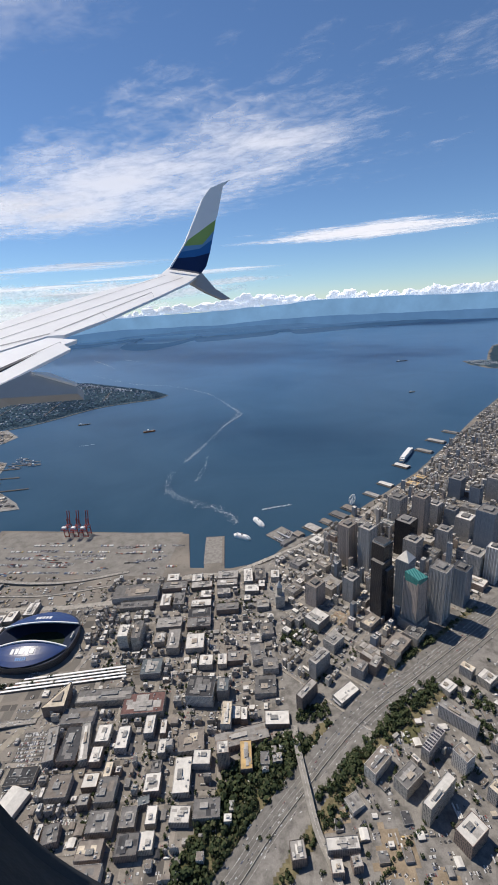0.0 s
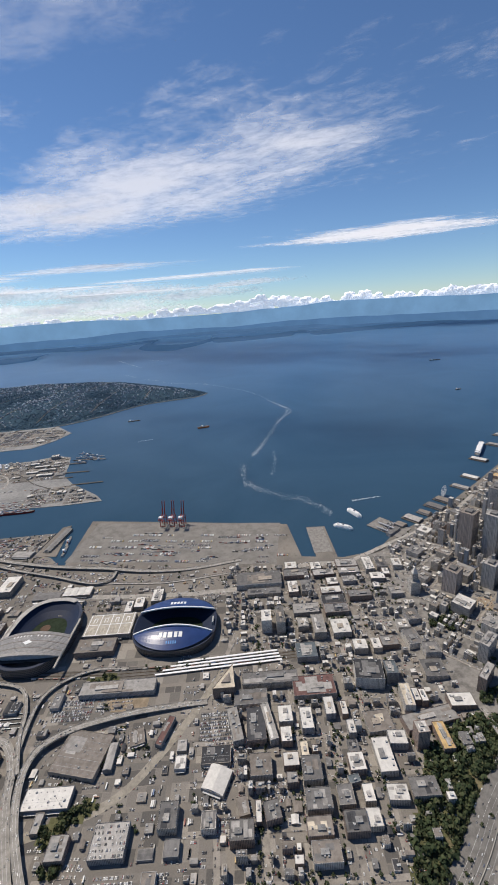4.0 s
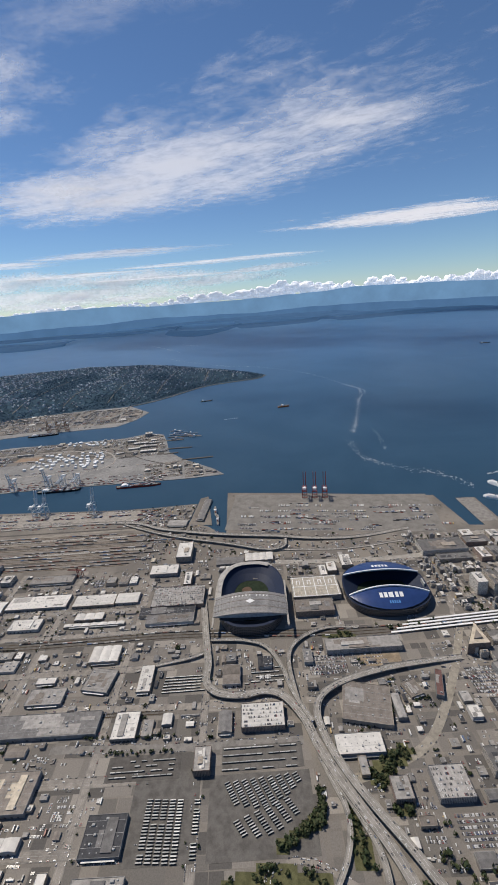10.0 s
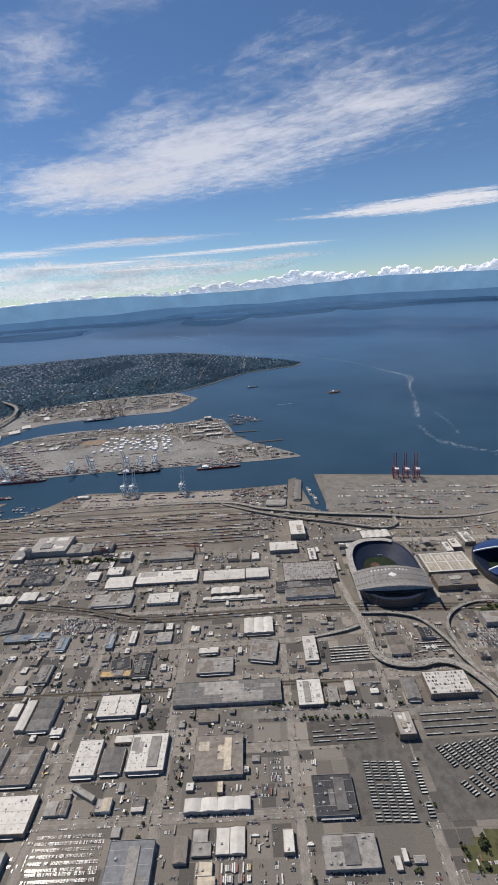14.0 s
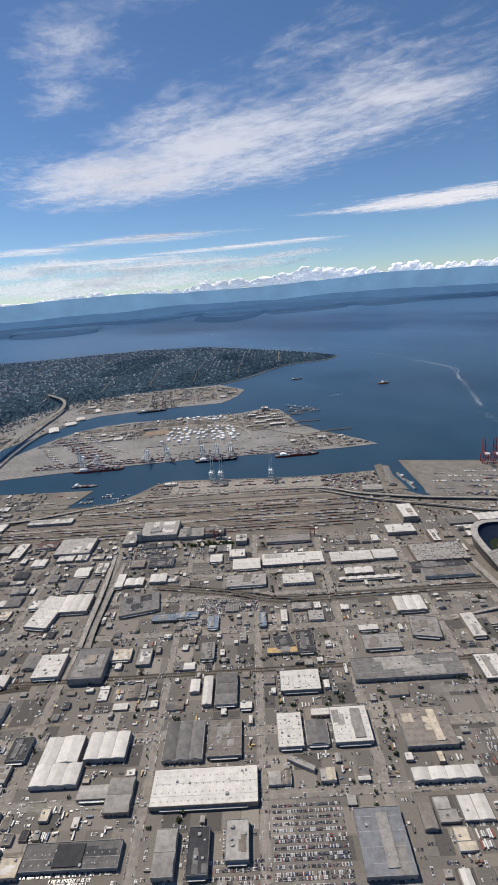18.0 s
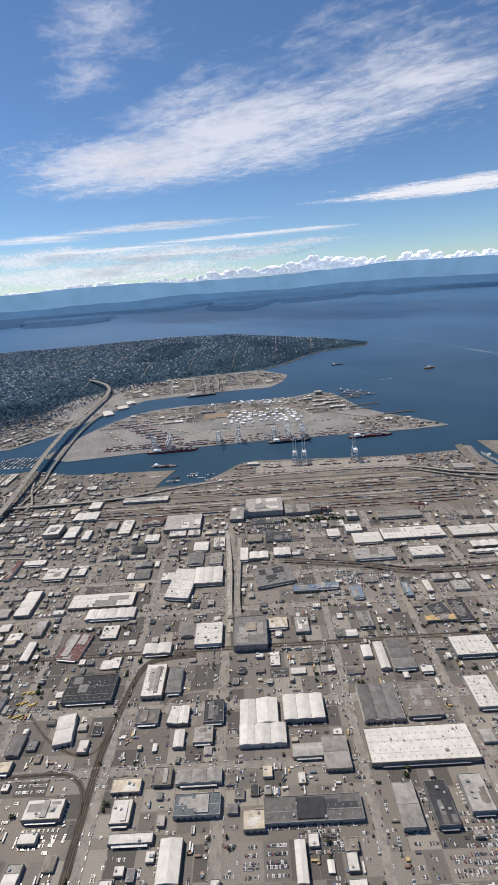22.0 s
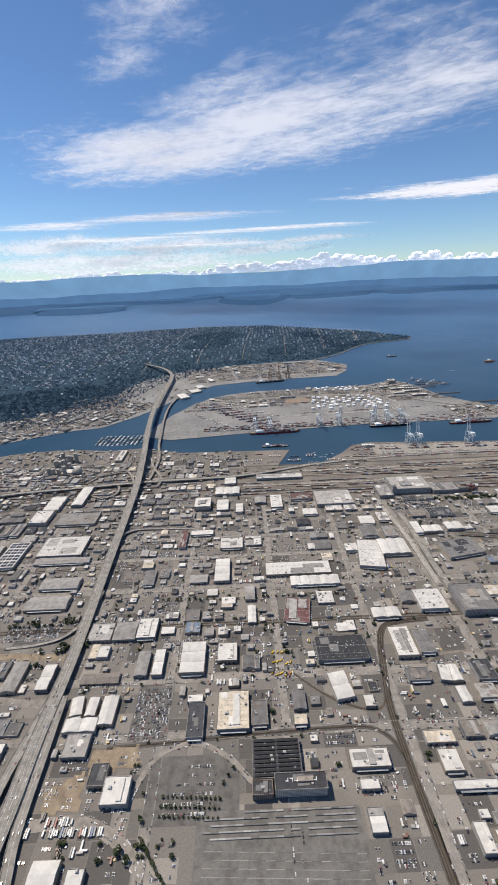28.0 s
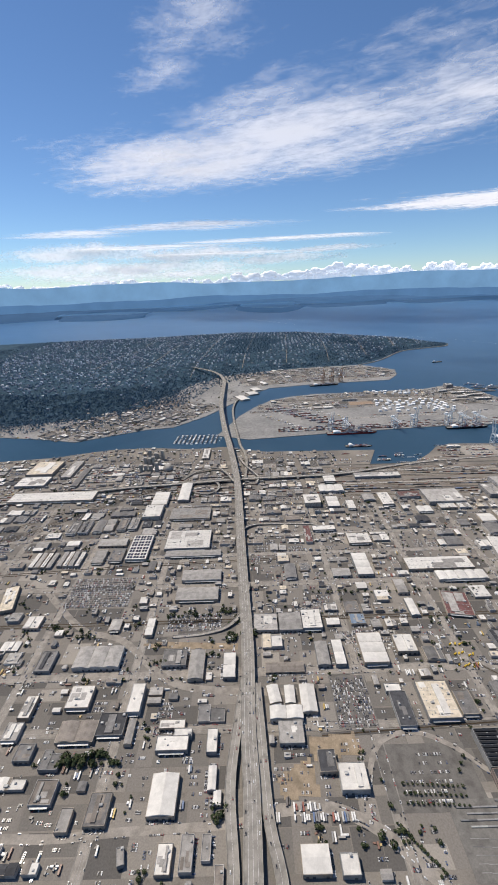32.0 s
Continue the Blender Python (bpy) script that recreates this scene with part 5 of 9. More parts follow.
b(-961, 285, 14.8, 25.2, 3, 'w')
b(-962, 260, 16, 21, 3.8, 'w')
b(-1083, 357, 11, 46, 2.6, 'g')
b(-1064, 336, 7, 46, 2.4, 'm')
b(-1116, 358, 30, 36, 3.4, 'y')
b(-1112, 324, 32, 22, 2.6, 'w')
for x_ in (-1025, -1015, -1003, -994, -983, -974):
    b(x_, 234 + 0.15 * (x_ + 1025), 8, 19, 2.2, 'm' if x_ % 2 else 'g')
b(-989, 257, 22, 8, 2, 'm')
b(-927, 258, 36, 19, 2.6, 'g')
b(-1072, 289, 84.5, 18.3, 3, 'w')
b(-934, 400, 8.1, 31.3, 2.5, 'w')
b(-751, 60, 21.5, 16.1, 3, 'd')
b(-741, 50, 21.8, 6.5, 5, 'd')
b(-757, 48, 8.6, 5.4, 3.5, 'd')
b(-710, 61, 17.2, 7.7, 2.6, 'w')
b(-712, 51, 8.0, 3.9, 2, 'w')
b(-772, 82, 15.6, 19.6, 2.6, 'y')
b(-759, 81, 8.1, 12.3, 2.2, 'm')
b(-790, 77, 8.1, 17.4, 2.2, 'd')
b(-792, 88, 7.9, 4.2, 2, 'w')
b(-739, 88, 6.5, 10.1, 2, 'm')
b(-739, 78, 6.5, 5.3, 2, 'y')
b(-717, 96, 9.5, 15.5, 2.5, 'w', 13)
b(-704, 88, 5.1, 6.3, 2, 'w')
b(-767, 164, 6.8, 13.5, 2, 'g')
b(-713, 119, 28.3, 16.1, 2.6, 'd')
b(-736, 149, 15.9, 20.5, 1.6, 'r', -6)
b(-677, 124, 11.9, 20.4, 2.8, 'w')
b(-665, 124, 8.5, 15.2, 2.2, 'm')
b(-650, 157, 17.5, 17.5, 3, 'w')
b(-681, 146, 17.5, 8.1, 2.3, 'w')
b(-664, 160, 9.2, 9.4, 2.2, 'm')
b(-677, 205, 18.4, 32.0, 3, 'w', -6)
b(-658, 213, 21.9, 18.6, 3, 'w')
b(-690, 213, 9.6, 9.0, 2.5, 'w')
b(-623, 157, 21.2, 23.3, 5, 'm')
b(-606, 166, 13.5, 9.2, 2, 'y')
b(-590, 164, 9.1, 12.7, 2.2, 'g')
b(-585, 198, 18.5, 6.6, 2, 'u')
b(-549, 193, 7.5, 12.0, 2, 'u')
b(-608, 212, 29.5, 19.8, 2.6, 'm', 14)
b(-622, 105, 8.6, 14.0, 2.6, 'w')
b(-612, 106, 11.5, 13.6, 2.8, 'w')
b(-593, 108, 21.4, 13.7, 3, 'w')
b(-614, 94, 23.5, 10.2, 2.6, 'w')
b(-640, 106, 10.5, 12.0, 2.4, 'd')
b(-656, 104, 5.9, 9.7, 2.2, 'w')
b(-661, 104, 5.9, 9.9, 2.2, 'w', -6)
b(-675, 103, 11.8, 7.7, 2, 'm')
b(-656, 92, 5.5, 8.7, 2, 'w')
b(-644, 94, 9.8, 8.1, 2.2, 'g')
b(-676, 71, 13.4, 5.6, 2, 'y')
b(-660, 75, 8.4, 7.6, 2, 'b')
b(-643, 75, 21.0, 5.6, 2.3, 'g')
b(-642, 64, 20.3, 8.3, 2.5, 'u2')
b(-675, 61, 8.7, 9.0, 2.2, 'w')
b(-668, 52, 18.7, 3.6, 1.8, 'w')
b(-650, 45, 9.3, 14.2, 2.6, 'w')
b(-673, 34, 5.2, 9.8, 2.4, 'w')
b(-617, 59, 9.0, 6.9, 2.4, 'y')
b(-592, 87, 15.2, 5.9, 2.3, 'g')
b(-639, 36, 4.2, 4.5, 2, 'd')
b(-631, 37, 3.7, 6.4, 2, 'w')
b(-598, 46, 4.6, 13.3, 2.6, 'w')
b(-539, 90, 50.2, 15.8, 3, 'w')
b(-579, 86, 12.2, 14.6, 2.4, 'g')
b(-553, 111, 20.5, 19.7, 2.6, 'm')
b(-532, 113, 17.6, 19.1, 2.4, 'b')
b(-553, 143, 5.9, 8.5, 2.2, 'w')
b(-545, 140, 5.7, 18.4, 2.4, 'w')
b(-534, 141, 12.8, 20.3, 2.4, 'm')
b(-522, 131, 7.0, 4.4, 1.8, 'w')
b(-491, 146, 23.3, 13.6, 2.8, 'w')
b(-498, 117, 13.2, 18.1, 2.6, 'w')
b(-466, 120, 19.7, 19.2, 2.8, 'w')
b(-484, 116, 11.7, 12.8, 2, 'm')
b(-481, 127, 10.8, 4.2, 2, 'w')
b(-501, 168, 19.2, 4.5, 2, 'o')
b(-486, 175, 11.2, 17.8, 2, 'd')
b(-427, 155, 64.3, 14.8, 2.6, 'm')
b(-437, 174, 23.4, 11.7, 2.2, 'g')
b(-443, 186, 13.3, 5.0, 2, 'w')
b(-410, 207, 20.8, 14.2, 2.6, 'w')
b(-406, 186, 18.3, 17.4, 2.2, 'g', -7)
b(-514, 195, 5.0, 13.7, 2, 'u')
b(-499, 198, 4.7, 11.5, 2, 'w')
b(-438, 245, 23.0, 7.5, 2, 'w')
b(-431, 237, 48.1, 3.4, 1.6, 'w')
b(-371, 240, 37.6, 9.0, 3, 'm')
b(-487, 237, 24.5, 11.7, 2.4, 'w')
b(-528, 236, 31.5, 13.7, 2.4, 'g')
b(-441, 264, 35.1, 13.6, 2.4, 'w')
b(-413, 266, 19.6, 12.2, 2.4, 'w')
b(-529, 257, 23.6, 13.9, 2.4, 'w')
b(-490, 263, 52.0, 15.7, 2.4, 'w')
b(-601, 241, 14.1, 10.1, 2.4, 'w')
b(-620, 237, 15.7, 9, 2.4, 'w')
b(-632, 239, 6.7, 16.6, 2.4, 'w')
b(-643, 301, 13, 22, 3.6, 'g', 3.5, WALL_MID[2])
b(-617, 312, 36, 26, 5.6, 'g', 3.5, WALL_MID[2])
b(-634, 299, 4, 5, 8.5, 'm', 3.5, WALL_MID[2])
b(-585, 306, 24, 15, 3.8, 'g', 3.5, WALL_MID[2])
b(-563, 308, 18, 13, 4.2, 'm', 3.5, WALL_MID[2])
b(-693, 289, 34, 25, 3.6, 'g')
b(-723, 293, 20, 11, 2.6, 'r2')
b(-747, 285, 11, 23, 2.6, 'w')
b(-762, 288, 11, 12, 2.2, 'g')
b(-717, 266, 13, 10, 2, 'w')
b(-672, 235, 13, 15, 2, 'm')
b(-655, 235, 10, 15, 2, 'g')
b(-816, 281, 15, 17, 4.6, 'w')
b(-797, 279, 11, 19, 2.6, 'w')
b(-781, 274, 7, 15, 2.2, 'w')
b(-795, 306, 24, 14, 2.6, 'w')
b(-794, 328, 12, 14, 2.4, 'w')
b(-824, 226, 5.5, 24, 2.2, 'r')
b(-556, 266, 11, 11, 2.2, 'w')
b(-538, 271, 14, 11, 3.4, 'w')
b(-536, 293, 10, 11, 4.4, 'w')
b(-493, 293, 40, 11, 2.6, 'g')
b(-743, 337, 48, 10, 2.6, 'w')
b(-632, 418, 15, 6, 2.2, 'w', 2)
b(-695, 273, 15.2, 10.6, 2, 'w')
b(-680, 273, 11.0, 8.8, 2, 'w')
b(-670, 252, 12.8, 11.9, 2, 'w')
b(-655, 257, 10, 14.0, 2, 'w')
b(-624, 261, 12.0, 9.6, 2.4, 'b')
b(-604, 263, 21.7, 12.0, 2.4, 'd')
b(-569, 200, 16.2, 5.5, 2, 'u')
b(-549, 168, 9.0, 13.5, 2.4, 'g')
b(-378, 155, 14.6, 16.7, 2.4, 'w')
b(-375, 187, 9.1, 20.5, 2.4, 'w')
b(-329, 135, 8.9, 12.7, 4.5, 'g')
b(-297, 160, 25.2, 15.0, 4, 'p')
b(-319, 157, 8.1, 13.3, 2.5, 'm')
b(-354, 159, 6.0, 7.3, 2, 'w')
b(-318, 189, 11.7, 15.1, 2.4, 'b')
b(-428, 119, 25.4, 20.1, 2.8, 'b')
b(-426, 97, 31.4, 5.7, 2.4, 'w')
b(-371, 102, 19.2, 17.0, 2.2, 'd')
b(-367, 81, 23.2, 11.9, 2.4, 'g')
b(-500, 175, 12.5, 9.8, 2.2, 'd', 18)
b(-493, 101, 2.5, 13.9, 2, 'g', 68)
b(-414, 113, 4.2, 3.1, 1.6, 'w')
b(-393, 84, 4.8, 8.3, 2.4, 'w')
b(-440, 80, 5.9, 9.4, 2.2, 'b')
b(-244, 144, 25.7, 11.1, 3, 'w')
b(-235, 168, 28.4, 25.3, 3, 'b', -9)
b(-217, 166, 4.9, 15.7, 3, 'g')
b(-228, 122, 9.2, 10.6, 4, 'g')
b(-203, 125, 17.3, 15.1, 4, 'p2')
b(-180, 108, 6.7, 11.6, 2.6, 'b')
b(-176, 135, 9.4, 12.4, 5, 'm')
b(-153, 153, 13.0, 13.8, 3, 'w', -19)
b(-175, 162, 6.4, 7.6, 3, 'w')
b(-155, 166, 17.0, 10.1, 3, 'd')
b(-228, 212, 51.8, 10.4, 4, 'g')
b(-123, 216, 38.1, 9.8, 5, 'm')
b(-136, 202, 21.8, 11.1, 4, 'm')
b(-369, 265, 43.3, 23.8, 4, 'p2')
b(-375, 249, 44.7, 9.3, 3, 'd')
b(-376, 329, 14.4, 25.1, 6, 'w')
b(-390, 302, 25.5, 13.6, 3.5, 'w')
b(-365, 287, 6.7, 17.8, 5, 'w')
b(-303, 318, 26.5, 12.2, 3, 'w')
b(-330, 314, 26.3, 10.3, 2.5, 'm')
b(-258, 249, 30.2, 14.1, 5, 'b')
b(-267, 203, 6.0, 11.4, 3, 'm')
b(-246, 294, 6.0, 14.1, 4, 'w')
b(-238, 299, 8.4, 13.5, 4, 'w')
b(-224, 308, 9.6, 16.6, 4, 'w')
b(-205, 178, 8.9, 10.6, 2, 'b', 20)
b(-188, 181, 4.2, 18.9, 3, 'r2', -16)
b(-244, 133, 4.3, 9.3, 2.5, 'g')
b(-228, 101, 3.7, 4.4, 2, 'w')
b(-220, 109, 7.8, 4.2, 2.5, 'b')
b(-58, 145, 10.6, 7.8, 4, 'w', -1)
b(-44, 147, 14.2, 9.4, 5, 'm', 3)
b(-73, 145, 5.7, 8.6, 4, 'w')
b(-85, 144, 8.3, 9.8, 4.5, 'm')
b(-73, 134, 7.5, 8.2, 4, 'w')
b(-60, 164, 9.4, 18.9, 4.5, 'w')
b(-50, 173, 10.3, 8.2, 5, 'w', -1)
b(-76, 160, 8.9, 9.8, 5, 'w')
b(-101, 157, 10.6, 13.0, 5, 'm')
b(-99, 142, 13.4, 10.2, 5, 'm')
b(-100, 130, 12.7, 8.4, 5, 'b')
b(-82, 132, 11.4, 9.5, 5, 'm')
b(-56, 217, 18.8, 16.1, 9, 'd', -4)
b(-41, 218, 7.8, 10.5, 9, 'u2', 1)
b(-58, 184, 15.7, 13.5, 4, 'b', 7)
b(-37, 197, 6.3, 15.8, 9, 'y', -1)
b(-37, 172, 6.8, 7.2, 14, 'g', 6)
b(-27, 185, 33.0, 10.1, 4, 'g', 13)
b(-24, 173, 6.8, 16.3, 5, 'o', 4)
b(-130, 137, 3.1, 10.0, 4, 'w')
b(-123, 137, 8.2, 9.0, 5, 'm', 13)
b(-155, 133, 7.4, 8.0, 4.5, 'm')
b(-138, 140, 5.7, 9.1, 3, 'b', 14)
b(-129, 159, 12.2, 12.2, 5, 'b')
b(-145, 183, 6.6, 22.3, 5, 'g', 15)
b(-132, 183, 11.6, 21.4, 5, 'd')
b(-124, 184, 5.1, 24.0, 5.5, 'g', 15)
b(-114, 189, 8.7, 11.0, 5, 'w')
b(-114, 176, 6.6, 9.2, 5, 'w')
b(-112, 162, 8.8, 7.6, 4.5, 'w')
b(-112, 152, 6.0, 5.7, 5, 'g')
b(-94, 209, 27.8, 15.1, 5, 'r2')
b(-79, 152, 6.2, 4.3, 3.5, 'u2', 14)
b(-138, 128, 12.1, 9.0, 6, 'm')
b(-101, 186, 7.4, 14.1, 5, 'w')
b(-86, 194, 6.3, 12.2, 5, 'w')
b(-98, 120, 13.5, 8.8, 5, 'b')
b(-5, 194, 15.1, 9.3, 4, 'w', 0)
b(48, 160, 7.0, 15.4, 7, 'b', -49)
b(61, 151, 8.0, 13.6, 8, 'm', -54)
b(80, 168, 4.5, 17.3, 9, 's', -49)
b(72, 141, 4.5, 21.9, 12, 'w', -52)
b(92, 159, 8.3, 7.3, 11, 'b', -58)
b(100, 182, 21.2, 4.8, 9, 'g', -44)
b(23, 127, 15.3, 5.1, 5, 'w', 3)
b(19, 119, 5.6, 5.2, 5, 'w', 3)
b(28, 120, 4.6, 4.5, 5, 'g', 9)
b(2, 126, 7.0, 7.6, 6, 'g', 7)
b(81, 127, 8.4, 12.6, 9, 'w', -57)
b(32, 144, 7.2, 7.6, 3, 'g', -62)
b(26, 226, 6.3, 15.2, 14, 'g', -47)
b(15, 205, 4.8, 16.0, 11, 'g', -44)
b(40, 205, 8.1, 16.6, 3, 'w', -53)
b(52, 220, 8.4, 8.8, 8, 'b', -38)
b(63, 222, 5.3, 10.6, 8, 'g', -38)
b(75, 229, 11.3, 8.2, 7, 'm', -46)
b(104, 205, 7.6, 8.9, 4, 'w', -55)
b(130, 209, 8.7, 9.4, 6, 'w', -55)
b(121, 216, 8.0, 5.6, 7, 'y', -50)
b(114, 202, 3.2, 5.3, 4, 'w', -49)
b(115, 169, 3.5, 7.0, 5, 'b', -49)
b(101, 144, 4.6, 6.8, 9, 'y', -56)
b(-132, 326, 41.8, 19.1, 5, 'm')
b(-127, 309, 30.1, 8.7, 3.5, 'm')
b(-97, 334, 23.3, 10.8, 4, 'm')
b(-101, 346, 11.4, 10.7, 4, 'w')
b(-101, 312, 9.1, 15.9, 5, 'w')
b(-89, 313, 9.6, 15.9, 5, 'm')
b(-92, 284, 21.2, 11.4, 4.5, 'g')
b(-96, 267, 8.6, 10.2, 5, 'g')
b(-84, 263, 9.5, 19.9, 7, 'g')
b(-77, 344, 10.0, 11.4, 4, 'w')
b(-71, 333, 19.6, 9.0, 4, 'g')
b(-65, 318, 9.9, 9.8, 5, 'w')
b(-68, 306, 17.7, 8.6, 5, 'w')
b(-68, 294, 19.5, 10.6, 4.5, 'd')
b(-67, 283, 19.7, 10.6, 4.5, 'm')
b(-67, 262, 14.2, 15.1, 5, 'w')
b(-47, 347, 20.1, 12.3, 4, 'g', 1)
b(-47, 335, 19.6, 8.6, 4, 'g', 2)
b(-49, 322, 11.9, 8.0, 4, 'g', 3)
b(-44, 300, 19.5, 8.9, 5, 'm', 3)
b(-27, 343, 8.7, 20.4, 5, 'w', 3)
b(-15, 343, 10.0, 16.3, 5, 'm', 0)
b(-23, 323, 13.0, 9.2, 4.5, 'w', 0)
b(-14, 329, 6.0, 9.4, 4, 'w', -1)
b(-27, 311, 5.7, 7.0, 4, 'w', -0)
b(-13, 300, 10.5, 9.8, 4.5, 'g', 2)
b(-1, 340, 8.2, 12.1, 5, 'w', -1)
b(-56, 243, 10.0, 9.6, 5, 'w', 1)
b(-44, 244, 6.7, 10.0, 4.5, 'w', 3)
b(-34, 246, 12.5, 9.6, 4.5, 'm', 3)
b(-17, 247, 10.4, 14.5, 5, 'm', 9)
b(-8, 234, 11.1, 10.1, 6, 'm', 2)
b(-19, 262, 9.1, 9.3, 4, 'g', 1)
b(-10, 269, 9.9, 12.4, 5, 'm', 7)
b(-125, 268, 8.0, 12.8, 12, 'w')
b(-114, 269, 7.0, 18.8, 12, 'm')
b(-12, 219, 14.7, 14.2, 4, 'm', 0)
b(-31, 200, 5.5, 9.0, 5, 'w', 2)
b(-26, 199, 4.1, 8.9, 5, 'w', 1)
b(-77, 193, 4.0, 9.4, 4, 'w')
b(-75, 180, 4.6, 8.6, 5, 'w')
b(-76, 169, 5.9, 7.1, 4, 'm')
b(-104, 168, 4.6, 8.3, 4, 'y')
b(-98, 168, 3.2, 4.0, 4, 'w')
b(-13, 170, 5.1, 7.1, 5, 'm', 2)
b(-96, 239, 15.0, 13.9, 5, 'u2')
b(47, 399, 13.4, 12.7, 5, 'w', 44)
b(23, 357, 13.6, 12.3, 5, 'm', 44)
b(46, 345, 9.5, 12.3, 7, 'b', 44)
b(31, 327, 7.7, 6.2, 9, 'g', 44)
b(47, 310, 16.3, 14.7, 8, 'g', 44)
b(15, 313, 11.9, 10.1, 6, 'm', 44)
b(30, 307, 7.3, 7.0, 6, 'm', 44)
b(10, 275, 7.8, 5.7, 6, 'b', 44)
b(16, 272, 5.8, 4.8, 7, 'g', 44)
b(30, 270, 14.1, 13.7, 8, 'w', 44)
b(39, 246, 12.4, 9.9, 8, 'g', 44)
b(70, 263, 14.4, 9.3, 5, 'b', 44)
b(83, 239, 18.2, 12.1, 6, 'b', 44)
b(63, 232, 11.7, 11.1, 5, 'g', 44)
b(67, 310, 8.2, 8.8, 12, 'w', 44)
b(71, 287, 9.0, 7.8, 6, 'm', 44)
b(66, 407, 11.2, 13.1, 7, 'm', 44)
b(101, 439, 11.1, 14.4, 4, 'm', 44)
b(98, 248, 14.1, 10.8, 7, 'm', 44)
b(190, 353, 18.0, 22.4, 9, 'm', 44)
b(170, 305, 11.7, 15.2, 6, 'w', 44)
b(152, 356, 12.0, 15.6, 10, 'm', 44)
b(159, 385, 12.9, 14.8, 8, 'g', 44)
b(254, 497, 10.0, 13.0, 7, 'w', 44)
b(239, 453, 16.2, 21.1, 8, 'm', 44)
b(130, 423, 11.7, 15.2, 10, 'u2', 44)
b(134, 386, 11.0, 8.6, 9, 'm', 44)
b(195, 450, 11.9, 13.6, 6, 'b', 44)
b(198, 536, 11.9, 15.5, 4, 'o', 44)
b(215, 557, 12.3, 16.0, 4, 'o', 44)
# the tall towers of the centre


def tower(x, y, w, d, h, wall, roof, rot, label, steps=(), fin=None):
    e = thing("tower", x, y, gz(x, y), rot, label, "building", "towers of the centre")
    part("wall", walls_mesh(w, d, h, 0.4, wall), e)
    part("roof", roof_mesh(w, d, h, 0, TONES[roof][1]), e)
    part("penthouse", box("penthouse", w * 0.5, d * 0.45, 1.6, TONES["m"][1]), e, "", Matrix.Translation((0, 0, h)))
    part("cooling_unit", UNIT_ME, e, "", Matrix.Translation((w * 0.33, -d * 0.3, h)))
    fins = []
    for i in range(int(w / 2.2) + 1):
        fins += [(-w / 2 + i * w / int(w / 2.2), s_ * d / 2, 0, 0.28, 0.3, h + 0.4, 0) for s_ in (-1, 1)]
    for i in range(int(d / 2.2) + 1):
        fins += [(s_ * w / 2, -d / 2 + i * d / int(d / 2.2), 0, 0.3, 0.28, h + 0.4, 0) for s_ in (-1, 1)]
    part("pilaster", boxes("pilaster", fins, fin or wall), e)["kind"] = "stuff"
    for dx, dy, ww, dd, hh in steps:
        part("tier", walls_mesh(ww, dd, hh, 0.4, wall), e, "", Matrix.Translation((dx, dy, 0)))
        part("tier_roof", roof_mesh(ww, dd, hh, 0, TONES[roof][1]), e, "", Matrix.Translation((dx, dy, 0)))
    mark(x, y, w, d, rot, 1)
    return e


tower(123, 269, 13.9, 12.5, 46, GREY_TOWER, 'm', 44, 'blue-grey concrete office tower')
tower(147, 286, 12.9, 11.6, 33, GLASS_BLUE, 'd', 44, 'dark blue glass office tower')
tower(71, 356, 14.1, 12.7, 43, STONE_TOWER, 'b', 44, 'brown stone office tower near the waterfront')
tower(87, 343, 12.9, 11.6, 45, GREY_TOWER, 'g', 44, 'grey ribbed office tower')
tower(62, 295, 10.8, 9.7, 22, GREY_TOWER, 'g', 44, 'pale narrow apartment tower')
tower(132, 371, 17.0, 15.3, 38, GLASS_DARK, 'm', 44, 'dark office tower with a stepped top')
tower(159, 405, 14.6, 13.1, 49, STONE_TOWER, 'b', 44, 'tall brown tower with twin ridges')
tower(165, 360, 12.6, 11.3, 31, GREY_TOWER, 'g', 44, 'pale grey office tower')
tower(202, 395, 16.4, 14.8, 27, GREY_TOWER, 'w', 44, 'pale office tower with stepped top')
tower(208, 365, 18.3, 16.5, 47, GLASS_BLUE, 'm', 44, 'dark blue office tower')
tower(186, 312, 10.4, 9.3, 35, GREY_TOWER, 'w', 44, 'white striped office tower', fin=WHITE)
tower(148, 447, 17.2, 15.5, 29, GREY_TOWER, 'm', 44, 'plain grey concrete office tower')
tower(184, 429, 14.3, 12.9, 28, GREY_TOWER, 'g', 44, 'plain grey concrete apartment tower')
tower(199, 420, 12.5, 11.3, 25, GLASS_BLUE, 'm', 44, 'slim blue glass apartment tower')
tower(250, 469, 12.7, 11.4, 26, GLASS_BLUE, 'd', 44, 'plain blue glass office tower')
tower(32, 296, 12.4, 11.1, 20, STONE_TOWER, 'b', 44, 'ribbed brown court building')
tower(175, 320, 15.1, 13.5, 26, GREY_TOWER, 'g', 44, 'grey tower with a pale podium')
tower(239, 496, 16.3, 14.7, 27, GLASS_BLUE, 'm', 44, 'slim blue glass office tower')
tower(133, 353, 14.5, 13.1, 25, GREY_TOWER, 'g', 44, 'plain grey concrete office block')
tower(279, 483, 15.8, 14.3, 31, GREY_TOWER, 'g', 44, 'plain grey concrete office tower')


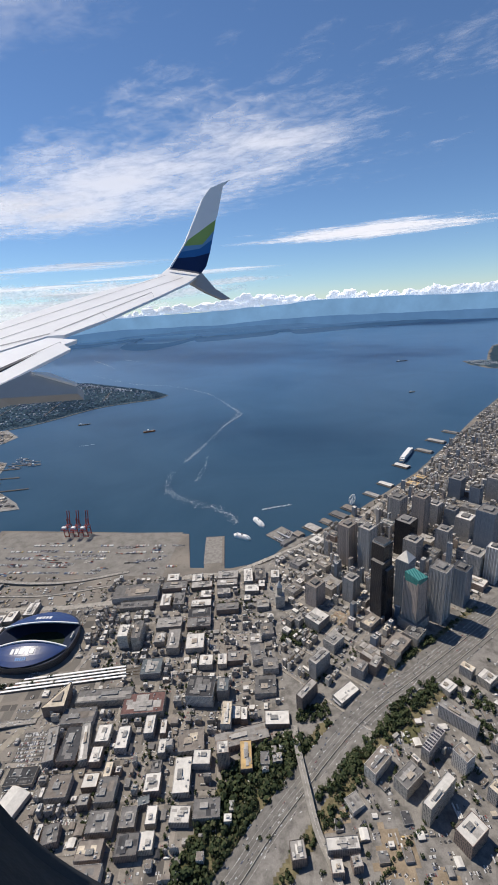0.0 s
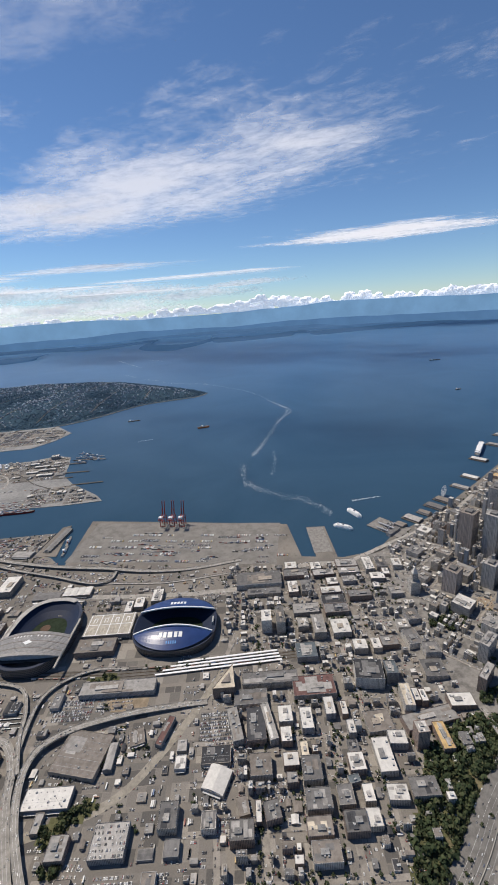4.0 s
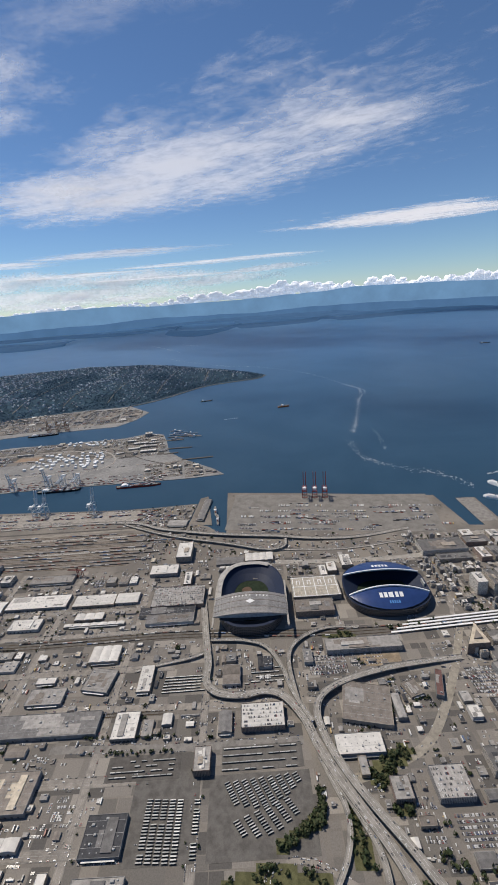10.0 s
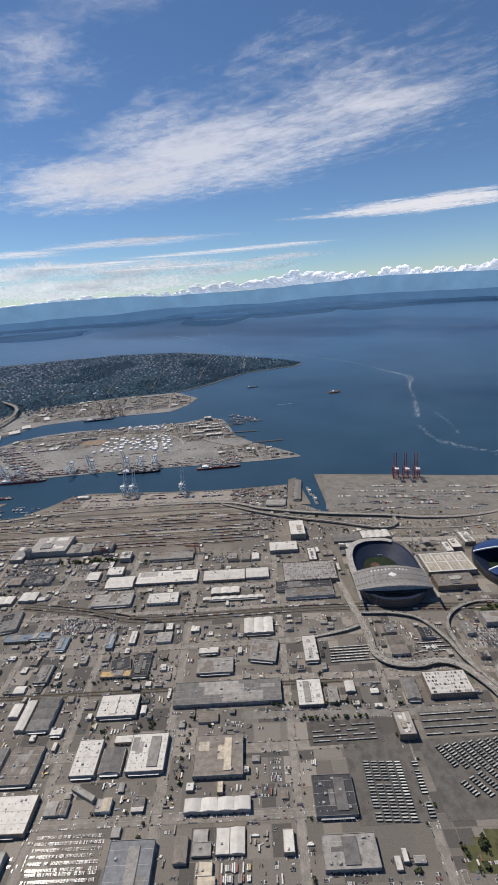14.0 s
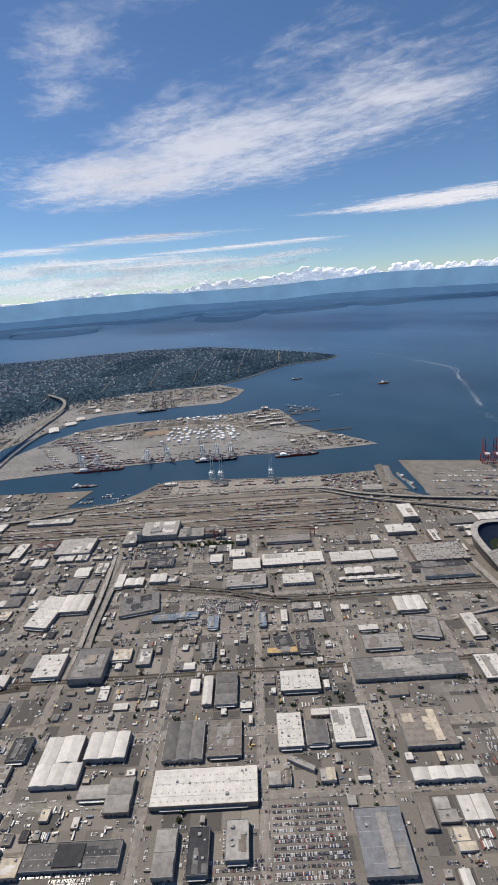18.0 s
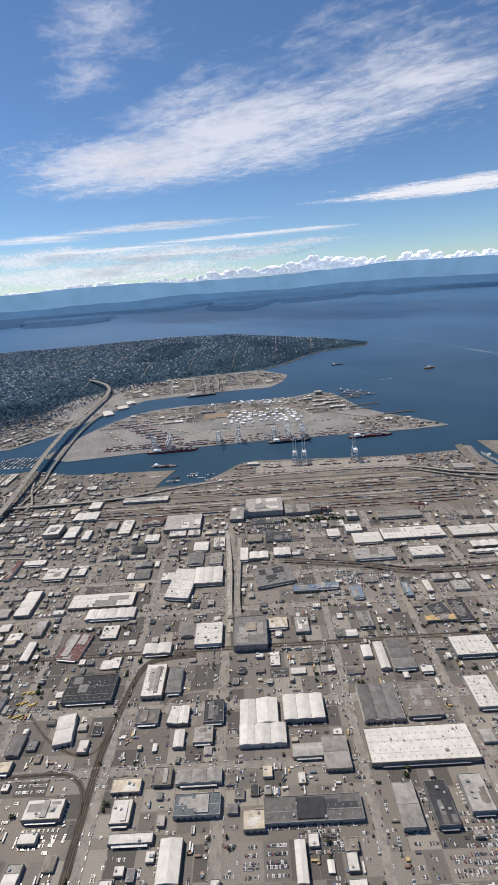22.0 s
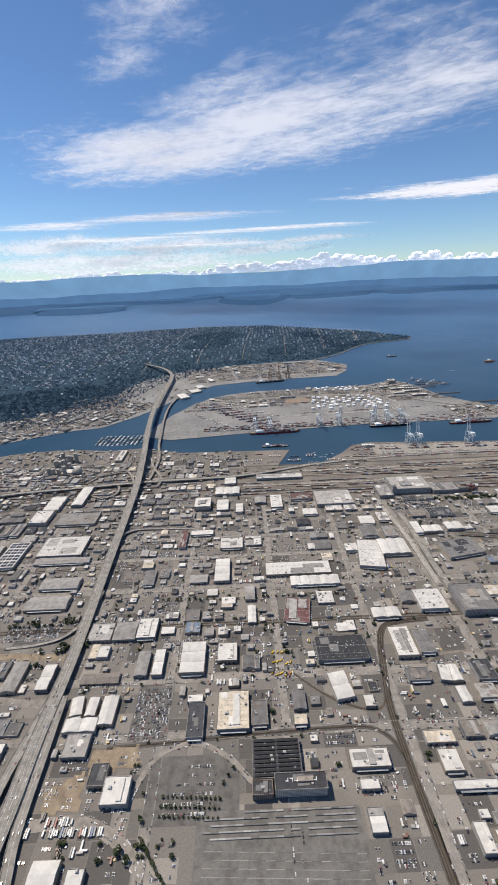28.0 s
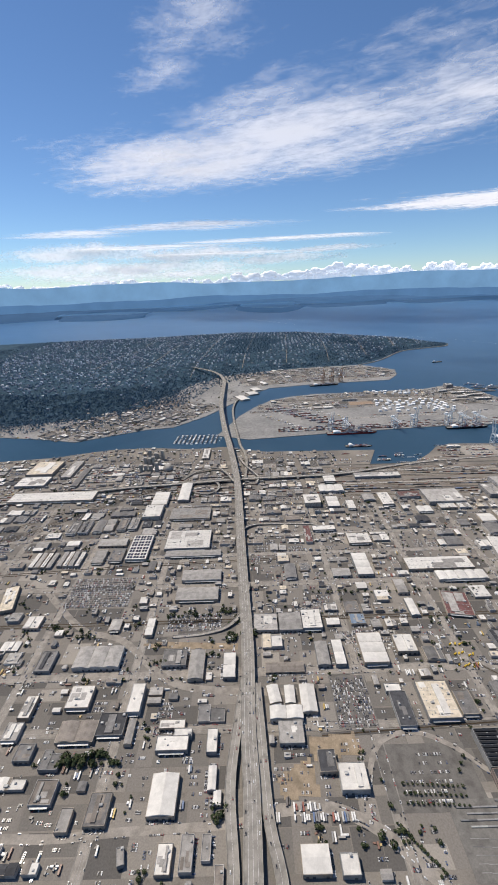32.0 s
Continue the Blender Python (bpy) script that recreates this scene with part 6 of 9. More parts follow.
def prism(name, parent, plan, z0, z1, wall, top=None, label=""):
    """An upright block on any plan; top heights may differ from corner to corner."""
    k = len(plan)
    hi = z1 if isinstance(z1, (list, tuple)) else [z1] * k
    v = [(x, y, z0) for x, y in plan] + [(x, y, z) for (x, y), z in zip(plan, hi)]
    part(name, mesh_of(name, v, [(i, (i + 1) % k, k + (i + 1) % k, k + i) for i in range(k)], wall), parent, label)
    if top:
        part(name + "_roof", mesh_of(name + "_roof", v[k:], [tuple(range(k))], top), parent, "")


def lobe(w, bow, side):
    """A plan with one bowed side."""
    return [(-w / 2, -w / 2), (w / 2, -w / 2), (w / 2, w / 2)] + [(w / 2 - w * i / 6, w / 2 + bow * math.sin(math.pi * i / 6) * side) for i in range(1, 6)] + [(-w / 2, w / 2)]


GREEN_GLASS = facade("green_crown_glass", (0.10, 0.34, 0.30), (0.03, 0.16, 0.15), 0.7, 1.2, 0.6, 0.85)
e = thing("tower", 80, 274, gz(80, 274), 40, "tall black glass office tower with curved stepped tiers", "building", "towers of the centre")
prism("tier", e, [(x + 1.8, y + 1.2) for x, y in lobe(11.0, 1.3, 1)], -1, 65, GLASS_DARK, TONES["m"][1])
prism("tier", e, [(x - 2.2, y - 0.6) for x, y in lobe(10.0, 1.0, 1)], -1, 52, GLASS_DARK, TONES["m"][1])
prism("tier", e, [(x + 0.6, y - 3.0) for x, y in lobe(9.4, 1.0, -0.6)], -1, 46, GLASS_DARK, TONES["m"][1])
prism("crown_rim", e, [(x * 0.8 + 1.6, y * 0.8 + 1.2) for x, y in lobe(11.0, 1.3, 1)], 65, 66.6, METAL, TONES["d"][1], "pale crown rim")
part("podium", walls_mesh(17, 15, 5, 0.2, STONE_TOWER), e)
part("podium_roof", roof_mesh(17, 15, 5, 0, TONES["g"][1]), e)
mark(80, 274, 17, 15, 40)
e = thing("tower", 102, 262, gz(102, 262), 38, "brown stone office tower with a sloped green glass crown", "building", "towers of the centre")
sq = [(-6.2, -5.6), (6.2, -5.6), (6.2, 5.6), (-6.2, 5.6)]
prism("shaft", e, sq, -1, 41, STONE_TOWER)
prism("crown", e, sq, 41, [46, 43, 45, 48], GREEN_GLASS, GREEN_GLASS, "bright green glass crown")
for x, y in sq:
    part("corner_pier", box("corner_pier", 1.0, 1.0, 43, STONE_TOWER), e, "", Matrix.Translation((x, y, 0)))
part("podium", walls_mesh(18, 15, 8, 0.2, WALL_MID[2]), e)
part("podium_roof", roof_mesh(18, 15, 8, 0, TONES["b"][1]), e)
mark(102, 262, 18, 16, 38)
e = thing("tower", 101, 282, gz(101, 282), 44, "blue-grey glass tower with a pale pyramid roof", "building", "towers of the centre")
sq = [(-5.6, -5.2), (5.6, -5.2), (5.6, 5.2), (-5.6, 5.2)]
prism("shaft", e, sq, -1, 46, GLASS_BLUE)
part("pyramid_roof", mesh_of("pyramid_roof", [(x, y, 46) for x, y in sq] + [(0, 0, 53)], [(0, 1, 4), (1, 2, 4), (2, 3, 4), (3, 0, 4)], TONES["w"][1]), e, "pale pyramid roof")
mark(101, 282, 13, 13, 44)
e = thing("tower", 2, 300, gz(2, 300), 2, "slender white tower with a pointed pyramid top", "building", "towers of the centre")
prism("base_block", e, [(-4, -4.5), (4, -4.5), (4, 4.5), (-4, 4.5)], -1, 12, WALL_MID[3], TONES["g"][1])
prism("shaft", e, [(-2.2, -2.2), (2.2, -2.2), (2.2, 2.2), (-2.2, 2.2)], 12, 19, WALL_MID[3])
part("pyramid_roof", cyl("pyramid_roof", 3.0, 0.1, 6, TONES["w"][1], 4, False), e, "white pointed roof", Matrix.Translation((0, 0, 19)) @ pose(0, 0, 0, 0, 0, 45))
mark(2, 300, 9, 10, 2)

# ---- fill the blocks ----
ROOFS = "wwwwwgggggmmmbbbdy"


def fill(x0, y0, rot, us, vs, heights_, density, keep, lot=(6, 15), tones=ROOFS, gap=1.6, deep=None, bits=True):
    """Buildings, parked cars and trees on the free lots of a street grid."""
    c_, s_ = math.cos(radians(rot)), math.sin(radians(rot))
    for u0, u1 in zip(us, us[1:]):
        for v0, v1 in zip(vs, vs[1:]):
            v = v0 + gap
            while v < v1 - gap - 2:
                d = min(rng.uniform(*(deep or lot)) * 0.9, v1 - gap - v)
                u = u0 + gap
                while u < u1 - gap - 2:
                    w = min(rng.uniform(*lot), u1 - gap - u)
                    cu, cv = u + w / 2, v + d / 2
                    x, y = x0 + cu * c_ - cv * s_, y0 + cu * s_ + cv * c_
                    if w > 2.2 and d > 2.2 and keep(x, y):
                        if x < -50:
                            LOTS.append((x, y, gz(x, y) - 0.2, w + 0.5, d + 0.5, 0.21 + rng.uniform(0, 0.02), rot))
                        ww, dd = w - rng.uniform(0.4, 2.0), d - rng.uniform(0.4, 2.0)
                        if is_free(x, y, ww, dd, rot):
                            if rng.random() < density * (1.3 if y > 135 else 1.0):
                                shed_row(x, y, ww, dd, round(heights_(x, y), 1), tones, rot)
                                clutter(x, y, w + 1, d + 1, rot, 2)
                            else:
                                yard(x, y, ww, dd, rot, x < -160)
                                mark(x, y, ww, dd, rot, 0)
                        elif w > 4 and bits:
                            for _ in range(12):
                                qx, qy = x + rng.uniform(-.5, .5) * w, y + rng.uniform(-.5, .5) * d
                                sw, sd = rng.uniform(2.0, 5), rng.uniform(2.0, 5)
                                if is_free(qx, qy, sw, sd, rot):
                                    if rng.random() < density * (0.85 if y > 135 else 0.45):
                                        small_b(qx, qy, sw, sd, round(rng.uniform(1.0, 1.8), 1), rng.choice(tones), rot)
                                    else:
                                        yard(qx, qy, sw, sd, rot, x < -160)
                                        mark(qx, qy, sw, sd, rot, 0)
                    u += w + rng.uniform(0.2, 1.2)
                v += d + rng.uniform(0.3, 1.5)


fill(-450, 150, 3.5, [-720, -660] + EW, [-112, -85, -58, -28, 9, 42, 76, 102, 130, 156, 182, 208, 234, 262], lambda x, y: rng.uniform(1.1, 2.1), 0.5,
     lambda x, y: inside(x, y, MAINLAND) and x < -335 and y > -5 and (y < 300 or (x < -790 and edge_distance(x, y, MAINLAND) > 5)), (6, 15), ROOFS, 2.2, (6, 15))
fill(-450, 150, 3.5, [118, 150, 180, 210, 240, 270, 300], [-100, -75, -50, -25, 0, 25, 50, 75, 100, 130, 150, 170], lambda x, y: rng.uniform(1.6, 3.2), 0.45,
     lambda x, y: inside(x, y, MAINLAND) and x < -160 and y < 320 and y > 60, (5, 11), "wgggmmbbd")
fill(-60, 220, 2, [-110, -86, -64, -40, -16, 8, 30, 60], [-130, -108, -87, -65, -42, -18, 2, 26, 48, 70, 92, 115, 140],
     lambda x, y: rng.uniform(3.0, 5.5), 0.78, lambda x, y: inside(x, y, MAINLAND) and x < 2 - (y - 250) * 0.05 and (x > -160 or y < 205) and y < 352 and x > -170, (3, 7), "wwwggmmbbbd", 1.5)


def scatter(count, x0, x1, y0, y1, keep, seed, sheds=0.16):
    """Sheds, parked cars and stock on the ground that is still bare."""
    r_ = random.Random(seed)
    for _ in range(count):
        x, y = r_.uniform(x0, x1), r_.uniform(y0, y1)
        if not keep(x, y):
            continue
        w, d = r_.uniform(1.6, 5), r_.uniform(1.8, 7)
        if not is_free(x, y, w + 0.3, d + 0.3, 3.5):
            continue
        pick = r_.random()
        if pick < (0.4 if 135 < y < 300 else sheds):
            small_b(x, y, w, d, round(r_.uniform(0.9, 1.7), 1), r_.choice(ROOFS), 3.5)
        else:
            yard(x, y, w + 1, d + 1, 3.5)
            mark(x, y, w, d, 3.5, 0)


scatter(16000, -960, -335, 0, 300, lambda x, y: True, 3)
scatter(2500, -335, -160, 60, 215, lambda x, y: True, 6)
scatter(3500, -1190, -780, 300, 425, lambda x, y: inside(x, y, MAINLAND) and edge_distance(x, y, MAINLAND) > 3, 7, 0.35)
scatter(900, -335, -160, 5, 60, lambda x, y: True, 8)
scatter(2600, -430, -160, 286, 370, lambda x, y: True, 9)
scatter(1500, 12, 150, 90, 216, lambda x, y: y < 150 + x * 0.5, 12, 0.4)
scatter(900, -440, -345, 366, 436, lambda x, y: inside(x, y, MAINLAND) and edge_distance(x, y, MAINLAND) > 3, 10)


def loose_cars(count, x0, x1, y0, y1, seed):
    """Short rows of cars and vans on whatever ground is left."""
    r_ = random.Random(seed)
    for _ in range(count):
        x, y, across = r_.uniform(x0, x1), r_.uniform(y0, y1), r_.random() < 0.5
        n_ = r_.randint(2, 11)
        w, d = (n_ * 0.6, 1.2) if across else (1.2, n_ * 0.6)
        if not is_free(x, y, w, d, 3.5):
            continue
        for k in range(n_):
            o = (k - n_ / 2) * 0.6
            if r_.random() < 0.85:
                CARS.append((x + (o if across else 0), y + (0 if across else o), gz(x, y) + 0.05, 3.5 + (90 if across else 0) + r_.uniform(-5, 5)))
        mark(x, y, w, d, 3.5, -0.3)


loose_cars(9000, -960, -335, 2, 150, 21)
loose_cars(2500, -335, -150, 60, 215, 22)
loose_cars(1500, -150, 0, 95, 350, 23)


def town(x, y):
    if x < 48:
        return rng.uniform(2.5, 5.5)
    near = math.exp(-((x - 110) ** 2 + (y - 350) ** 2) / 9000)
    return rng.uniform(2.5, 7) + near * rng.random() ** 2.5 * 26 + (rng.uniform(0, 10) if rng.random() < 0.16 else 0)


fill(40, 350, 44, [-110, -88, -66, -44, -22, 0, 22, 44, 66, 88, 110, 135, 160, 190, 220, 250, 280, 320, 360, 400, 450, 500, 560, 620], [-130, -108, -86, -64, -42, -20, 2, 24, 46, 64],
     town, 0.86, lambda x, y: inside(x, y, MAINLAND) and x > 2 and edge_distance(x, y, MAINLAND) > 5 and y > 196 + x * 0.60, (3.4, 7.5), "wwwwwwgggggmmbby", 1.5)
fill(40, 350, 44, [620, 650, 680, 720, 760, 800, 850, 900, 960, 1020, 1080, 1140], [-160, -130, -108, -86, -64, -42, -20, 2, 24, 50, 74, 98, 122, 150, 180, 210], lambda x, y: rng.uniform(2, 7), 0.9,
     lambda x, y: inside(x, y, MAINLAND) and edge_distance(x, y, MAINLAND) > 6 and y > 196 + x * 0.60, (5, 11), "wwwwwwgggggmmbby", 1.5)
fill(60, 120, 35, [-40, -20, 0, 22, 44, 66, 90, 120, 160], [-60, -40, -20, 0, 20, 40, 60], lambda x, y: rng.uniform(1.8, 5), 0.42,
     lambda x, y: x > 30 and y < 150 + x * 0.55 and y > 60, (3, 7), "wwggmbbby", 1.6)

# ---- the two stadiums ----


def ring(name, cx, cy, rings, material, seg=48, a0=0.0, a1=360.0):
    """A surface of ellipse rings, each (radius x, radius y, height)."""
    v, f = [], []
    full = a1 - a0 >= 360
    k = seg if full else seg + 1
    for rx, ry, z in rings:
        for i in range(k):
            q = radians(a0 + (a1 - a0) * i / seg)
            v.append((cx + rx * math.copysign(abs(math.cos(q)) ** 0.75, math.cos(q)), cy + ry * math.copysign(abs(math.sin(q)) ** 0.75, math.sin(q)), z))
    for r_ in range(len(rings) - 1):
        for i in range(k if full else k - 1):
            j = (i + 1) % k
            f.append((r_ * k + i, r_ * k + j, (r_ + 1) * k + j, (r_ + 1) * k + i))
    return mesh_of(name, v, f, material)


SEATS = mat("stadium_seats", (0.022, 0.035, 0.075), 0.6, 0.4, 2.0, stains=0.3)
TURF = mat("playing_turf", (0.030, 0.042, 0.027), 0.9, 0.2, 0.6)
BRICK_DARK = facade("stadium_facade", (0.10, 0.085, 0.08), (0.03, 0.035, 0.04), 1.6, 1.4, 0.5, 0.7)
SKY_BLUE = mat("light_blue_paint", (0.10, 0.28, 0.62), 0.5, 0.1, 1.0)

field = thing("football_stadium", -199, 268, 0.6, 2, "open football stadium with two arched navy roofs", "stadium")
field.scale = (0.93, 1, 1)
part("outer_wall", ring("outer_wall", 0, 0, [(35, 28, -1), (36, 29, 5), (36, 29, 7)], BRICK_DARK), field)
part("seating_bowl", ring("seating_bowl", 0, 0, [(36, 29, 7), (35, 28, 7), (27, 20, 3), (23, 14, 0.8)], SEATS), field, "dark blue tiers of seats")
part("playing_field", ring("playing_field", 0, 0, [(25, 16, 0.55), (0.1, 0.1, 0.56)], TURF), field, "green playing field")


def arch_roof(parent, side):
    """A lens-shaped roof hung from an arched truss along its inner edge."""
    v, f, n_ = [], [], 24
    for i in range(n_ + 1):
        s_ = -1 + 2 * i / n_
        k = 1 - s_ * s_
        for j in range(6):
            t = j / 5
            y = 12.5 - 4.0 * k * (1 - t) * 0.6 + t * (17.0 * k ** 0.75)
            z = 8.5 + 5.0 * k - 5.2 * k * t ** 1.6
            v.append((33.5 * s_, side * y, z))
    for i in range(n_):
        for j in range(5):
            a = i * 6 + j
            f.append((a, a + 6, a + 7, a + 1))
    cover = part("roof", mesh_of("roof", v, f, NAVY), parent, "arched navy-blue roof")
    arch = [Vector((33.5 * (-1 + 2 * i / 30), side * (12.5 - 2.4 * (1 - (-1 + 2 * i / 30) ** 2)), 8.8 + 5.6 * (1 - (-1 + 2 * i / 30) ** 2))) for i in range(31)]
    part("arch_truss", strip("arch_truss", arch, 0, 1.0, -0.5, 0.5, WHITE), parent, "white arched roof truss")

    def on(s_, t):
        k = 1 - s_ * s_
        return Vector((33.5 * s_, side * (12.5 - 2.4 * k * (1 - t) + t * 17.0 * k ** 0.75), 8.5 + 5.0 * k - 5.2 * k * t ** 1.6 + 0.12))

    # plain bars where the lettering stands
    def bar(s0, s1, t0, t1, material):
        q = [on(s0, t0), on(s1, t0), on(s1, t1), on(s0, t1)]
        q2 = [w_ + Vector((0, 0, 0.06)) for w_ in q]
        part("roof_lettering", mesh_of("roof_lettering", q + q2, [(0, 1, 2, 3), (4, 5, 6, 7), (0, 1, 5, 4), (1, 2, 6, 5), (2, 3, 7, 6), (3, 0, 4, 7)], material), cover, "painted letter bars")

    if side < 0:
        x = -0.30
        for w_ in (0.10, 0.10, 0.14, 0.10, 0.11):
            bar(x, x + w_ * 0.8, 0.30, 0.53, WHITE)
            x += w_ * 1.12
        for k in range(5):
            bar(-0.10 + 0.055 * k, -0.065 + 0.055 * k, 0.66, 0.78, SKY_BLUE)
    else:
        for k in range(5):
            bar(-0.2 + 0.09 * k, -0.14 + 0.09 * k, 0.3, 0.5, WHITE)


arch_roof(field, -1)
arch_roof(field, 1)
part("scoreboard", box("scoreboard", 1.2, 7, 6, UNIT), field, "", Matrix.Translation((33, 0, 3)))

park_ = thing("ballpark", -308, 262, 0.6, 2, "baseball park with a grey sliding roof drawn back", "stadium")
part("outer_wall", ring("outer_wall", 0, 0, [(27, 38, -1), (27.5, 38.5, 7), (27.5, 38.5, 8.5)], BRICK_DARK), park_)
part("seating_bowl", ring("seating_bowl", 0, 0, [(27.5, 38.5, 8.5), (25.5, 36.5, 8.5), (20, 30, 4), (15, 24, 0.8)], SEATS), park_, "dark blue tiers of seats")
part("rim_roof", ring("rim_roof", 0, 0, [(29, 40, 9.3), (24, 35, 9.8), (24, 35, 9.4), (29, 40, 8.9)], TONES["g"][1], a0=60, a1=215), park_, "pale curved canopy over the stands")
part("playing_field", ring("playing_field", 0, 0, [(18, 27, 0.55), (0.1, 0.1, 0.56)], TURF), park_, "green ball field")
part("infield", cyl("infield", 4.2, 4.2, 0.05, mat("infield_clay", (0.13, 0.088, 0.065), 0.95), 20), park_, "brown dirt infield", Matrix.Translation((-4, 12, 0.57)))
ROOF_RIB = mat("ribbed_metal_roof", (0.32, 0.305, 0.29), 0.55, 0.2, 0.8, spread=0.0)
part("concourse", box("concourse", 46, 24, 0.4, mat("concourse_dark", (0.06, 0.06, 0.065), 0.7)), park_, "dark concourse under the roof", Matrix.Translation((0, -19, 8.2)))
BAND = mat("brown_roof_band", (0.24, 0.205, 0.18), 0.6, 0.2, 0.8, spread=0.0)
for k in range(3):
    v, f = [], []
    y0, y1 = -28.5 + k * 7.0, -28.5 + k * 7.0 + 7.2
    for i in range(21):
        s_ = -1 + i / 10
        z = 10 + 5.5 * (1 - s_ * s_) - k * 0.25
        bow = 3.2 * (1 - s_ * s_) if k == 0 else 0
        v += [(28.5 * s_, y0 - bow, z), (28.5 * s_, y1, z), (28.5 * s_, y0 - bow, z - 0.9), (28.5 * s_, y1, z - 0.9)]
    for i in range(20):
        a = 4 * i
        f += [(a, a + 4, a + 5, a + 1), (a + 2, a + 3, a + 7, a + 6), (a, a + 2, a + 6, a + 4), (a + 1, a + 5, a + 7, a + 3)]
    part("roof_panel", mesh_of("roof_panel", v, f, ROOF_RIB), park_, "ribbed grey sliding roof panel")
    for j in range(6):
        line = [Vector((28.5 * (-1 + i / 10), y0 + 0.7 + j * 1.15, 10.06 + 5.5 * (1 - (-1 + i / 10) ** 2) - k * 0.25)) for i in range(21)]
        part("roof_rib", strip("roof_rib", line, 0, 0.5 if j == 3 else 0.22, 0, 0.14, BAND if j == 3 else UNIT), park_)
v, f = [], []
for i in range(21):
    s_ = -1 + i / 10
    q = 1 - s_ * s_
    v += [(28 * s_, -28.4 - 3.1 * q, 9.4 + 5.4 * q), (28 * s_, -28.2 - 2.0 * q, 9.2 + 0.6 * q)]
    if i:
        f.append((2 * i - 2, 2 * i, 2 * i + 1, 2 * i - 1))
part("roof_front", mesh_of("roof_front", v, f, mat("pale_blue_cladding", (0.34, 0.39, 0.45), 0.4, 0.1, 0.6, spread=0.0)), park_, "pale blue cladding below the front edge of the roof")
logo = [(0, -2.6), (3.6, 0), (0, 2.6), (-3.6, 0)]
part("roof_emblem", mesh_of("roof_emblem", [(x, y - 19, 15.6) for x, y in logo] + [(x * 0.55, y * 0.55 - 19, 15.72) for x, y in logo], [(0, 1, 2, 3), (4, 5, 6, 7)], WHITE), park_, "white diamond emblem")
for k in range(11):
    if k != 6:
        part("roof_lettering", box("roof_lettering", 1.0, 1.7, 0.08, WHITE), park_, "painted letter bars", Matrix.Translation((-14 + 2.7 * k, -12.0, 15.1 - 5.5 * ((-14 + 2.7 * k) / 28.5) ** 2)))
for x in (-28, 28):
    part("roof_track", box("roof_track", 1.4, 50, 1.2, CONCRETE), park_, "raised concrete roof track", Matrix.Translation((x, -14, 8.6)))

hall = thing("exhibition_hall", -255, 272, 0.6, 3.5, "exhibition hall with a pale patterned flat roof", "building")
part("wall", walls_mesh(39, 25, 4.5, 0.3, WALL_MID[2]), hall)
part("roof", roof_mesh(39, 25, 4.5, 0, mat("hall_roof", (0.46, 0.42, 0.35), 0.8)), hall)
for k in range(5):
    part("roof_stripe", box("roof_stripe", 0.5, 24, 0.1, WHITE), hall, "", Matrix.Translation((-18 + 9 * k, 0, 4.5)))
for k in range(3):
    part("roof_stripe", box("roof_stripe", 38, 0.5, 0.09, WHITE), hall, "", Matrix.Translation((0, -11.5 + 11.5 * k, 4.5)))
for i in range(4):
    for j in range(2):
        for dx, dy, sx, sy in ((-1.2, 0, 0.5, 5), (1.2, 0, 0.5, 5), (0, 2.5, 2.9, 0.6)):
            part("roof_mark", box("roof_mark", sx, sy, 0.1, WHITE if j else TONES["y"][1]), hall, "", Matrix.Translation((-13.5 + 9 * i + dx, -6 + 11 * j + dy, 4.505)))

wedge = thing("wedge_building", -152, 211, 0.6, 0, "wedge-shaped brick office building with a cream roof", "building")
tri = [(-9, -7), (6, -6), (3, 13)]
h_ = 9.0
part("wall", mesh_of("wall", [(x, y, -1) for x, y in tri] + [(x, y, h_ + 0.3) for x, y in tri], [(0, 1, 4, 3), (1, 2, 5, 4), (2, 0, 3, 5)], WALL_MID[0]), wedge)
part("roof", mesh_of("roof", [(x * 0.98, y * 0.98, h_) for x, y in tri], [(0, 1, 2)], TONES["y"][1]), wedge)
part("penthouse", mesh_of("penthouse", [(x * 0.4, y * 0.4, h_) for x, y in tri] + [(x * 0.4, y * 0.4, h_ + 1) for x, y in tri], [(0, 1, 4, 3), (1, 2, 5, 4), (2, 0, 3, 5), (3, 4, 5)], TONES["b"][1]), wedge)

for k in range(4):
    e = thing("platform_canopy", -160 + k * 2, 229 + k * 3.2, 0.65, 7, "long white railway platform canopy", "canopy", "platform canopies")
    part("roof", box("roof", 92 - k * 6, 1.4, 0.16, WHITE), e, "", Matrix.Translation((0, 0, 1.3)))
    for j in range(8):
        part("post", box("post", 0.15, 0.15, 1.3, UNIT), e, "", Matrix.Translation((-40 + 11 * j, 0, 0)))

# ---- yards of buses, trucks, boxes and trains ----
BUSES, BOXES, RAILCARS = [], [], []


def bus_rows(x, y, nx, ny, dx, dy, rot, skip=0.1):
    c_, s_ = math.cos(radians(rot)), math.sin(radians(rot))
    for i in range(nx):
        for j in range(ny):
            if rng.random() > skip:
                u, v = (i - nx / 2) * dx, (j - ny / 2) * dy
                BUSES.append((x + u * c_ - v * s_, y + u * s_ + v * c_, 0.72, 2.9, 0.62, 0.7, rot + rng.uniform(-1, 1)))


def lot(x, y, w, d, rot, material, label, lift=0.1):
    mark(x, y, w, d, rot)
    e = tagged(new("paved_lot", box("paved_lot", w, d, lift, material)), label, "lot", "", "structure")
    e.matrix_basis = pose(x, y, gz(x, y) - 0.02, 0, 0, rot)


lot(-297, 113, 52, 36, 4, LOT_DARK, "paved bus depot yard")
lot(-345, 112, 34, 40, 4, LOT_DARK, "paved bus depot yard")
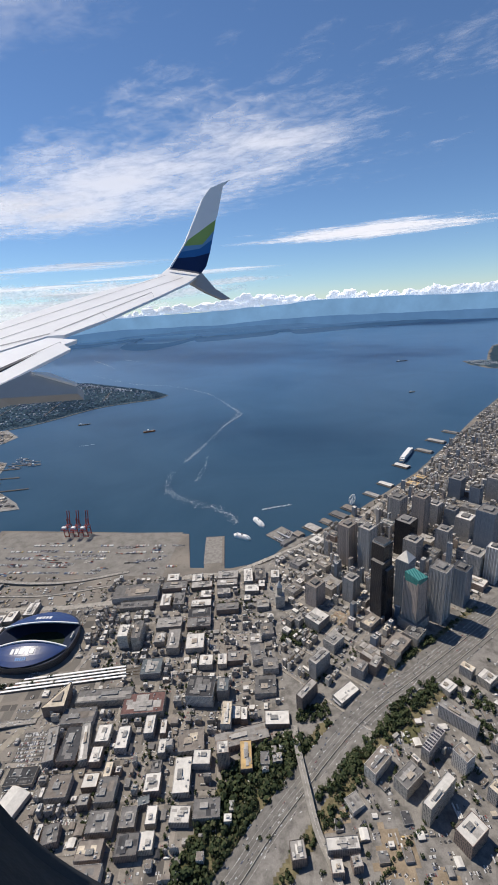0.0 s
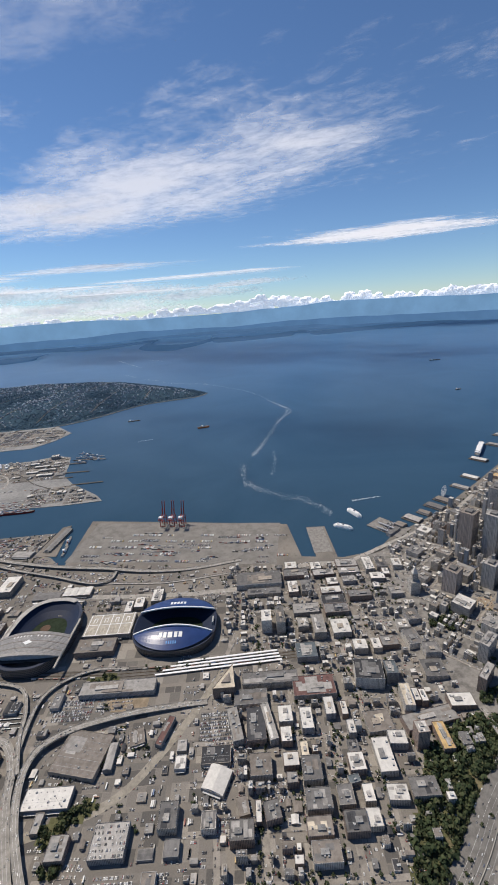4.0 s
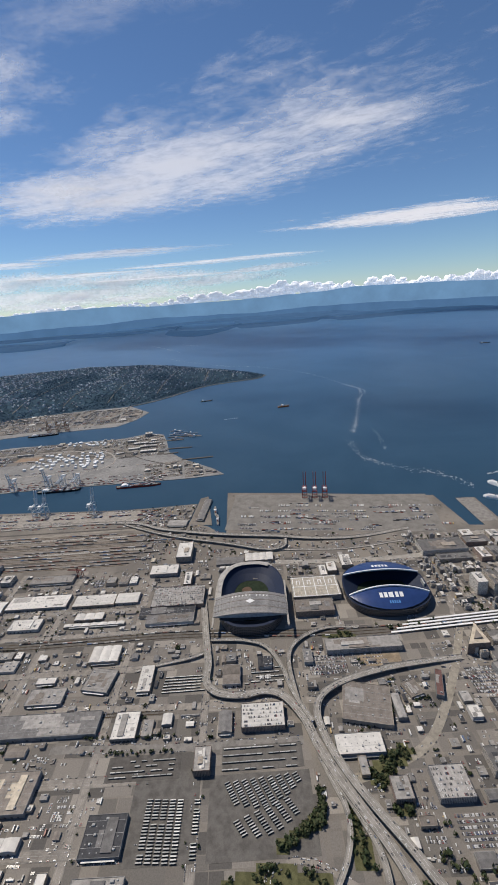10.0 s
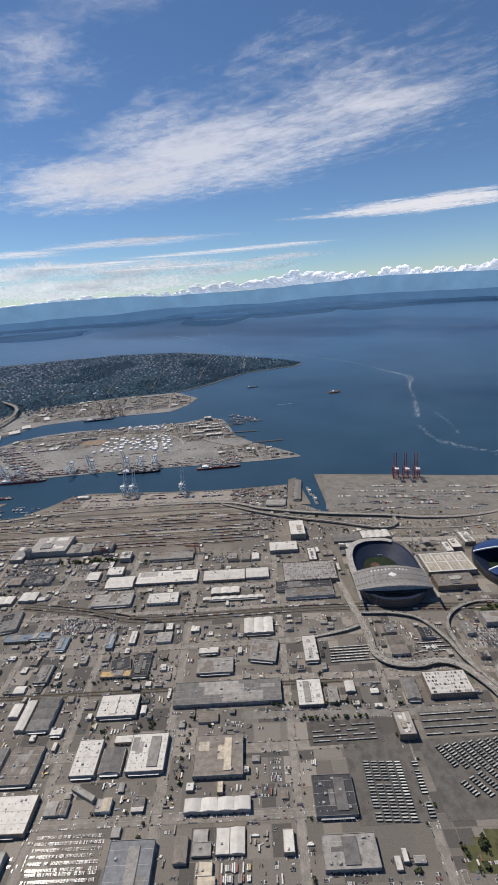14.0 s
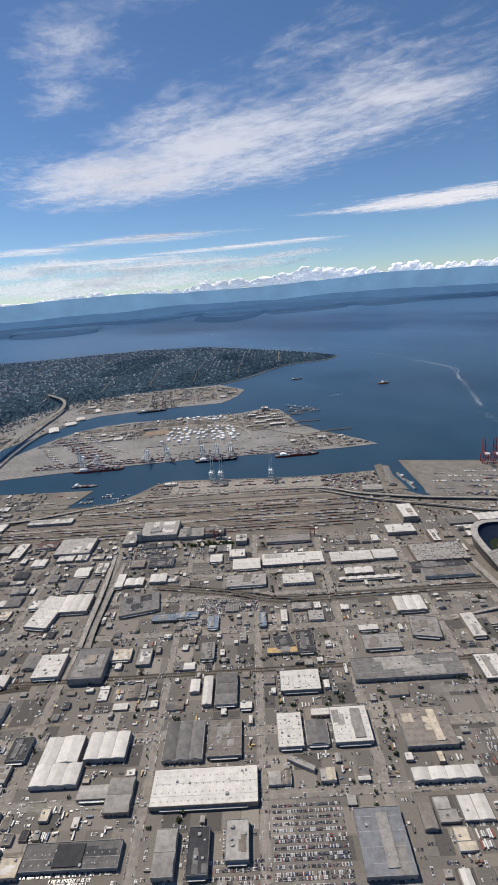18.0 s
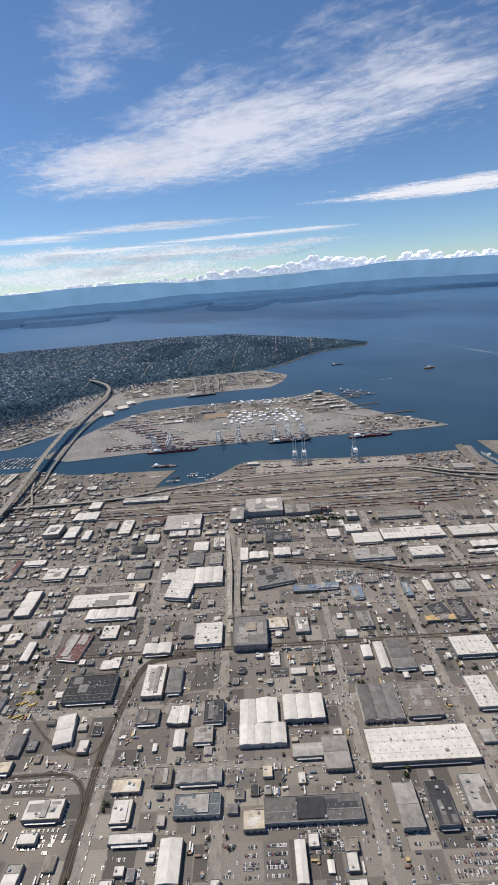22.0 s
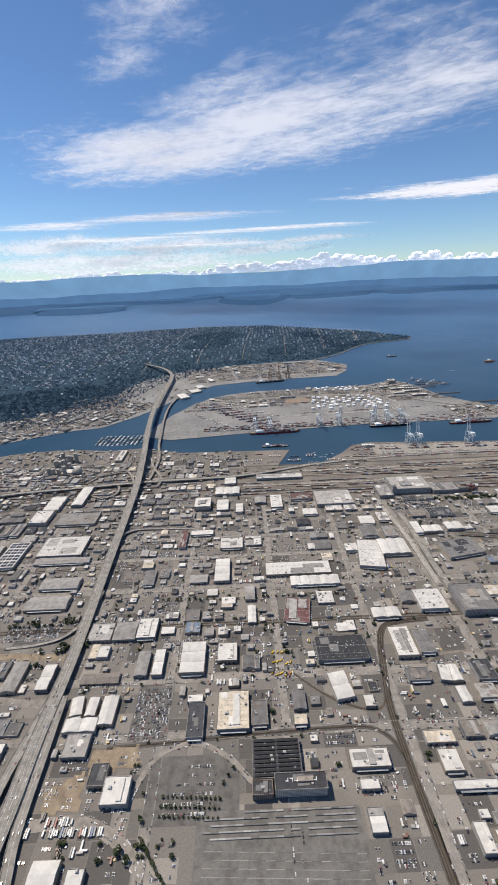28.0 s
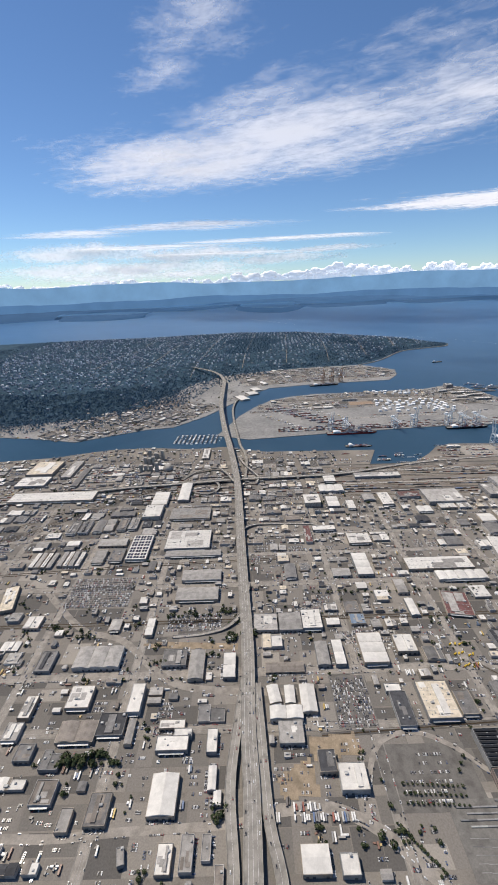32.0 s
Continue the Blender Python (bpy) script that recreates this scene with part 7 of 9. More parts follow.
lot(-297, 139, 44, 13, 4, LOT_DARK, "paved bus depot yard", 0.13)
lot(-361, 133, 40, 13, 4, ASPHALT_DARK, "dark paved bus yard", 0.16)
for k, n_ in enumerate((9, 10, 11, 11, 11, 9, 8, 6, 4)):
    for i in range(n_):
        BUSES.append((-315 + 4.35 * k + 0.70 * i, 125.5 + 0.6 * k - 1.14 * i, 0.72, 2.9, 0.62, 0.7, 26 + rng.uniform(-1, 1)))
for k, n_ in enumerate((6, 8, 9, 9, 8, 7)):
    for i in range(n_):
        BUSES.append((-309 + 4.8 * k + 0.86 * i, 109 + 2.0 * k - 1.04 * i, 0.72, 2.9, 0.62, 0.7, 26 + rng.uniform(-1, 1)))
for j in range(4):
    bus_rows(-297, 133.5 + 3.6 * j, 13, 1, 3.1, 1, 4, 0.25)
    bus_rows(-360, 129 + 2.6 * j, 11, 1, 3.1, 1, 4, 0.3)
for k in range(5):
    bus_rows(-351 + 3.9 * k, 106, 1, 20, 3, 1.3, 3, 0.1)
bus_rows(-327, 107, 1, 18, 3, 1.35, 3, 0.15)
for k in range(6):
    bus_rows(-347, 179 + 2.2 * k, 9, 1, 3.1, 1, 4, 0.15)
for k in range(4):
    bus_rows(-293, 186 + 3.4 * k, 7, 1, 3.1, 1, 4, 0.25)
lot(-750, 30, 66, 25, 3.5, mat("storage_yard_asphalt", (0.185, 0.176, 0.162), 0.9, 0.25, 0.35, stains=0.3, spread=0.0), "dark fenced storage yard with long racks")
RACKS = [(-779 + 3.2 * i, 31.5 + 2.1 * j + i * 0.2, 0.68, 3.1, 0.55, 0.4, 3.5) for i in range(19) for j in range(5) if rng.random() < 0.86 and not (j == 4 and i < 5)]
RACKS += [(-747 + 3.4 * i, 31 - 2.4 * j + i * 0.05, 0.68, 3.35, 0.22, 0.05, 3.5) for i in range(-9, 9) for j in range(1, 6)]
tagged(new("storage_racks", boxes("storage_racks", RACKS, island_mat("rack_steel", (0.0, (0.26, 0.255, 0.245)), (0.45, (0.17, 0.17, 0.165)), (0.75, (0.09, 0.09, 0.09)), (0.92, (0.36, 0.36, 0.34))))), "long low racks of stock in a storage yard", "racks", "", "stuff")
lot(-787, 49, 40, 26, 3.5, LOT_DARK, "parking lot inside a curved access road", 0.07)
for j in range(6):
    park(-790 + j * 1.2, 39.5 + 3.6 * j, 24 - 2 * j, 1.6, 3.5, 0.5, aisle=3)
road([(-816, 30), (-812, 48), (-804, 62), (-788, 67), (-772, 61), (-758, 50), (-735, 46)], 2.4, ASPHALT, 0.1, 0.1, label="curved access road round a parking lot")
road([(-853, 34), (-831, 36), (-817, 32), (-807, 26), (-799, 19), (-786, 8)], 4.6, ASPHALT, 0.09, 0.15, label="wide curved street below the viaduct")
for j in range(3):
    for i in range(13):
        TREES.append((-799 + 2.0 * i, 38.5 + 3.4 * j, rng.uniform(0.5, 0.8)))
for i in range(15):
    TREES.append((-805 + 0.95 * i + rng.uniform(-0.3, 0.3), 31.5 - 1.0 * i + rng.uniform(-0.3, 0.3), rng.uniform(0.5, 0.9)))
for x, y, k in ((-812, 27, 1.6), (-808, 24.5, 1.4), (-806, 37, 1.2), (-815, 45, 1.1), (-770, 57, 0.9), (-772, 54, 0.9), (-774, 51, 0.9)):
    TREES.append((x, y, k))
lot(-813, 82, 19, 28, 3.5, LOT_DARK, "dense wrecking yard full of cars", 0.07)
park(-813, 82, 18, 27, 3.5, 0.62, step=0.7, aisle=1.5)
YELLOW = mat("yellow_machine_paint", (0.62, 0.42, 0.04), 0.5, 0.2, 1.0)
for k in range(14):
    e = thing("yellow_truck", -752 + (k % 5) * 2.4 + rng.uniform(-0.4, 0.4), 104 + (k // 5) * 7 + rng.uniform(-1, 1), 0.62, rng.uniform(30, 70), "yellow machine truck parked in a yard", "truck", "yellow trucks")
    part("body", box("body", 1.5, 0.65, 0.5, YELLOW), e, "", Matrix.Translation((0.4, 0, 0.2)))
    part("cab", box("cab", 0.6, 0.6, 0.75, YELLOW), e, "", Matrix.Translation((-0.7, 0, 0.2)))
    for i in (-0.7, 0.7):
        part("wheel_axle", box("wheel_axle", 0.35, 0.72, 0.3, BLACK), e, "", Matrix.Translation((i, 0, 0)))

lot(-538, 409, 180, 30, 0.5, mat("pale_quay_concrete", (0.34, 0.315, 0.28), 0.9), "pale concrete container quay", 0.05)
lot(-225, 405, 228, 84, -4.5, mat("terminal_asphalt", (0.235, 0.222, 0.203), 0.9, 0.25, 0.15, stains=0.25, spread=0.0), "wide concrete container terminal yard", 0.06)


def containers(x, y, nx, ny, rot, dx=3.2, dy=1.1, high=2, fill_=0.8, z=0.62):
    c_, s_ = math.cos(radians(rot)), math.sin(radians(rot))
    for i in range(nx):
        for j in range(ny):
            for k in range(high):
                if rng.random() < fill_ - 0.25 * k:
                    u, v = (i - nx / 2) * dx, (j - ny / 2) * dy
                    BOXES.append((x + u * c_ - v * s_, y + u * s_ + v * c_, z + 0.66 * k, 3.0, 0.62, 0.65, rot))
                else:
                    break


for q in ((-281, 384, 5, 4), (-250, 392, 8, 2), (-240, 398, 9, 1), (-240, 386, 10, 2), (-235, 378, 9, 1), (-290, 368, 6, 4), (-268, 372, 6, 1), (-160, 398, 10, 2), (-165, 410, 8, 1),
          (-200, 385, 3, 3), (-180, 372, 4, 2), (-150, 380, 6, 2), (-262, 402, 4, 2), (-130, 405, 3, 5), (-310, 420, 4, 1), (-255, 426, 8, 1), (-210, 366, 3, 2), (-120, 390, 3, 3)):
    containers(q[0], q[1], q[2], q[3], -4.5, dy=1.6, high=1, fill_=0.85)
for k in range(11):
    for j in range(5):
        if rng.random() < 0.45:
            trailer_rows(-318 + 21 * k, 374 + 13 * j - 0.08 * 21 * k, 15, 4.4, -4.5)
        elif rng.random() < 0.4:
            park(-318 + 21 * k, 374 + 13 * j - 0.08 * 21 * k, 15, 3, -4.5, 0.85, aisle=1.5, z=0.68)
lot(-1048, 348, 62, 44, 3.5, mat("pale_quay_concrete", (0.34, 0.315, 0.28), 0.9), "pale concrete trailer yard by the cement works", 0.05)
for k in range(8):
    containers(-1048, 332 + 4.4 * k, 14, 1, 3.5, dx=3.6, high=1, fill_=0.75)
for q in range(11):  # rows along the island quay
    x_ = -826 + 37 * q
    containers(x_, 484 + 3.1 * q, 11, 3, 6, high=3 if q < 5 else 1, fill_=0.82 if q < 5 else 0.55)
    containers(x_, 491 + 3.1 * q, 11, 3, 6, high=3 if q < 5 else 1, fill_=0.8 if q < 5 else 0.5)
    containers(x_ + 4, 499 + 2.9 * q, 9, 2, 6, high=2 if q < 4 else 1, fill_=0.75 if q < 4 else 0.4)
    if q > 3:
        containers(x_, 507 + 2.7 * q, 9, 1, 6, high=1, fill_=0.45)
        containers(x_ + 9, 513 + 2.6 * q, 7, 2, 6, high=1, fill_=0.4)
for q in range(9):  # slanting stacks across the middle of the island
    containers(-852 + 11 * q, 594 - 10.4 * q, 7, 5, 8, dy=0.95, high=3, fill_=0.95)
    containers(-832 + 11 * q, 598 - 10.2 * q, 5, 4, 8, dy=0.95, high=2, fill_=0.9)
for q in range(8):
    trailer_rows(-818 + 10.5 * q, 612 - 9.6 * q, 15, 4.5, 8)
    trailer_rows(-868 + 8 * q, 560 - 9 * q, 11, 4, 8)
for q in range(6):
    containers(-690 + 40 * q, 555 + 4 * q, 8, 2, 6, high=1, fill_=0.6)
    containers(-830 + 45 * q, 800 + 12 * q, 9, 3, 12, high=1, fill_=0.5)
    containers(-820 + 40 * q, 835 + 12 * q, 7, 2, 12, high=2, fill_=0.5)
for q in range(7):
    containers(-640 + 34 * q, 408 + 1.0 * q, 8, 3, 2, high=2, fill_=0.7)
    park(-640 + 34 * q, 425, 28, 4, 2, 0.6, aisle=1.5)
    containers(-640 + 34 * q, 394, 8, 2, 2, high=1, fill_=0.5)
    containers(-640 + 34 * q, 416 + 1.0 * q, 6, 2, 2, high=1, fill_=0.5)
    park(-640 + 34 * q, 400, 26, 5, 2, 0.6)
    containers(-690 + 40 * q, 388, 9, 1, 2, high=1, fill_=0.7)
containers(-440, 405, 8, 6, 30, high=2, fill_=0.5)
containers(-405, 410, 6, 5, 20, high=2, fill_=0.5)
for k, (v, wide, stuff_) in enumerate(((176, 2.4, ASPHALT_DARK), (190, 3.0, CONCRETE), (204, 2.0, ASPHALT_DARK), (217, 3.4, CONCRETE), (233, 2.4, ASPHALT_DARK))):
    road([grid(u, v - 0.01 * u * (v > 200)) for u in (-320, -200, -80, 40)], wide, stuff_, 0.07 + 0.004 * k, 0.12 if stuff_ is CONCRETE else 0, name="yard_road", label="long service road along the rail tracks")
GRAVEL = mat("yard_gravel", (0.37, 0.335, 0.285), 0.95, 0.3, 0.2)
for pts, wide in (([(-700, 345), (-640, 347), (-590, 356), (-520, 368)], 9), ([(-700, 326), (-660, 328), (-600, 340), (-540, 352)], 5), ([(-620, 362), (-540, 372), (-470, 380), (-420, 382)], 5)):
    road([(x, y) for x, y in pts], wide, GRAVEL, 0.025, name="yard_ground", label="pale open gravel between the rail tracks")
for q in range(5):
    trailer_rows(-768 + 22 * q, 382 + (q % 2) * 12, 15, 4.2, 3)
    containers(-764 + 21 * q, 400 - 4 * (q % 3), 3, 2, 3, high=1, fill_=0.8)
    park(-770 + 22 * q, 374 + (q % 3) * 3, 16, 3, 3, 0.7, aisle=1.5)
for q in range(12):
    trailer_rows(-980 - 22 * q, 545 - 9 * q + (q % 3) * 14, 14, 4.5, -30)
for k in range(11):
    v = 166 + 5.6 * k
    u = -700.0
    while u < 20:
        if rng.random() < (0.16 if u < -70 and k > 3 else 0.62):
            for _ in range(rng.randint(4, 18)):
                x, y = grid(u, v - 0.02 * u * (k > 5))
                RAILCARS.append((x, y, 0.75, 3.6, 0.72, 0.85, 3.5))
                u += 3.8
        u += rng.uniform(4, 30)
for k, o in enumerate((-2.5, 0.5, 3)):
    line = curve_points([(-600, 232 + o, 0), (-545, 225 + o, 0), (-503, 216 + o, 0), (-460, 218 + o, 0), (-358, 226 + o, 0), (-230, 226 + o, 0), (-110, 240 + o, 0)], 24)
    for i in range(0, len(line) - 1):
        if (i // 9 + k) % 3 == 0:
            t = line[i + 1] - line[i]
            RAILCARS.append((line[i].x, line[i].y, 0.75, 3.4, 0.72, 0.8, math.degrees(math.atan2(t.y, t.x))))
BUS_ME = boxes("bus", [(0, 0, 0, 2.9, 0.62, 0.7, 0)], mat("bus_glass", (0.05, 0.055, 0.06), 0.3))
BUS_ROOF = [boxes("bus_roof", [(0, 0, 0, 2.75, 0.54, 0.1, 0)], mat(f"bus_roof_{k}", q, 0.4)) for k, q in (("white", (0.52, 0.52, 0.50)), ("grey", (0.34, 0.35, 0.34)))]
for x, y, z, a_, b_, c_, r_ in BUSES[:280]:
    e = tagged(new("bus", BUS_ME), "pale city bus parked in a depot row", "bus", "buses in the depot")
    e.matrix_basis = pose(x, y, z, 0, 0, r_)
    part("bus_roof", rng.choice(BUS_ROOF), e, "", Matrix.Translation((0, 0, 0.68)))
BUSES = BUSES[280:]
CAN_ME = [box("shipping_container", 3.0, 0.62, 0.65, mat(f"container_{k}", q, 0.6)) for k, q in (("red", (0.36, 0.10, 0.07)), ("white", (0.62, 0.60, 0.55)), ("blue", (0.10, 0.15, 0.26)), ("black", (0.05, 0.05, 0.055)), ("orange", (0.50, 0.20, 0.08)))]
CAN_WORD = ("dull red", "off-white", "dark blue", "black", "faded orange")
for x, y, z, a_, b_, c_, r_ in BOXES[:220]:
    k = rng.choice((0, 1, 1, 1, 2, 3, 3))
    e = tagged(new("shipping_container", CAN_ME[k]), f"{CAN_WORD[k]} steel shipping container on the terminal yard", "container", "containers on the terminal")
    e.matrix_basis = pose(x, y, z - 0.02, 0, 0, r_)
BOXES = BOXES[220:]
tagged(new("bus_sides", boxes("bus_sides", BUSES, mat("bus_glass", (0.05, 0.055, 0.06), 0.3))), "dark glazed sides of parked buses", "buses", "", "stuff")
tagged(new("buses", boxes("buses", [(q[0], q[1], q[2] + 0.66, 2.7, 0.5, 0.1, q[6]) for q in BUSES], BUS_PAINT)), "pale buses parked in long depot rows", "buses", "", "stuff")
tagged(new("shipping_containers", boxes("shipping_containers", BOXES, BOX_PAINT)), "stacked shipping containers in many colours", "containers", "", "stuff")
tagged(new("railcars", boxes("railcars", RAILCARS, TRAIN_PAINT)), "strings of freight cars on the yard tracks", "railcars", "", "stuff")

for q in range(7):
    park(-318 + 30 * q, 382 + (q % 3) * 14, 22, 5, -4.5, 0.75, aisle=1.6, z=0.7)
    park(-308 + 30 * q, 368 + (q % 2) * 30, 12, 3, -4.5, 0.8, aisle=1.6, z=0.7)

elevated("overpass", "pale concrete street rising over the rail line", [(-653, 290, 0.8), (-650, 272, 1.0), (-645, 240, 2.2), (-642, 215, 2.6), (-640, 190, 2.2), (-637, 160, 0.9)], 4.2, 0.25, CONCRETE)
for k in range(3):
    park(-621, 272 + 5.0 * k, 44, 3, 3.5, 0.8, aisle=1.5)

# ---- cranes, ships, piers ----


def gantry(x, y, rot, paint, label, up=True, size=1.2):
    """A quay crane: four legs, ties, a girder, a boom and a machine house."""
    e = thing("gantry_crane", x, y, 0.6, rot, label, "crane", "quay cranes")
    e.scale = (size, size, size)
    for i in (-1, 1):
        for j in (-1, 1):
            part("leg", box("leg", 0.55, 0.55, 11, paint), e, "", Matrix.Translation((i * 2.4, j * 3.4, 0)))
        part("tie", box("tie", 0.4, 7.2, 0.5, paint), e, "", Matrix.Translation((i * 2.4, 0, 4)))
        part("girder", box("girder", 0.7, 14, 0.9, paint), e, "", Matrix.Translation((i * 1.2, -3, 10.6)))
        m_ = Matrix.Translation((i * 1.2, 4, 11)) @ (pose(0, 0, 0, 78 if up else 3, 0, 0)) @ Matrix.Translation((0, 6.5, 0))
        part("boom", box("boom", 0.6, 15, 0.7, paint), e, "", m_)
        part("mast", box("mast", 0.5, 0.5, 6.5, paint), e, "", Matrix.Translation((i * 1.2, 3, 11)))
    for j in (-1, 1):
        part("sill", box("sill", 5.4, 0.5, 0.6, paint), e, "", Matrix.Translation((0, j * 3.4, 0.6)))
        part("portal", box("portal", 5.4, 0.5, 0.6, paint), e, "", Matrix.Translation((0, j * 3.4, 7)))
    mh = part("machine_house", box("machine_house", 3.6, 3.2, 1.6, WHITE), e, "white machine house", Matrix.Translation((0, -6, 11.3)))
    part("roof_vent", VENT, mh, "", Matrix.Translation((0.8, 0.5, 1.6)))
    cb = part("operator_cab", box("operator_cab", 0.9, 0.9, 0.8, WHITE), e, "", Matrix.Translation((0, 1.5, 9.7)))
    part("cab_window", box("cab_window", 0.8, 0.06, 0.4, BLACK), cb, "", Matrix.Translation((0, 0.46, 0.25)))
    return e


for x in (-250, -238, -226):
    gantry(x, 443 - (x + 238) * 0.09, -5, RED, "tall red quay crane with its boom raised")
for x, y in ((-581, 424), (-570, 424), (-509, 424)):
    gantry(x, y, 0, STEEL_BLUE, "tall pale quay crane with raised boom")
for x, y in ((-772, 482), (-752, 485), (-683, 494), (-655, 498), (-606, 503), (-586, 505), (-566, 507)):
    gantry(x, y, 186, STEEL_BLUE, "pale blue-grey quay crane on the island quay", rng.random() < 0.5)
for x, y in ((-750, 782), (-732, 785), (-714, 787)):
    gantry(x, y, 190, mat("faded_orange_paint", (0.30, 0.17, 0.11), 0.7, 0.2, 1.0, spread=0.1), "faded orange quay crane on the far terminal")
for x in (-560, -470):
    gantry(x, 300, 90, mat("rust_red_paint", (0.19, 0.055, 0.045), 0.7, 0.3, 1.0, spread=0.1), "dull red rail yard crane", False, 0.62)


def ship(name, x, y, rot, length, beam, high, paint, label, load=0, house=0.2):
    """A hull with a raked bow, a deck, a deckhouse and, if any, its boxes."""
    e = thing(name, x, y, 0, rot, label, "ship", "ships and ferries")
    l2, b2 = length / 2, beam / 2
    out = [(-l2, -b2 * 0.8), (l2 * 0.55, -b2), (l2 * 0.85, -b2 * 0.6), (l2, 0), (l2 * 0.85, b2 * 0.6), (l2 * 0.55, b2), (-l2, b2 * 0.8)]
    k = len(out)
    v = [(x_ * 0.95, y_ * 0.85, -0.5) for x_, y_ in out] + [(x_, y_, high) for x_, y_ in out]
    part("hull", mesh_of("hull", v, [(i, (i + 1) % k, k + (i + 1) % k, k + i) for i in range(k)], paint), e)
    part("deck", mesh_of("deck", [(x_ * 0.97, y_ * 0.95, high - 0.1) for x_, y_ in out], [tuple(range(k))], CONCRETE_DARK), e)
    part("deckhouse", boxes("deckhouse", [(-l2 + length * house, 0, high - 0.1, length * 0.14, beam * 0.8, 2.2, 0), (-l2 + length * house, 0, high + 2.1, length * 0.08, beam * 0.95, 0.7, 0)], WHITE), e, "white deckhouse")
    part("funnel", box("funnel", 0.8, 0.8, 1.6, ORANGE if paint is not WHITE else BLACK), e, "", Matrix.Translation((-l2 + length * house - length * 0.08, 0, high)))
    if load:
        rows = []
        for i in range(int(length * 0.6 / 3.2)):
            for j in range(int(beam / 0.75)):
                for h in range(rng.randint(0, load)):
                    rows.append((-l2 + length * (house + 0.12) + i * 3.2, -b2 + 0.6 + j * 0.7, high + 0.66 * h, 3.0, 0.62, 0.65, 0))
        if rows:
            part("cargo", boxes("cargo", rows, BOX_PAINT), e, "stacked cargo boxes")["kind"] = "stuff"
    return e


def ferry(x, y, rot, size, label):
    e = thing("ferry", x, y, 0, rot, label, "ship", "ships and ferries")
    out = [(-0.5, 0), (-0.36, -0.11), (0.36, -0.11), (0.5, 0), (0.36, 0.11), (-0.36, 0.11)]
    for name, s_, z0, z1, paint in (("hull", 1.0, -0.3, 1.2, WHITE), ("car_deck", 0.97, 1.2, 2.2, WHITE), ("saloon", 0.86, 2.2, 3.2, WHITE), ("upper_deck", 0.7, 3.2, 3.9, WHITE)):
        k = 6
        v = [(a * size * s_, c_ * size * s_, z0) for a, c_ in out] + [(a * size * s_, c_ * size * s_, z1) for a, c_ in out]
        part(name, mesh_of(name, v, [(i, (i + 1) % k, k + (i + 1) % k, k + i) for i in range(k)] + [tuple(range(k, 2 * k))], paint), e)
    for i in (-1, 1):
        part("wheelhouse", box("wheelhouse", 1.2, 1.6, 0.9, WHITE), e, "", Matrix.Translation((i * size * 0.27, 0, 3.9)))
    part("funnel", box("funnel", 1.4, 1.2, 1.6, TONES["u2"][1]), e, "", Matrix.Translation((0, 0, 3.9)))
    return e


ferry(-17, 453, 118, 27, "white car ferry tied up at the dock")
ferry(-36, 421, 150, 24, "white car ferry approaching the dock")
ship("cargo_ship", -262, 884, 20, 27, 7, 3.2, ORANGE, "orange-and-white ship anchored in the bay", 0, 0.42)
ship("cargo_ship", -449, 980, 20, 30, 4.6, 1.8, BLACK, "dark freighter at anchor in the bay", 0)
ship("cargo_ship", 560, 1702, 8, 46, 6, 2.2, BLACK, "long dark freighter far out in the bay", 0)
ship("cargo_ship", 401, 1126, 25, 20, 4, 1.8, BLACK, "dark freighter in the bay", 0)
ship("container_ship", -474, 496, 7, 62, 7, 2.4, RED, "red container ship moored at the island quay", 2)
ship("container_ship", -585, 490, 6, 60, 7, 2.4, BLACK, "dark container ship loading under the cranes", 3)
ship("container_ship", -745, 473, 6, 70, 7.5, 2.4, RED, "loaded container ship moored under cranes", 4)
ship("container_ship", -750, 758, 12, 60, 7, 2.4, BLACK, "dark container ship at the far terminal", 2)
ship("barge", -745, 425, 2, 34, 6, 1.2, BLACK, "long flat barge with white cargo covers", 1)
for x, y, r_ in ((-357, 415, 100), (-352, 395, 98), (-474, 742, 6), (-462, 731, 4), (-440, 722, 2), (-448, 714, 3), (-470, 719, 4), (-430, 703, 8), (-462, 695, 5)):
    ship("patrol_ship", x, y, r_, 24, 3.2, 1.6, STEEL_BLUE, "grey patrol ship moored at a pier", 0, 0.4)
liner = ship("cruise_ship", 228, 652, 58, 74, 9, 4.0, WHITE, "large white cruise ship at the waterfront pier", 0, 0.5)
part("upper_deck", boxes("upper_deck", [(-2, 0, 4, 58, 8, 2, 0), (-4, 0, 6, 46, 7, 1.4, 0)], facade("cruise_cabins", (0.75, 0.75, 0.74), (0.2, 0.24, 0.28), 0.7, 0.8, 0.5, 0.6)), liner, "rows of cabins")


def pier(x, y, rot, length, width, shed, label):
    """A timber pier on piles, with a gabled shed if it has one."""
    e = thing("pier", x, y, 0, rot, label, "pier", "waterfront piers")
    part("deck", box("deck", length, width, 0.4, WOOD if shed or width < 5 else CONCRETE_DARK), e, "", Matrix.Translation((0, 0, 0.6)))
    for i in range(int(length / 6)):
        for j in (-1, 1):
            part("pile", box("pile", 0.4, 0.4, 2.2, TRUNK), e, "", Matrix.Translation((-length / 2 + 3 + 6 * i, j * width * 0.42, -1.5)))
    if shed:
        part("shed_wall", walls_mesh(length * 0.84, width * 0.78, 2.0, 0, rng.choice(WALL_PLAIN + WALL_MID[:1])), e, "", Matrix.Translation((-length * 0.05, 0, 1.0)))
        part("shed_roof", roof_mesh(length * 0.86, width * 0.84, 2.0, 1.0, TONES[shed][1]), e, "", Matrix.Translation((-length * 0.05, 0, 1.0)))
    return e


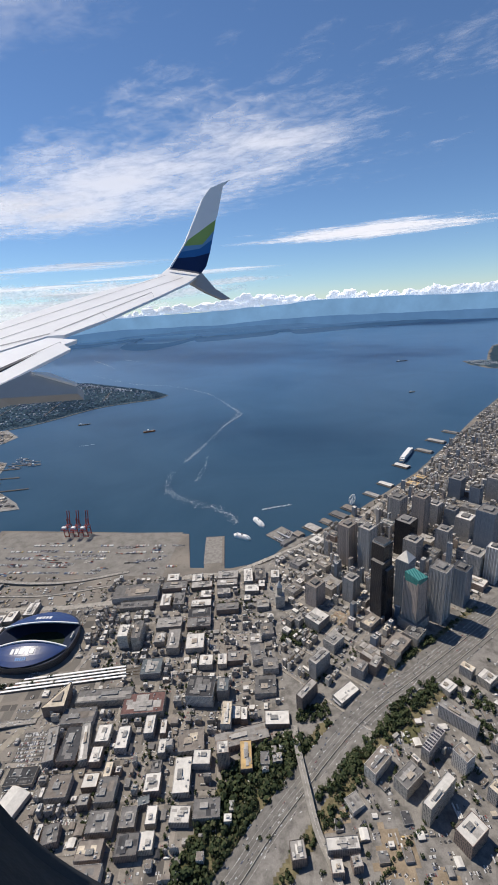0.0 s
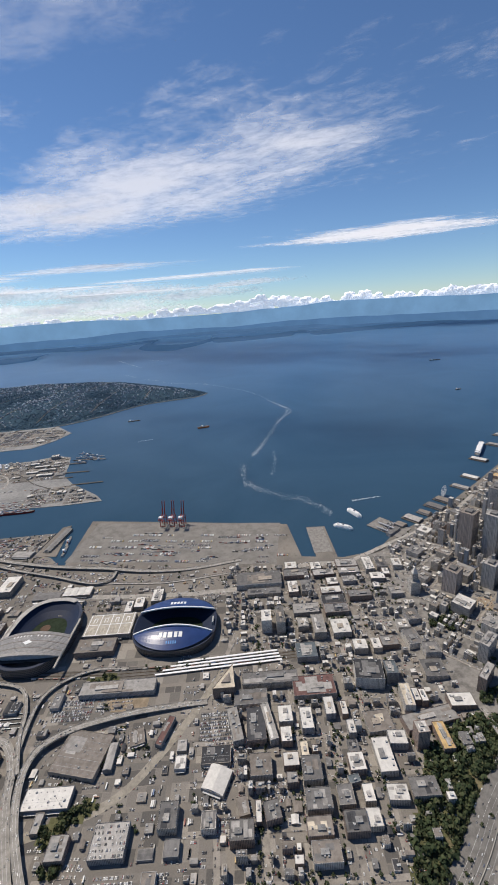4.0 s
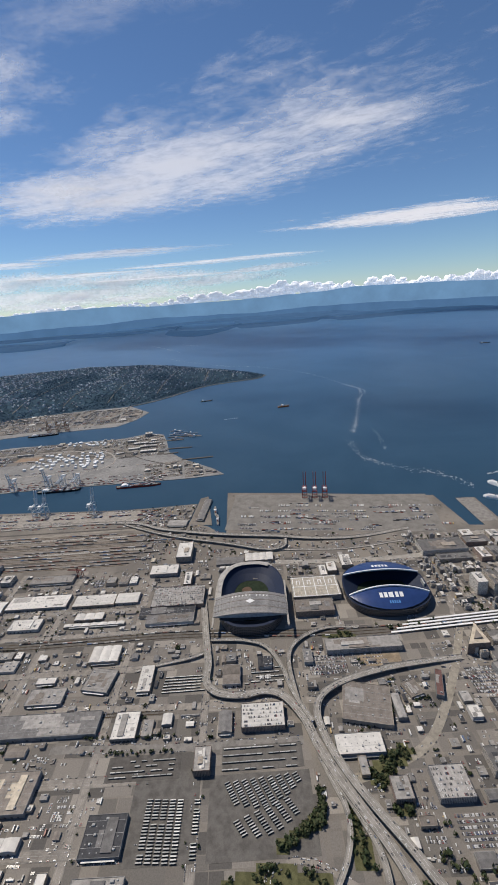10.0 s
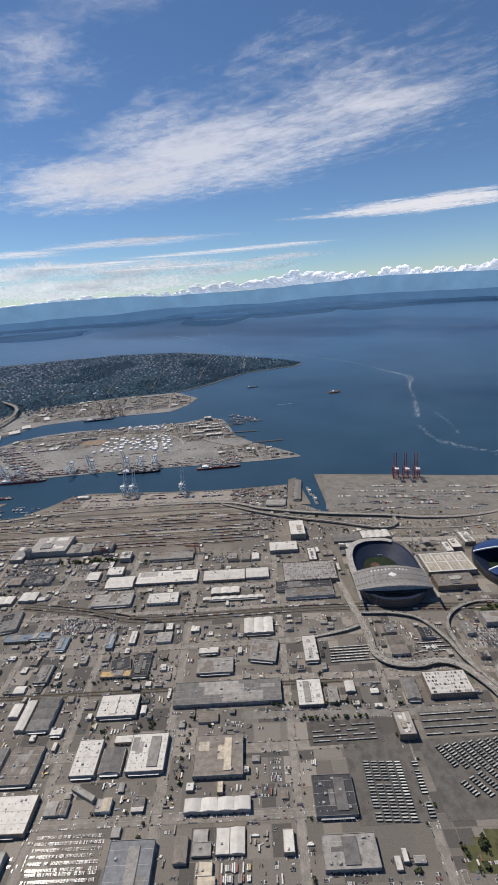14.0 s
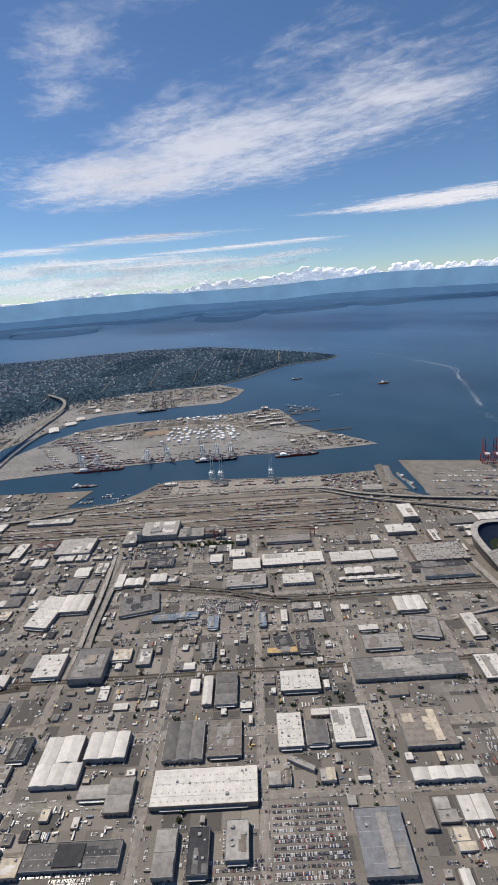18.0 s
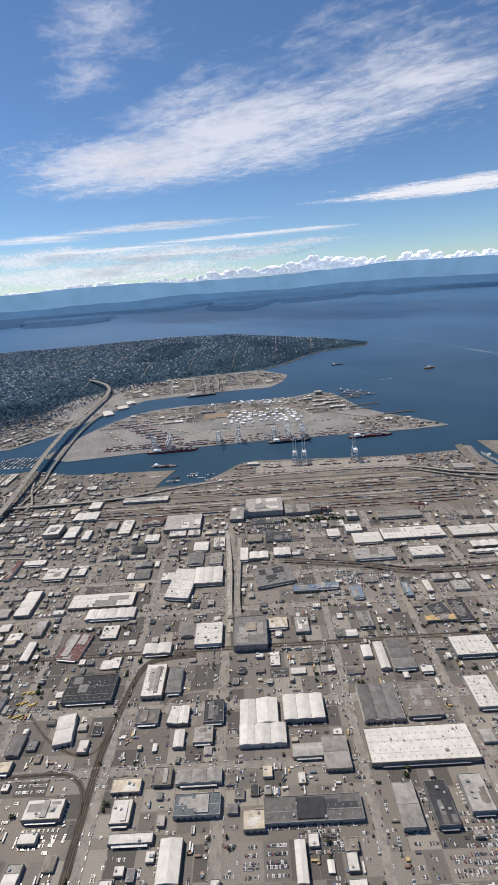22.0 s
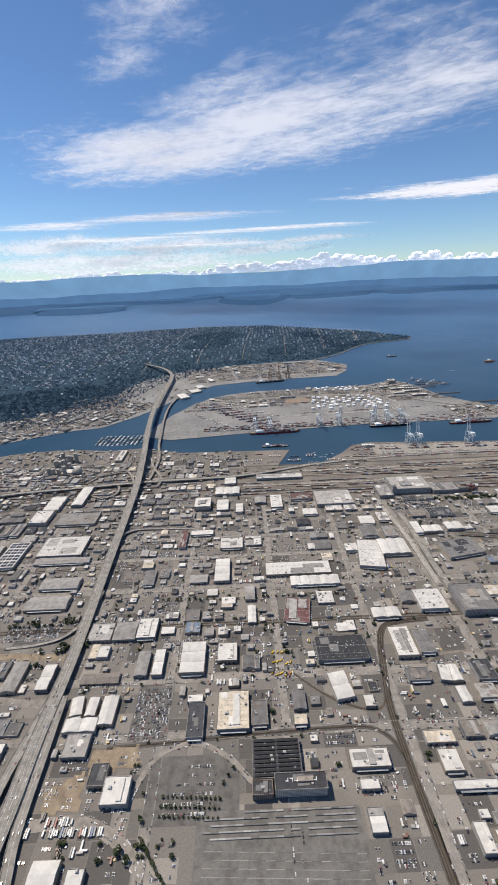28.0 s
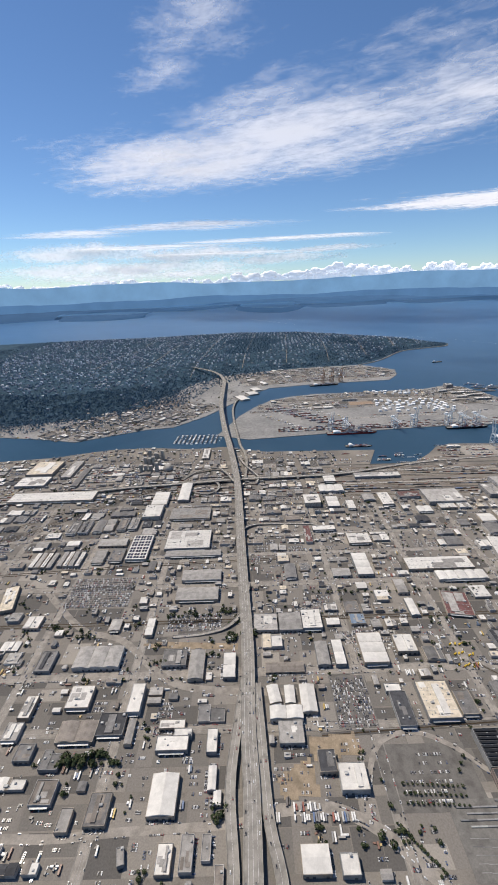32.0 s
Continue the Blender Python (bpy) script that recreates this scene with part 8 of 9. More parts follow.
for x, y, ln, wd, sh in ((28, 420, 12, 12, "b"), (46, 433, 22, 14, "g"), (64, 446, 16, 10, "b"), (82, 461, 24, 13, "m"), (99, 476, 24, 13, "b"), (135, 512, 24, 10, "g"), (162, 543, 24, 11, "w"), (205, 608, 26, 13, "w"),
                         (262, 668, 30, 12, "g"), (300, 715, 34, 14, "g"), (345, 760, 30, 10, "m"), (14, 417, 40, 26, "")):
    pier(x, y, 132, ln, wd, sh, "timber pier with a long gabled shed" if sh else "broad concrete ferry dock")
for x, y, r_, ln in ((-450, 644, 5, 48), (-457, 620, 12, 24), (-408, 592, 9, 50), (-468, 688, 5, 36), (-452, 708, 3, 60)):
    pier(x, y, r_, ln, 3.5, "", "narrow finger pier with dark piles")
lot(-67, 398, 19, 52, 4, CONCRETE_DARK, "bare concrete pier deck", 0.12)

e = thing("ferry_terminal", 16, 405, 1.0, 42, "grey ferry terminal building on a broad dock", "building")
part("wall", walls_mesh(20, 5, 2.4, 0.2, WALL_MID[2]), e)
part("roof", roof_mesh(20, 5, 2.4, 0, TONES["m"][1]), e)
part("walkway", box("walkway", 2, 22, 0.5, METAL), e, "raised covered walkway", Matrix.Translation((5, 12, 1.8)))
part("walkway", box("walkway", 2, 16, 0.5, METAL), e, "raised covered walkway", Matrix.Translation((-5, 10, 1.8)))
for k in range(4):
    park(8 + 4 * k, 410 + 4.5 * k, 10, 8, 132, 0.7, aisle=1.2, z=1.02)
wheel = thing("ferris_wheel", 104, 489, 0.8, 42, "large white ferris wheel at the end of a pier", "ferris wheel")
for o in (-0.6, 0.6):
    rim = [Vector((6.1 * math.cos(q), o, 7.2 + 6.1 * math.sin(q))) for q in np.linspace(0, 2 * np.pi, 37)]
    v, f = [], []
    for q in np.linspace(0, 2 * np.pi, 36, endpoint=False):
        for r_ in (6.0, 6.3):
            for dy in (-0.1, 0.1):
                v.append((r_ * math.cos(q), o + dy, 7.2 + r_ * math.sin(q)))
    for i in range(36):
        a, c_ = 4 * i, 4 * ((i + 1) % 36)
        f += [(a, a + 1, c_ + 1, c_), (a + 2, c_ + 2, c_ + 3, a + 3), (a, c_, c_ + 2, a + 2), (a + 1, a + 3, c_ + 3, c_ + 1)]
    part("rim", mesh_of("rim", v, f, WHITE), wheel)
spoke = box("spoke", 0.12, 0.12, 6.1, WHITE)
cabin = box("cabin", 0.6, 0.9, 0.7, WHITE)
for k in range(20):
    q = 18 * k
    part("spoke", spoke, wheel, "", Matrix.Translation((0, 0, 7.2)) @ pose(0, 0, 0, 0, q, 0))
    part("cabin", cabin, wheel, "", Matrix.Translation((6.5 * math.sin(radians(q)), 0, 7.2 + 6.5 * math.cos(radians(q)) - 0.35)))
for i in (-1, 1):
    for o in (-1.2, 1.2):
        part("leg", box("leg", 0.4, 0.4, 7.8, WHITE), wheel, "", Matrix.Translation((i * 2.6, o, -0.2)) @ pose(0, 0, 0, 0, -i * 20, 0))

# tanks and silos
road([(-838, 632), (-770, 640), (-674, 652), (-610, 651), (-575, 641), (-550, 612), (-545, 585), (-560, 564), (-594, 554), (-660, 548), (-740, 538)], 3.0, CONCRETE, 0.05, 0.1, name="yard_road", label="pale loop road round the tank farm")
road([(-840, 640), (-770, 648), (-674, 660), (-600, 665), (-545, 640), (-500, 600), (-440, 565)], 2.2, ASPHALT_DARK, 0.04, 0.1, name="yard_road", label="dark service road across the island")
lot(-704, 622, 40, 18, 6, mat("bare_soil", (0.36, 0.27, 0.20), 0.95), "bare brown soil on the port island", 0.06)
for x, y, w_, d_, r_ in ((-522, 722, 13, 11, 10), (-524, 676, 26, 8, 8), (-506, 658, 30, 7, 8), (-499, 634, 27, 9, 8), (-528, 648, 20, 6, 8), (-545, 690, 16, 7, 8), (-405, 560, 9, 6, 8), (-720, 640, 26, 4.5, 6), (-540, 705, 9, 6, 8)):
    b(x, y, w_, d_, 6 if x == -522 else 2.6, "w", r_)
for k in range(230):
    x, y = (-684 + rng.random() * 122, 572 + rng.random() * 68) if k % 4 else (-668 + rng.random() * 76, 676 + rng.random() * 22)
    if inside(x, y, HARBOR) and is_free(x, y, 6, 6, 0):
        r_ = rng.uniform(2.0, 3.9)
        e = thing("storage_tank", x, y, 0.55, 0, "round white oil storage tank", "tank", "storage tanks")
        part("shell", cyl("shell", r_, r_, 2.4, WHITE, 20, False), e)
        part("roof", cyl("roof", r_, 0.1, 0.4, WHITE, 20, False), e, "", Matrix.Translation((0, 0, 2.4)))
        mark(x, y, 2 * r_, 2 * r_, 0)
for k in range(12):
    x, y = -1000 + (k % 4) * 5 + rng.uniform(-2, 2), 352 + (k // 4) * 18
    e = thing("cement_silo", x, y, 0.6, 0, "tall pale concrete silo at the cement works", "silo", "cement silos")
    part("shell", cyl("shell", 2.2, 2.2, rng.uniform(7, 13), CONCRETE, 14), e)
    mark(x, y, 5, 5, 0)
e = thing("dome_store", -972, 358, 0.6, 0, "pale round domed storage building", "dome", "")
part("dome", ring("dome", 0, 0, [(5.5 * math.cos(q), 5.5 * math.cos(q), 1 + 5.5 * math.sin(q)) for q in np.linspace(0, 1.57, 8)], CONCRETE, 24), e)
scatter(1500, -1300, -590, 450, 960, lambda x, y: inside(x, y, TERMINAL) and edge_distance(x, y, TERMINAL) > 4 and (x < -880 or rng.random() < 0.4), 11)

fill(-650, 590, 8, [-250, -200, -150, -100, -50, 0, 50, 100, 150, 200, 260], [-95, -60, -30, 0, 30, 60, 95, 130], lambda x, y: rng.uniform(1.2, 2.2), 0.14,
     lambda x, y: inside(x, y, HARBOR) and edge_distance(x, y, HARBOR) > 7 and y > 600 + (x + 650) * 0.1, (6, 16), "wwwgggmy", bits=False)
fill(-420, 540, 12, [-60, -30, 0, 30, 60], [-30, -15, 0, 15, 30, 50], lambda x, y: rng.uniform(1.2, 2.4), 0.22, lambda x, y: inside(x, y, HARBOR) and edge_distance(x, y, HARBOR) > 4, (4, 11), "wwwggmby", bits=False)
fill(-380, 400, 4, [-60, -40, -20, 0], [-14, 0, 14, 28, 40], lambda x, y: rng.uniform(1.4, 3), 0.6, lambda x, y: inside(x, y, MAINLAND) and edge_distance(x, y, MAINLAND) > 3, (4, 9), "wwggmmb")
fill(-700, 345, 3.5, [-90, -60, -30, 0, 30, 60], [0, 12, 24, 36], lambda x, y: rng.uniform(1.2, 2.2), 0.35, lambda x, y: inside(x, y, MAINLAND) and edge_distance(x, y, MAINLAND) > 3, (4, 11), "wwwggmby")
fill(-560, 668, 8, [-40, 0, 40, 80, 110], [-30, -10, 10, 30, 50], lambda x, y: rng.uniform(1.6, 2.8), 0.35, lambda x, y: inside(x, y, HARBOR) and edge_distance(x, y, HARBOR) > 6, (8, 18), "wwwg")
fill(-780, 850, 12, [-150, -100, -50, 0, 50, 100, 150, 200], [-60, -20, 20, 60, 100], lambda x, y: rng.uniform(1.4, 2.4), 0.16, lambda x, y: inside(x, y, TERMINAL) and edge_distance(x, y, TERMINAL) > 8, (8, 20), "wggb", bits=False)
fill(-1020, 560, 60, [-160, -110, -60, -10, 40, 90], [-40, -10, 20, 60, 110], lambda x, y: rng.uniform(1.4, 2.6), 0.5, lambda x, y: inside(x, y, TERMINAL) and edge_distance(x, y, TERMINAL) > 4, (7, 16), "wwggmb")
for x, y, w_, d_ in ((-908, 664, 17, 30), (-892, 698, 20, 20), (-886, 728, 16, 22), (-872, 782, 10, 24)):
    e = thing("warehouse", x, y, 0.5, 30, "long white warehouse roof by the water", "building", "buildings of the town")
    part("wall", walls_mesh(w_, d_, 2.2, 0, WALL_PLAIN[0]), e)
    part("roof", roof_mesh(w_, d_, 2.2, 1.0, TONES["w"][1]), e)

# black ribs and plain sign bars on the large dark plant
plant = thing("roof_ribs", -751, 60, 3.66, 3.5, "black raised ribs across a dark factory roof", "roof ribs")
for k in range(9):
    part("rib", box("rib", 9.4, 1.0, 0.5, BLACK), plant, "", Matrix.Translation((-5.2, -7 + 1.75 * k, 0)))
    part("rib", box("rib", 9.4, 1.0, 0.5, BLACK), plant, "", Matrix.Translation((5.2, -7 + 1.75 * k, 0)))
# Plain bars stand in for unreadable pale lettering on the roof.
sign = thing("roof_sign_bars", -741, 50, 5.72, 3.5, "plain pale bars in place of roof writing", "roof pipes")
for k in range(7):
    part("bar", box("bar", 1.1, 0.3, 0.15, WHITE), sign, "", Matrix.Translation((-6 + 2.0 * k, 0.9 * (k % 2), 0)))
    part("bar", box("bar", 0.25, 1.6, 0.15, WHITE), sign, "", Matrix.Translation((-5.4 + 2.0 * k, 0.4, 0)))

# ---- wakes and foam ----
FOAM = mat("sea_foam", (0.75, 0.78, 0.80), 0.9, 0.2, 1.0)


def foam(name, pts, width, count, size, label, seed):
    r_ = random.Random(seed)
    line = curve_points([(x, y, 0) for x, y in pts], 20)
    rows = []
    for _ in range(count):
        k = r_.randrange(len(line) - 1)
        q = line[k].lerp(line[k + 1], r_.random())
        t = line[k + 1] - line[k]
        s_ = size * r_.uniform(0.3, 1.2)
        rows.append((q.x + r_.gauss(0, width), q.y + r_.gauss(0, width * 1.4), 0.0, s_ * 3.0, s_ * 0.7, 0.03, math.degrees(math.atan2(t.y, t.x)) + r_.uniform(-50, 50)))
    tagged(new(name, boxes(name, rows, FOAM)), label, "foam", "", "stuff")


foam("foam_line", [(-318, 1455), (-178, 1280), (-100, 1100), (-70, 1010), (-92, 908), (-125, 764), (-146, 683)], 2.2, 640, 0.9, "broken white tide line on the bay", 1)
foam("foam_line", [(-92, 1080), (-60, 1000), (-85, 930), (-100, 880)], 1.4, 220, 0.9, "broken white tide line on the bay", 5)
foam("foam_line", [(-163, 640), (-156, 569), (-140, 546), (-118, 524), (-82, 505), (-58, 481), (-43, 456)], 3, 260, 0.75, "broken white tide line on the bay", 2)
foam("foam_line", [(-110, 700), (-108, 649), (-116, 586)], 2, 80, 0.6, "thin white tide line on the bay", 3)
foam("boat_wake", [(-13, 488), (25, 498)], 0.5, 90, 0.8, "white wake behind a boat", 4)
foam("boat_wake", [(-391, 805), (-360, 815)], 0.5, 50, 0.9, "white wake behind a boat", 6)
foam("boat_wake", [(-1010, 2504), (-880, 2300), (-743, 2073)], 2, 160, 2.4, "long white wake of a ferry", 7)
foam("boat_wake", [(-804, 2436), (-750, 2380), (-693, 2317)], 1.2, 60, 2.4, "short white wake far out on the sound", 12)
foam("foam_line", [(-760, 1850), (-500, 1560), (-318, 1455)], 4, 110, 2.0, "thin white tide line on the sound", 9)

# ---- woods and houses across the bay ----
r2 = random.Random(9)
houses, woods = [], []
FOREST = [(-1420, 470), (-1260, 500), (-1183, 532), (-1105, 588), (-1062, 616), (-1030, 650), (-1010, 720), (-1060, 745), (-1115, 724), (-1160, 672), (-1237, 640), (-1420, 640)]


def housed(x, y):
    return not inside(x, y, FOREST) and edge_distance(x, y, PENINSULA) > (58 if x < -940 else 40) and noise.noise(Vector((x * 0.006, y * 0.006, 7))) + 0.25 * smooth(-900, -1100, x) > -0.2


while len(houses) < 5200:
    x, y = r2.uniform(-1600, -320), r2.uniform(560, 1650)
    if inside(x, y, PENINSULA) and edge_distance(x, y, PENINSULA) > 12 and (housed(x, y) or r2.random() < 0.06):
        s_ = r2.uniform(1.7, 3.6)
        x = round(x / 11) * 11 + r2.uniform(-2, 2)
        houses.append((x, y, wooded(x, y) - 0.5, s_ * 1.3, s_, r2.uniform(2.7, 4.0), 3 + r2.uniform(-4, 4)))
tagged(new("hillside_houses", boxes("hillside_houses", houses, HOUSE_PAINT)), "many small pale houses among trees", "houses", "", "stuff")
while len(woods) < 40000:
    x, y = r2.uniform(-1700, -300), r2.uniform(500, 1680)
    if inside(x, y, PENINSULA) and edge_distance(x, y, PENINSULA) > 5:
        if not housed(x, y):
            woods.append((x, y, wooded(x, y) - 0.9, r2.uniform(1.4, 2.5)))
        elif r2.random() < 0.7:
            woods.append((x, y, wooded(x, y) - 0.7, r2.uniform(0.9, 1.8)))
WOOD_ROWS = woods
for _ in range(5200):
    x, y = r2.uniform(-1420, -1010), r2.uniform(470, 750)
    if inside(x, y, FOREST):
        WOOD_ROWS.append((x, y, max(0.5, wooded(x, y) - 0.8), r2.uniform(1.4, 2.6)))
for _ in range(7000):
    x, y = r2.uniform(-1400, -860), r2.uniform(440, 900)
    if inside(x, y, TERMINAL) and not inside(x, y, PENINSULA) and edge_distance(x, y, PENINSULA) < 52 and (y > 600 or r2.random() < 0.7):
        WOOD_ROWS.append((x, y, 0.5, r2.uniform(1.5, 3.0)))
for k in range(8):
    x = -1250 + 108 * k
    line = [Vector((x + 0.02 * (y - 1000), y, wooded(x, y) + 1.3)) for y in np.arange(700 + abs(k - 7) * 20, 1560, 20) if inside(x, y, PENINSULA) and edge_distance(x, y, PENINSULA) > 40]
    if len(line) > 3:
        tagged(new("hill_street", strip("hill_street", line, 0, 1.6, -2.5, 0, ASPHALT)), "pale straight street up the wooded hill", "road", "", "structure")

beach = curve_points([(-306, 1292, 1.2), (-330, 1242, 1.2), (-402, 1207, 1.2), (-484, 1160, 1.2), (-562, 1046, 1.2), (-600, 1000, 1.2), (-642, 966, 1.2)], 8)
tagged(new("shore_road", strip("shore_road", beach, 0, 4.0, -1.6, 0.0, CONCRETE_DARK)), "pale shore road along the wooded point", "road", "", "structure")

# a wooded hill north of the bay
NORTH = [(760, 1420), (742, 1515), (756, 1610), (842, 1600), (958, 1814), (1070, 2000), (1276, 2203), (1870, 2500), (1970, 1900), (1170, 1450), (930, 1300)]


def north_hill(x, y):
    if not inside(x, y, NORTH):
        return -3
    d_ = edge_distance(x, y, NORTH)
    return 0.7 + 24 * smooth(70, 260, d_) * smooth(1500, 1750, y)


slab("north_ground", NORTH, 0.5, GROUND, "flat marina ground by a wooded hill")
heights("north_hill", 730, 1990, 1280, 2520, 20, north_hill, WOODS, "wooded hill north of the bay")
for _ in range(1300):
    x, y = r2.uniform(770, 1770), r2.uniform(1500, 2400)
    if inside(x, y, NORTH) and north_hill(x, y) > 1.5:
        WOOD_ROWS.append((x, y, north_hill(x, y), r2.uniform(2.5, 5)))
yachts = []
while len(yachts) < 190:
    x, y = r2.uniform(-985, -925), r2.uniform(438, 475)
    if not inside(x, y, HARBOR) and not inside(x, y, TERMINAL):
        x = round(x / 6) * 6 + r2.uniform(-0.6, 0.6)
        yachts.append((x, y, -0.1, r2.uniform(1.6, 3.2), r2.uniform(0.5, 0.9), r2.uniform(0.5, 0.9), r2.uniform(-8, 8)))
tagged(new("moored_boats", boxes("moored_boats", yachts, WHITE)), "rows of small white boats in the waterway", "boats", "", "stuff")
for k in range(10):
    pier(-984 + 6 * k + 1.6, 456, 90, 30, 0.8, "", "narrow floating dock between small boats")
boats = [(r2.uniform(760, 850), r2.uniform(1480, 1600), 0.5, 3, 1, 1.5, 30) for _ in range(260)]
tagged(new("moored_boats", boxes("moored_boats", [q for q in boats if inside(q[0], q[1], NORTH)], WHITE)), "rows of small white boats in a marina", "boats", "", "stuff")

# ---- trees of the mainland ----


def grove(pts, count, lo_, hi_):
    for _ in range(count * 30):
        if count <= 0:
            break
        x = r2.uniform(min(q[0] for q in pts), max(q[0] for q in pts))
        y = r2.uniform(min(q[1] for q in pts), max(q[1] for q in pts))
        if inside(x, y, pts):
            TREES.append((x, y, r2.uniform(lo_, hi_)))
            count -= 1


grove([(-920, 133), (-917, 138), (-880, 143), (-872, 136), (-870, 128), (-874, 128), (-878, 137)], 46, 0.7, 1.2)
grove([(-992, 122), (-958, 114), (-955, 119), (-990, 128)], 26, 0.8, 1.3)


def lay(name, pts, lift, material, label, step=3.0):
    """A sheet of soil or grass laid on the slope."""
    bm = bmesh.new()
    for x in np.arange(min(q[0] for q in pts), max(q[0] for q in pts), step):
        for y in np.arange(min(q[1] for q in pts), max(q[1] for q in pts), step):
            if inside(x + step / 2, y + step / 2, pts):
                bm.faces.new([bm.verts.new((a, c_, gz(a, c_) + lift)) for a, c_ in ((x, y), (x + step, y), (x + step, y + step), (x, y + step))])
    me = bpy.data.meshes.new(name)
    bm.to_mesh(me)
    bm.free()
    me.materials.append(material)
    tagged(new(name, me), label, "ground", "", "structure")


for q, k in (([(-245, 128), (-236, 137), (-226, 143), (-219, 146), (-213, 141), (-226, 133), (-237, 122)], 60), ([(-269, 127), (-265, 118), (-267, 109), (-288, 97), (-290, 101), (-273, 111), (-269, 117)], 110), ([(-320, 84), (-294, 95), (-266, 90), (-270, 78), (-320, 76)], 60),
             ([(-236, 116), (-222, 116), (-224, 112), (-233, 112)], 16), ([(-256, 120), (-249, 108), (-247, 92), (-255, 92)], 24),
             ([(-255, 225), (-233, 226), (-231, 218), (-252, 215)], 12)):
    lay("planted_bank", q, 0.12, GRASS, "dry green bank below the freeway ramps")
    grove(q, k, 0.8, 1.7)
for u in EW[3:]:
    for k in range(12):
        x, y = grid(u + r2.choice((-1, 1)) * 3.2, r2.uniform(-110, 110))
        TREES.append((x, y, r2.uniform(0.5, 1.0)))
for v in NS:
    for k in range(30):
        x, y = grid(r2.uniform(-520, 90), v + r2.choice((-1, 1)) * 3.1)
        TREES.append((x, y, r2.uniform(0.5, 1.0)))
DRY = mat("dry_bank", (0.20, 0.175, 0.105), 0.95, 0.4, 0.4, stains=0.4, spread=0.1)
for q, k in zip(BANKS, (120, 130, 40)):
    lay("planted_bank", q, 0.14, DRY, "dry grassy bank beside the freeway", 1.5)
    grove(q, k, 0.7, 1.7)
BELT = [(-62, 112), (-50, 140), (-34, 168), (-22, 178), (4, 186), (14, 178), (0, 160), (-20, 143), (-36, 124), (-50, 108)]
lay("planted_bank", BELT, 0.08, GRASS, "green bank along the freeway")
grove(BELT, 330, 1.3, 2.6)
grove([(14, 138), (28, 160), (50, 182), (90, 212), (98, 206), (62, 178), (38, 154), (24, 134)], 90, 1.1, 2.2)
grove([(-215, 232), (-160, 238), (-160, 232), (-215, 226)], 14, 0.8, 1.3)
grove([(-75, 268), (-55, 268), (-55, 285), (-75, 285)], 26, 1.0, 1.6)
grove([(-40, 300), (-22, 300), (-22, 330), (-40, 330)], 26, 1.0, 1.6)
grove([(10, 250), (34, 250), (34, 275), (10, 275)], 40, 1.0, 1.8)
grove([(-952, 51), (-927, 53), (-919, 48), (-947, 46)], 60, 0.9, 1.6)
grove([(-877, 35), (-871, 35), (-870, 29), (-877, 29)], 8, 0.9, 1.5)
grove([(-600, 285), (-540, 288), (-540, 293), (-600, 290)], 60, 0.9, 1.5)
grove([(-880, 115), (-862, 118), (-862, 125), (-880, 122)], 30, 0.9, 1.5)
grove([(-235, 60), (-200, 70), (-190, 95), (-215, 100), (-235, 80)], 60, 1.0, 2.0)
for x0, y0, x1, y1, k in ((-400, 148, -345, 150, 22), (-385, 139.5, -345, 141.5, 16), (-260, 143, -195, 175, 26), (-130, 110, -125, 190, 26), (-90, 110, -85, 200, 24), (-64, 130, -60, 200, 20),
                          (-450, 100, -440, 190, 20), (-560, 160, -470, 165, 18), (-920, 100, -880, 108, 20), (30, 110, 100, 160, 60), (60, 90, 140, 130, 60), (-825, 158, -700, 164, 30)):
    for i in range(k):
        t = i / k
        TREES.append((x0 + (x1 - x0) * t + r2.uniform(-1, 1), y0 + (y1 - y0) * t + r2.uniform(-1, 1), r2.uniform(0.7, 1.3)))
for x, y, w_, d_, r_, fl in ((-150, 168, 26, 24, 3, 0.75), (-228, 205, 24, 16, 5, 0.7), (-218, 108, 10, 26, 0, 0.5), (-140, 132, 22, 14, 3, 0.7), (-118, 150, 10, 14, 3, 0.7), (-800, 122, 30, 10, 3.5, 0.6),
                             (-830, 145, 20, 12, 3.5, 0.7), (-905, 70, 8, 16, 3.5, 0.8), (-590, 60, 18, 22, 3.5, 0.6), (-520, 55, 26, 20, 3.5, 0.8),
                             (-540, 210, 46, 14, 3.5, 0.75), (-560, 195, 24, 8, 3.5, 0.8), (-1000, 330, 20, 24, 3.5, 0.7), (-955, 350, 20, 16, 3.5, 0.6), (-175, 300, 14, 26, 2, 0.4), (-185, 240, 10, 8, 0, 0.5)):
    park(x, y, w_, d_, r_, fl)
lay("bare_lot", [(35, 118), (52, 112), (58, 128), (44, 134)], 0.09, DIRT, "bare brown building lot")
for q in ([(42, 135), (53, 130), (52, 121), (38, 121)], [(14, 141), (29, 143), (28, 136), (14, 134)], [(62, 120), (71, 115), (72, 112), (59, 112)], [(42, 270), (54, 263), (56, 280), (44, 282)]):
    lay("bare_lot", q, 0.1, DIRT, "bare brown lot between buildings")
lay("park_lawn", [(60, 175), (76, 188), (83, 183), (70, 172)], 0.1, GRASS, "green roof garden with paths")
